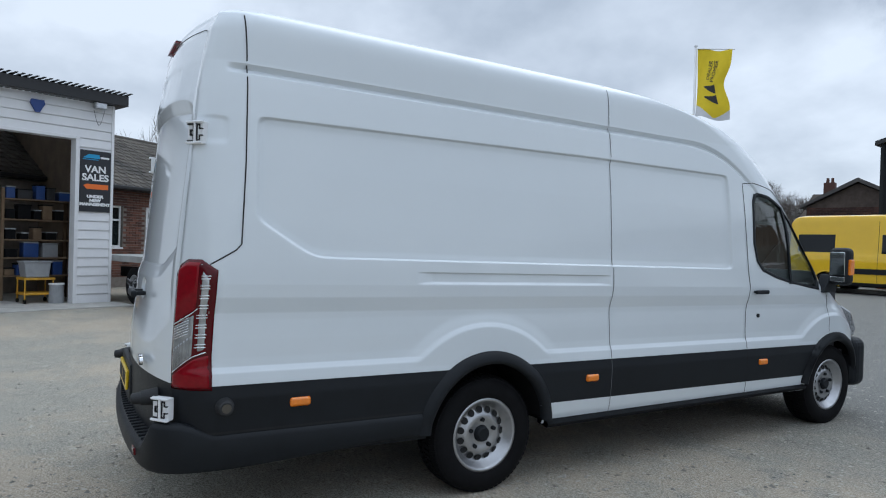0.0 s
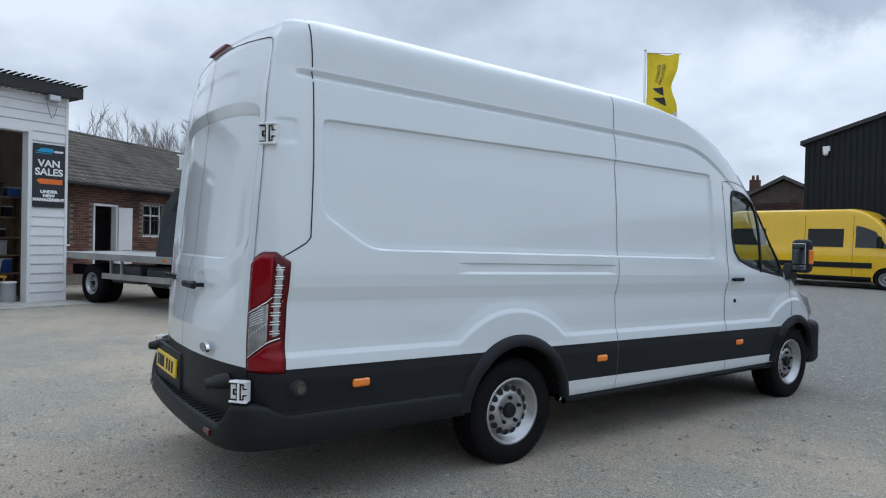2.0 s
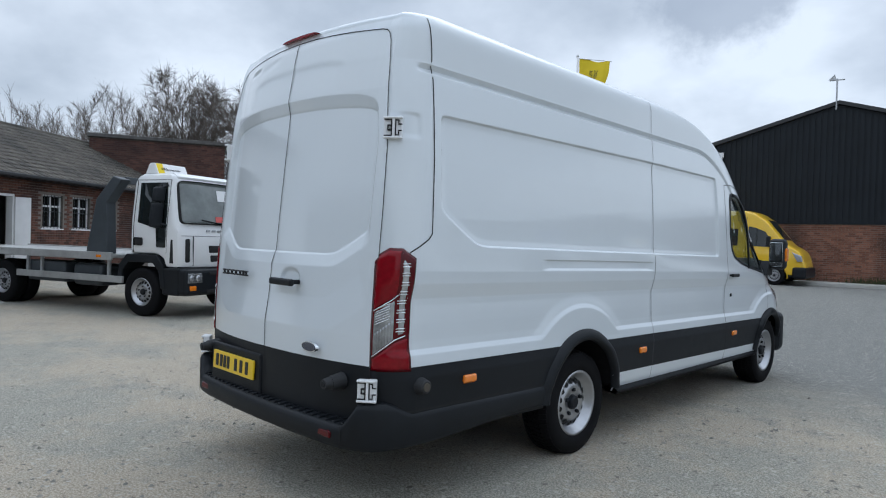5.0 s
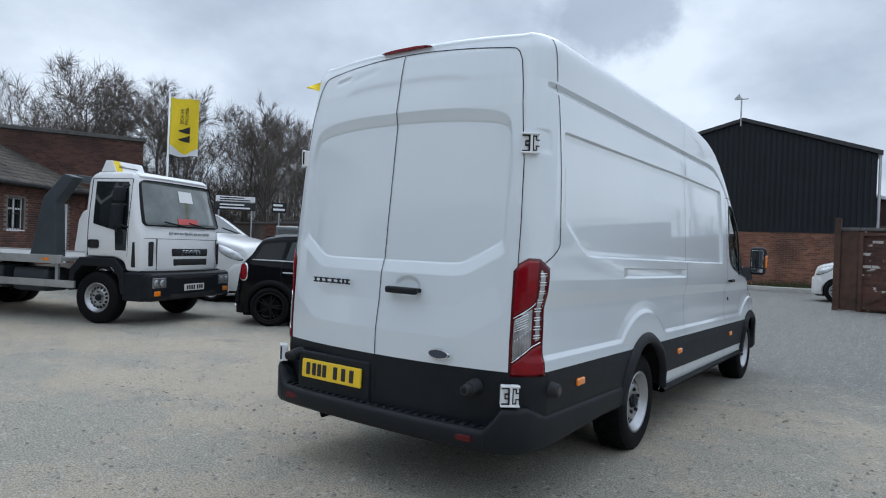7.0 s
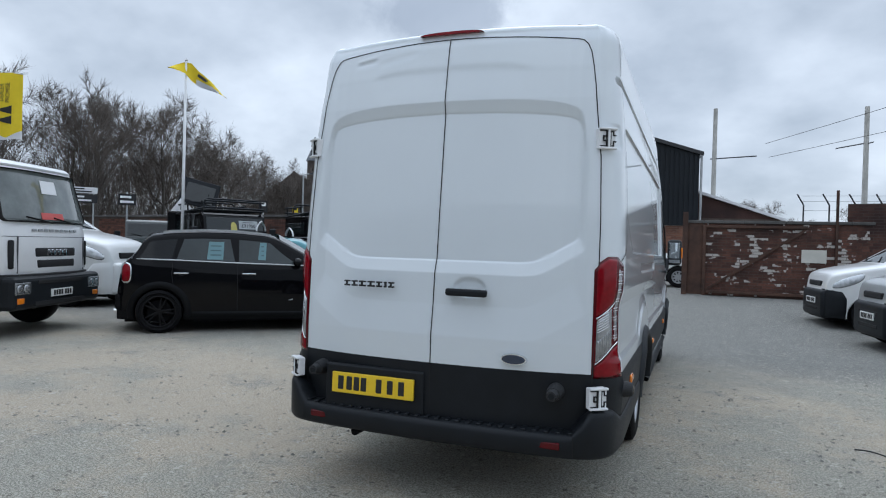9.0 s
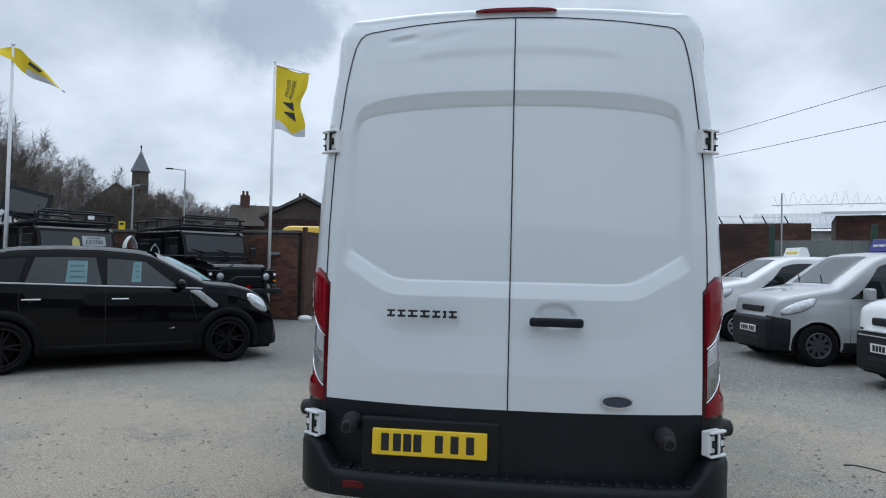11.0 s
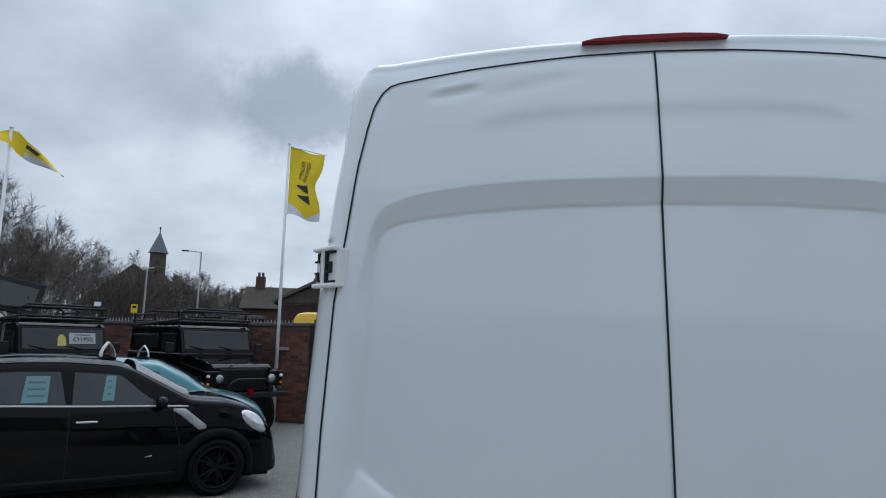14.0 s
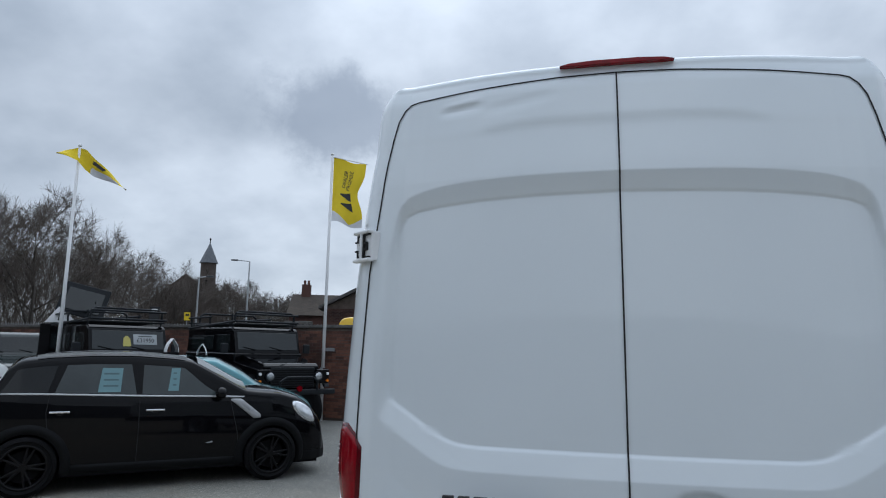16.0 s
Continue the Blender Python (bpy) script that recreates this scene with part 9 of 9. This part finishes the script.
part("brick_wall", mesh_of(box(-3.4, 3.6, 0, 6, 0, 4.2)), BRICK_DARK, house)
part("roof", mesh_of(prism([(-0.4, 4.1), (3.0, 5.95), (6.4, 4.1)], -3.6, 3.8, "x")), mat("brown_weathered_tile", (0.052, 0.040, 0.030), 0.9, vary=0.3, scale=2, bump=0.3, bump_scale=5), house, "brown tiled roof")
for x in (-2.5, 2.0):
    ch = part("chimney", mesh_of(box(x - 0.35, x + 0.35, 2.6, 3.3, 5.2, 6.75, 0.02)), BRICK_DARK, house, "brick chimney stack")
    for dx in (-0.15, 0.15):
        part("chimney_pot", mesh_of(rod((x + dx, 2.95, 6.75), (x + dx, 2.95, 7.1), 0.11, 0.09, 12)), BRICK_DARK, ch)
pier = thing("gate_pier", "brick gate pier with white notice", "pier", (-13.6, 27.2, 0), 10)
part("pier_body", mesh_of(box(-0.5, 0.5, -0.3, 0.3, 0, 2.75, 0.02)), BRICK_DARK, pier)
part("pier_cap", mesh_of(box(-0.6, 0.6, -0.4, 0.4, 2.75, 2.92, 0.03)), COPING, pier)
part("notice", mesh_of(box(-0.3, 0.3, -0.34, -0.31, 1.9, 2.5)), WHITEPRINT, pier)
annex = thing("side_building", "red brick gabled building beside the black unit", "building", (2.3, 27.6, 0), 6)
part("brick_wall", mesh_of(box(-1.2, 2.4, 0, 10, 0, 2.9)), MORTAR_DARK, annex)
brickwork(annex, -1.2, 2.4, 1.4, 2.88, BRICK_DARK, y=0.0, seed=71)
part("roof", mesh_of(prism([(-1.3, 4.12), (2.6, 2.80), (2.6, 2.92), (-1.3, 4.24)], -0.2, 10, "y")), BOARD, annex, "pale sheet roof edge")
part("gable", mesh_of(prism([(-1.2, 2.9), (2.3, 2.9), (-1.2, 4.08)], 0, 0.3, "y")), BRICK_DARK, annex)


def street_lamp(at, h, turn, arm=0.9):
    s = thing("street_lamp", "slim grey street lamp", "lamp", (*at, 0), turn)
    part("pole", mesh_of(rod((0, 0, 0), (0, 0, h), 0.085, 0.05, 12)), GALV, s)
    part("arm", mesh_of(rod((0, 0, h), (-arm, 0, h + 0.08), 0.035)), GALV, s)
    part("lantern", mesh_of(box(-arm - 0.45, -arm + 0.05, -0.11, 0.11, h + 0.03, h + 0.13, 0.03)), SLATE_GREY, s)
    return s


street_lamp((-24.3, 41.3), 7.9, 15)
street_lamp((-24.6, 35.5), 6.05, 195, 0.5)
street_lamp((-34.4, 14.6), 9.1, 235, 0.3)
street_lamp((-11.5, 45.0), 6.0, 30)
tele2 = thing("telegraph_pole", "grey concrete line pole beyond the brick annex", "pole", (2.08, 32.0, 0))
part("pole", mesh_of(rod((0, 0, 0), (0, 0, 8.63), 0.13, 0.10, 14)), CONCRETE, tele2)
part("bracket", mesh_of(rod((-0.2, 0, 6.1), (1.9, -0.4, 6.15), 0.03)), GUTTER, tele2)
tele = thing("telegraph_pole", "grey concrete line pole with two wires", "pole", (9.24, 35.05, 0))
part("pole", mesh_of(rod((0, 0, 0), (0, 0, 9.0), 0.15, 0.11, 14)), CONCRETE, tele)
part("bracket", mesh_of(rod((-1.3, 0.3, 6.95), (0, 0, 7.15), 0.03), rod((0, 0, 7.1), (0.25, -0.3, 7.15), 0.03)), GUTTER, tele)
for (a, b) in (((4.9, 38.1, 7.72), (23.6, 12.0, 10.6)), ((5.1, 38.2, 6.95), (23.6, 12.3, 8.6))):
    a, b = Vector(a) - Vector((9.24, 35.05, 0)), Vector(b) - Vector((9.24, 35.05, 0))
    pts = [(a.lerp(b, i / 24) - Vector((0, 0, 0.5 * math.sin(math.pi * i / 24) * 0.3)), (0, 1, 0), (0, 0, 1)) for i in range(25)]
    part("overhead_wire", sweep(pts, 0.022, 0.022), GUTTER, tele)

# palisade fence behind the yard wall
pal = tagged(new("palisade_fence"), "grey steel palisade fence behind the wall", "fence", kind="structure")
pal.matrix_world = frame_of((-38, 24.5), (0.94, -0.05))
vs, fs = [], []
for i in range(190):
    x = 0.15 * i
    q = len(vs)
    vs += [(x, 0, 0.2), (x + 0.07, 0, 0.2), (x + 0.07, 0, 2.45), (x + 0.035, 0, 2.62), (x, 0, 2.45), (x, 0.02, 0.2), (x + 0.07, 0.02, 0.2), (x + 0.07, 0.02, 2.45), (x + 0.035, 0.02, 2.62), (x, 0.02, 2.45)]
    fs += [(q, q + 1, q + 2, q + 3, q + 4), (q + 9, q + 8, q + 7, q + 6, q + 5)] + [(q + k, q + 5 + k, q + 5 + (k + 1) % 5, q + (k + 1) % 5) for k in range(5)]
tagged(part("pales", (vs, fs), GALV, pal), kind="stuff")
part("rail", mesh_of(box(0, 28.5, 0.02, 0.06, 0.5, 0.56), box(0, 28.5, 0.02, 0.06, 2.1, 2.16)), GALV, pal)
for at, h, colr in (((-27.2, 38.4), 3.95, FLAGY), ((-17.6, 21.8), 3.25, INK)):
    sp = thing("road_sign", "small square sign on a post behind wall", "sign", (*at, 0), 35)
    part("post", mesh_of(rod((0, 0, 0), (0, 0, h), 0.03)), GALV, sp)
    part("plate", mesh_of(box(-0.20, 0.20, -0.045, -0.03, h - 0.56, h, 0.01)), colr, sp)
    part("symbol_bar", mesh_of(box(-0.12, 0.12, -0.052, -0.045, h - 0.26, h - 0.10)), INK if colr is FLAGY else WHITEPRINT, sp)

for at, size, panels in (((-15.6, 10.3), (0.62, 0.50), ((0.30, 0.48, BOARD), (0.02, 0.27, INK))), ((-14.6, 11.3), (0.24, 0.34), ((0.0, 0.34, INK),))):
    sb = thing("sign_board", "board with unreadable lines standing behind the cars", "sign", (*at, 0), 53)
    part("post", mesh_of(*[rod((x, 0.02, 0), (x, 0.02, 2.75), 0.025) for x in ((-size[0] + 0.1, size[0] - 0.1) if size[0] > 0.3 else (0,))]), GALV, sb)
    for lo, hi, colr in panels:
        pl = part("sign_panel", mesh_of(box(-size[0], size[0], -0.035, -0.01, 2.36 + lo, 2.36 + hi, 0.006)), colr, sb)
        for k in range(2):
            part("text_bar", mesh_of(box(-size[0] * 0.8, size[0] * (0.75 - 0.3 * k), -0.042, -0.035, 2.36 + lo + (hi - lo) * (0.2 + 0.42 * k), 2.36 + lo + (hi - lo) * (0.40 + 0.42 * k))), INK if colr is BOARD else WHITEPRINT, pl)

# loose stones and bits on the yard
stones = random.Random(23)
vs, fs = [], []
for i in range(15000):
    if i < 9000:
        x, y = 1.5 + stones.gauss(0, 3.2), -0.5 + stones.gauss(0, 3.0)
    else:
        x, y = stones.uniform(-14, 9), stones.uniform(-6, 20)
    if abs(x) < 0.9 and 0.2 < y < 6.3:
        continue
    r = stones.choice((0.003, 0.004, 0.006, 0.008, 0.012)) * stones.uniform(0.7, 1.6)
    q = len(vs)
    for k in range(5):
        a = 2 * math.pi * k / 5 + stones.random()
        vs.append((x + r * math.cos(a) * stones.uniform(0.8, 1.5), y + r * math.sin(a), lie(x, y)))
    vs.append((x + r * 0.2, y, lie(x, y) + r * stones.uniform(0.5, 1.0)))
    fs += [(q + k, q + (k + 1) % 5, q + 5) for k in range(5)]
tagged(part("loose_stones", (vs, fs), island_material("loose_grit", (0.20, 0.186, 0.158), (0.42, 0.395, 0.35))), "loose grit scattered over the yard", "grit", kind="stuff")
wire = thing("bent_wire", "short bent piece of black wire lying on ground", "wire", (2.55, 2.35, 0.006))
part("wire", sweep([((0.0 + 0.03 * i, 0.05 * math.sin(i * 0.5) - 0.015 * i, 0), (0, 1, 0), (0, 0, 1)) for i in range(11)], 0.008, 0.008), INK, wire)
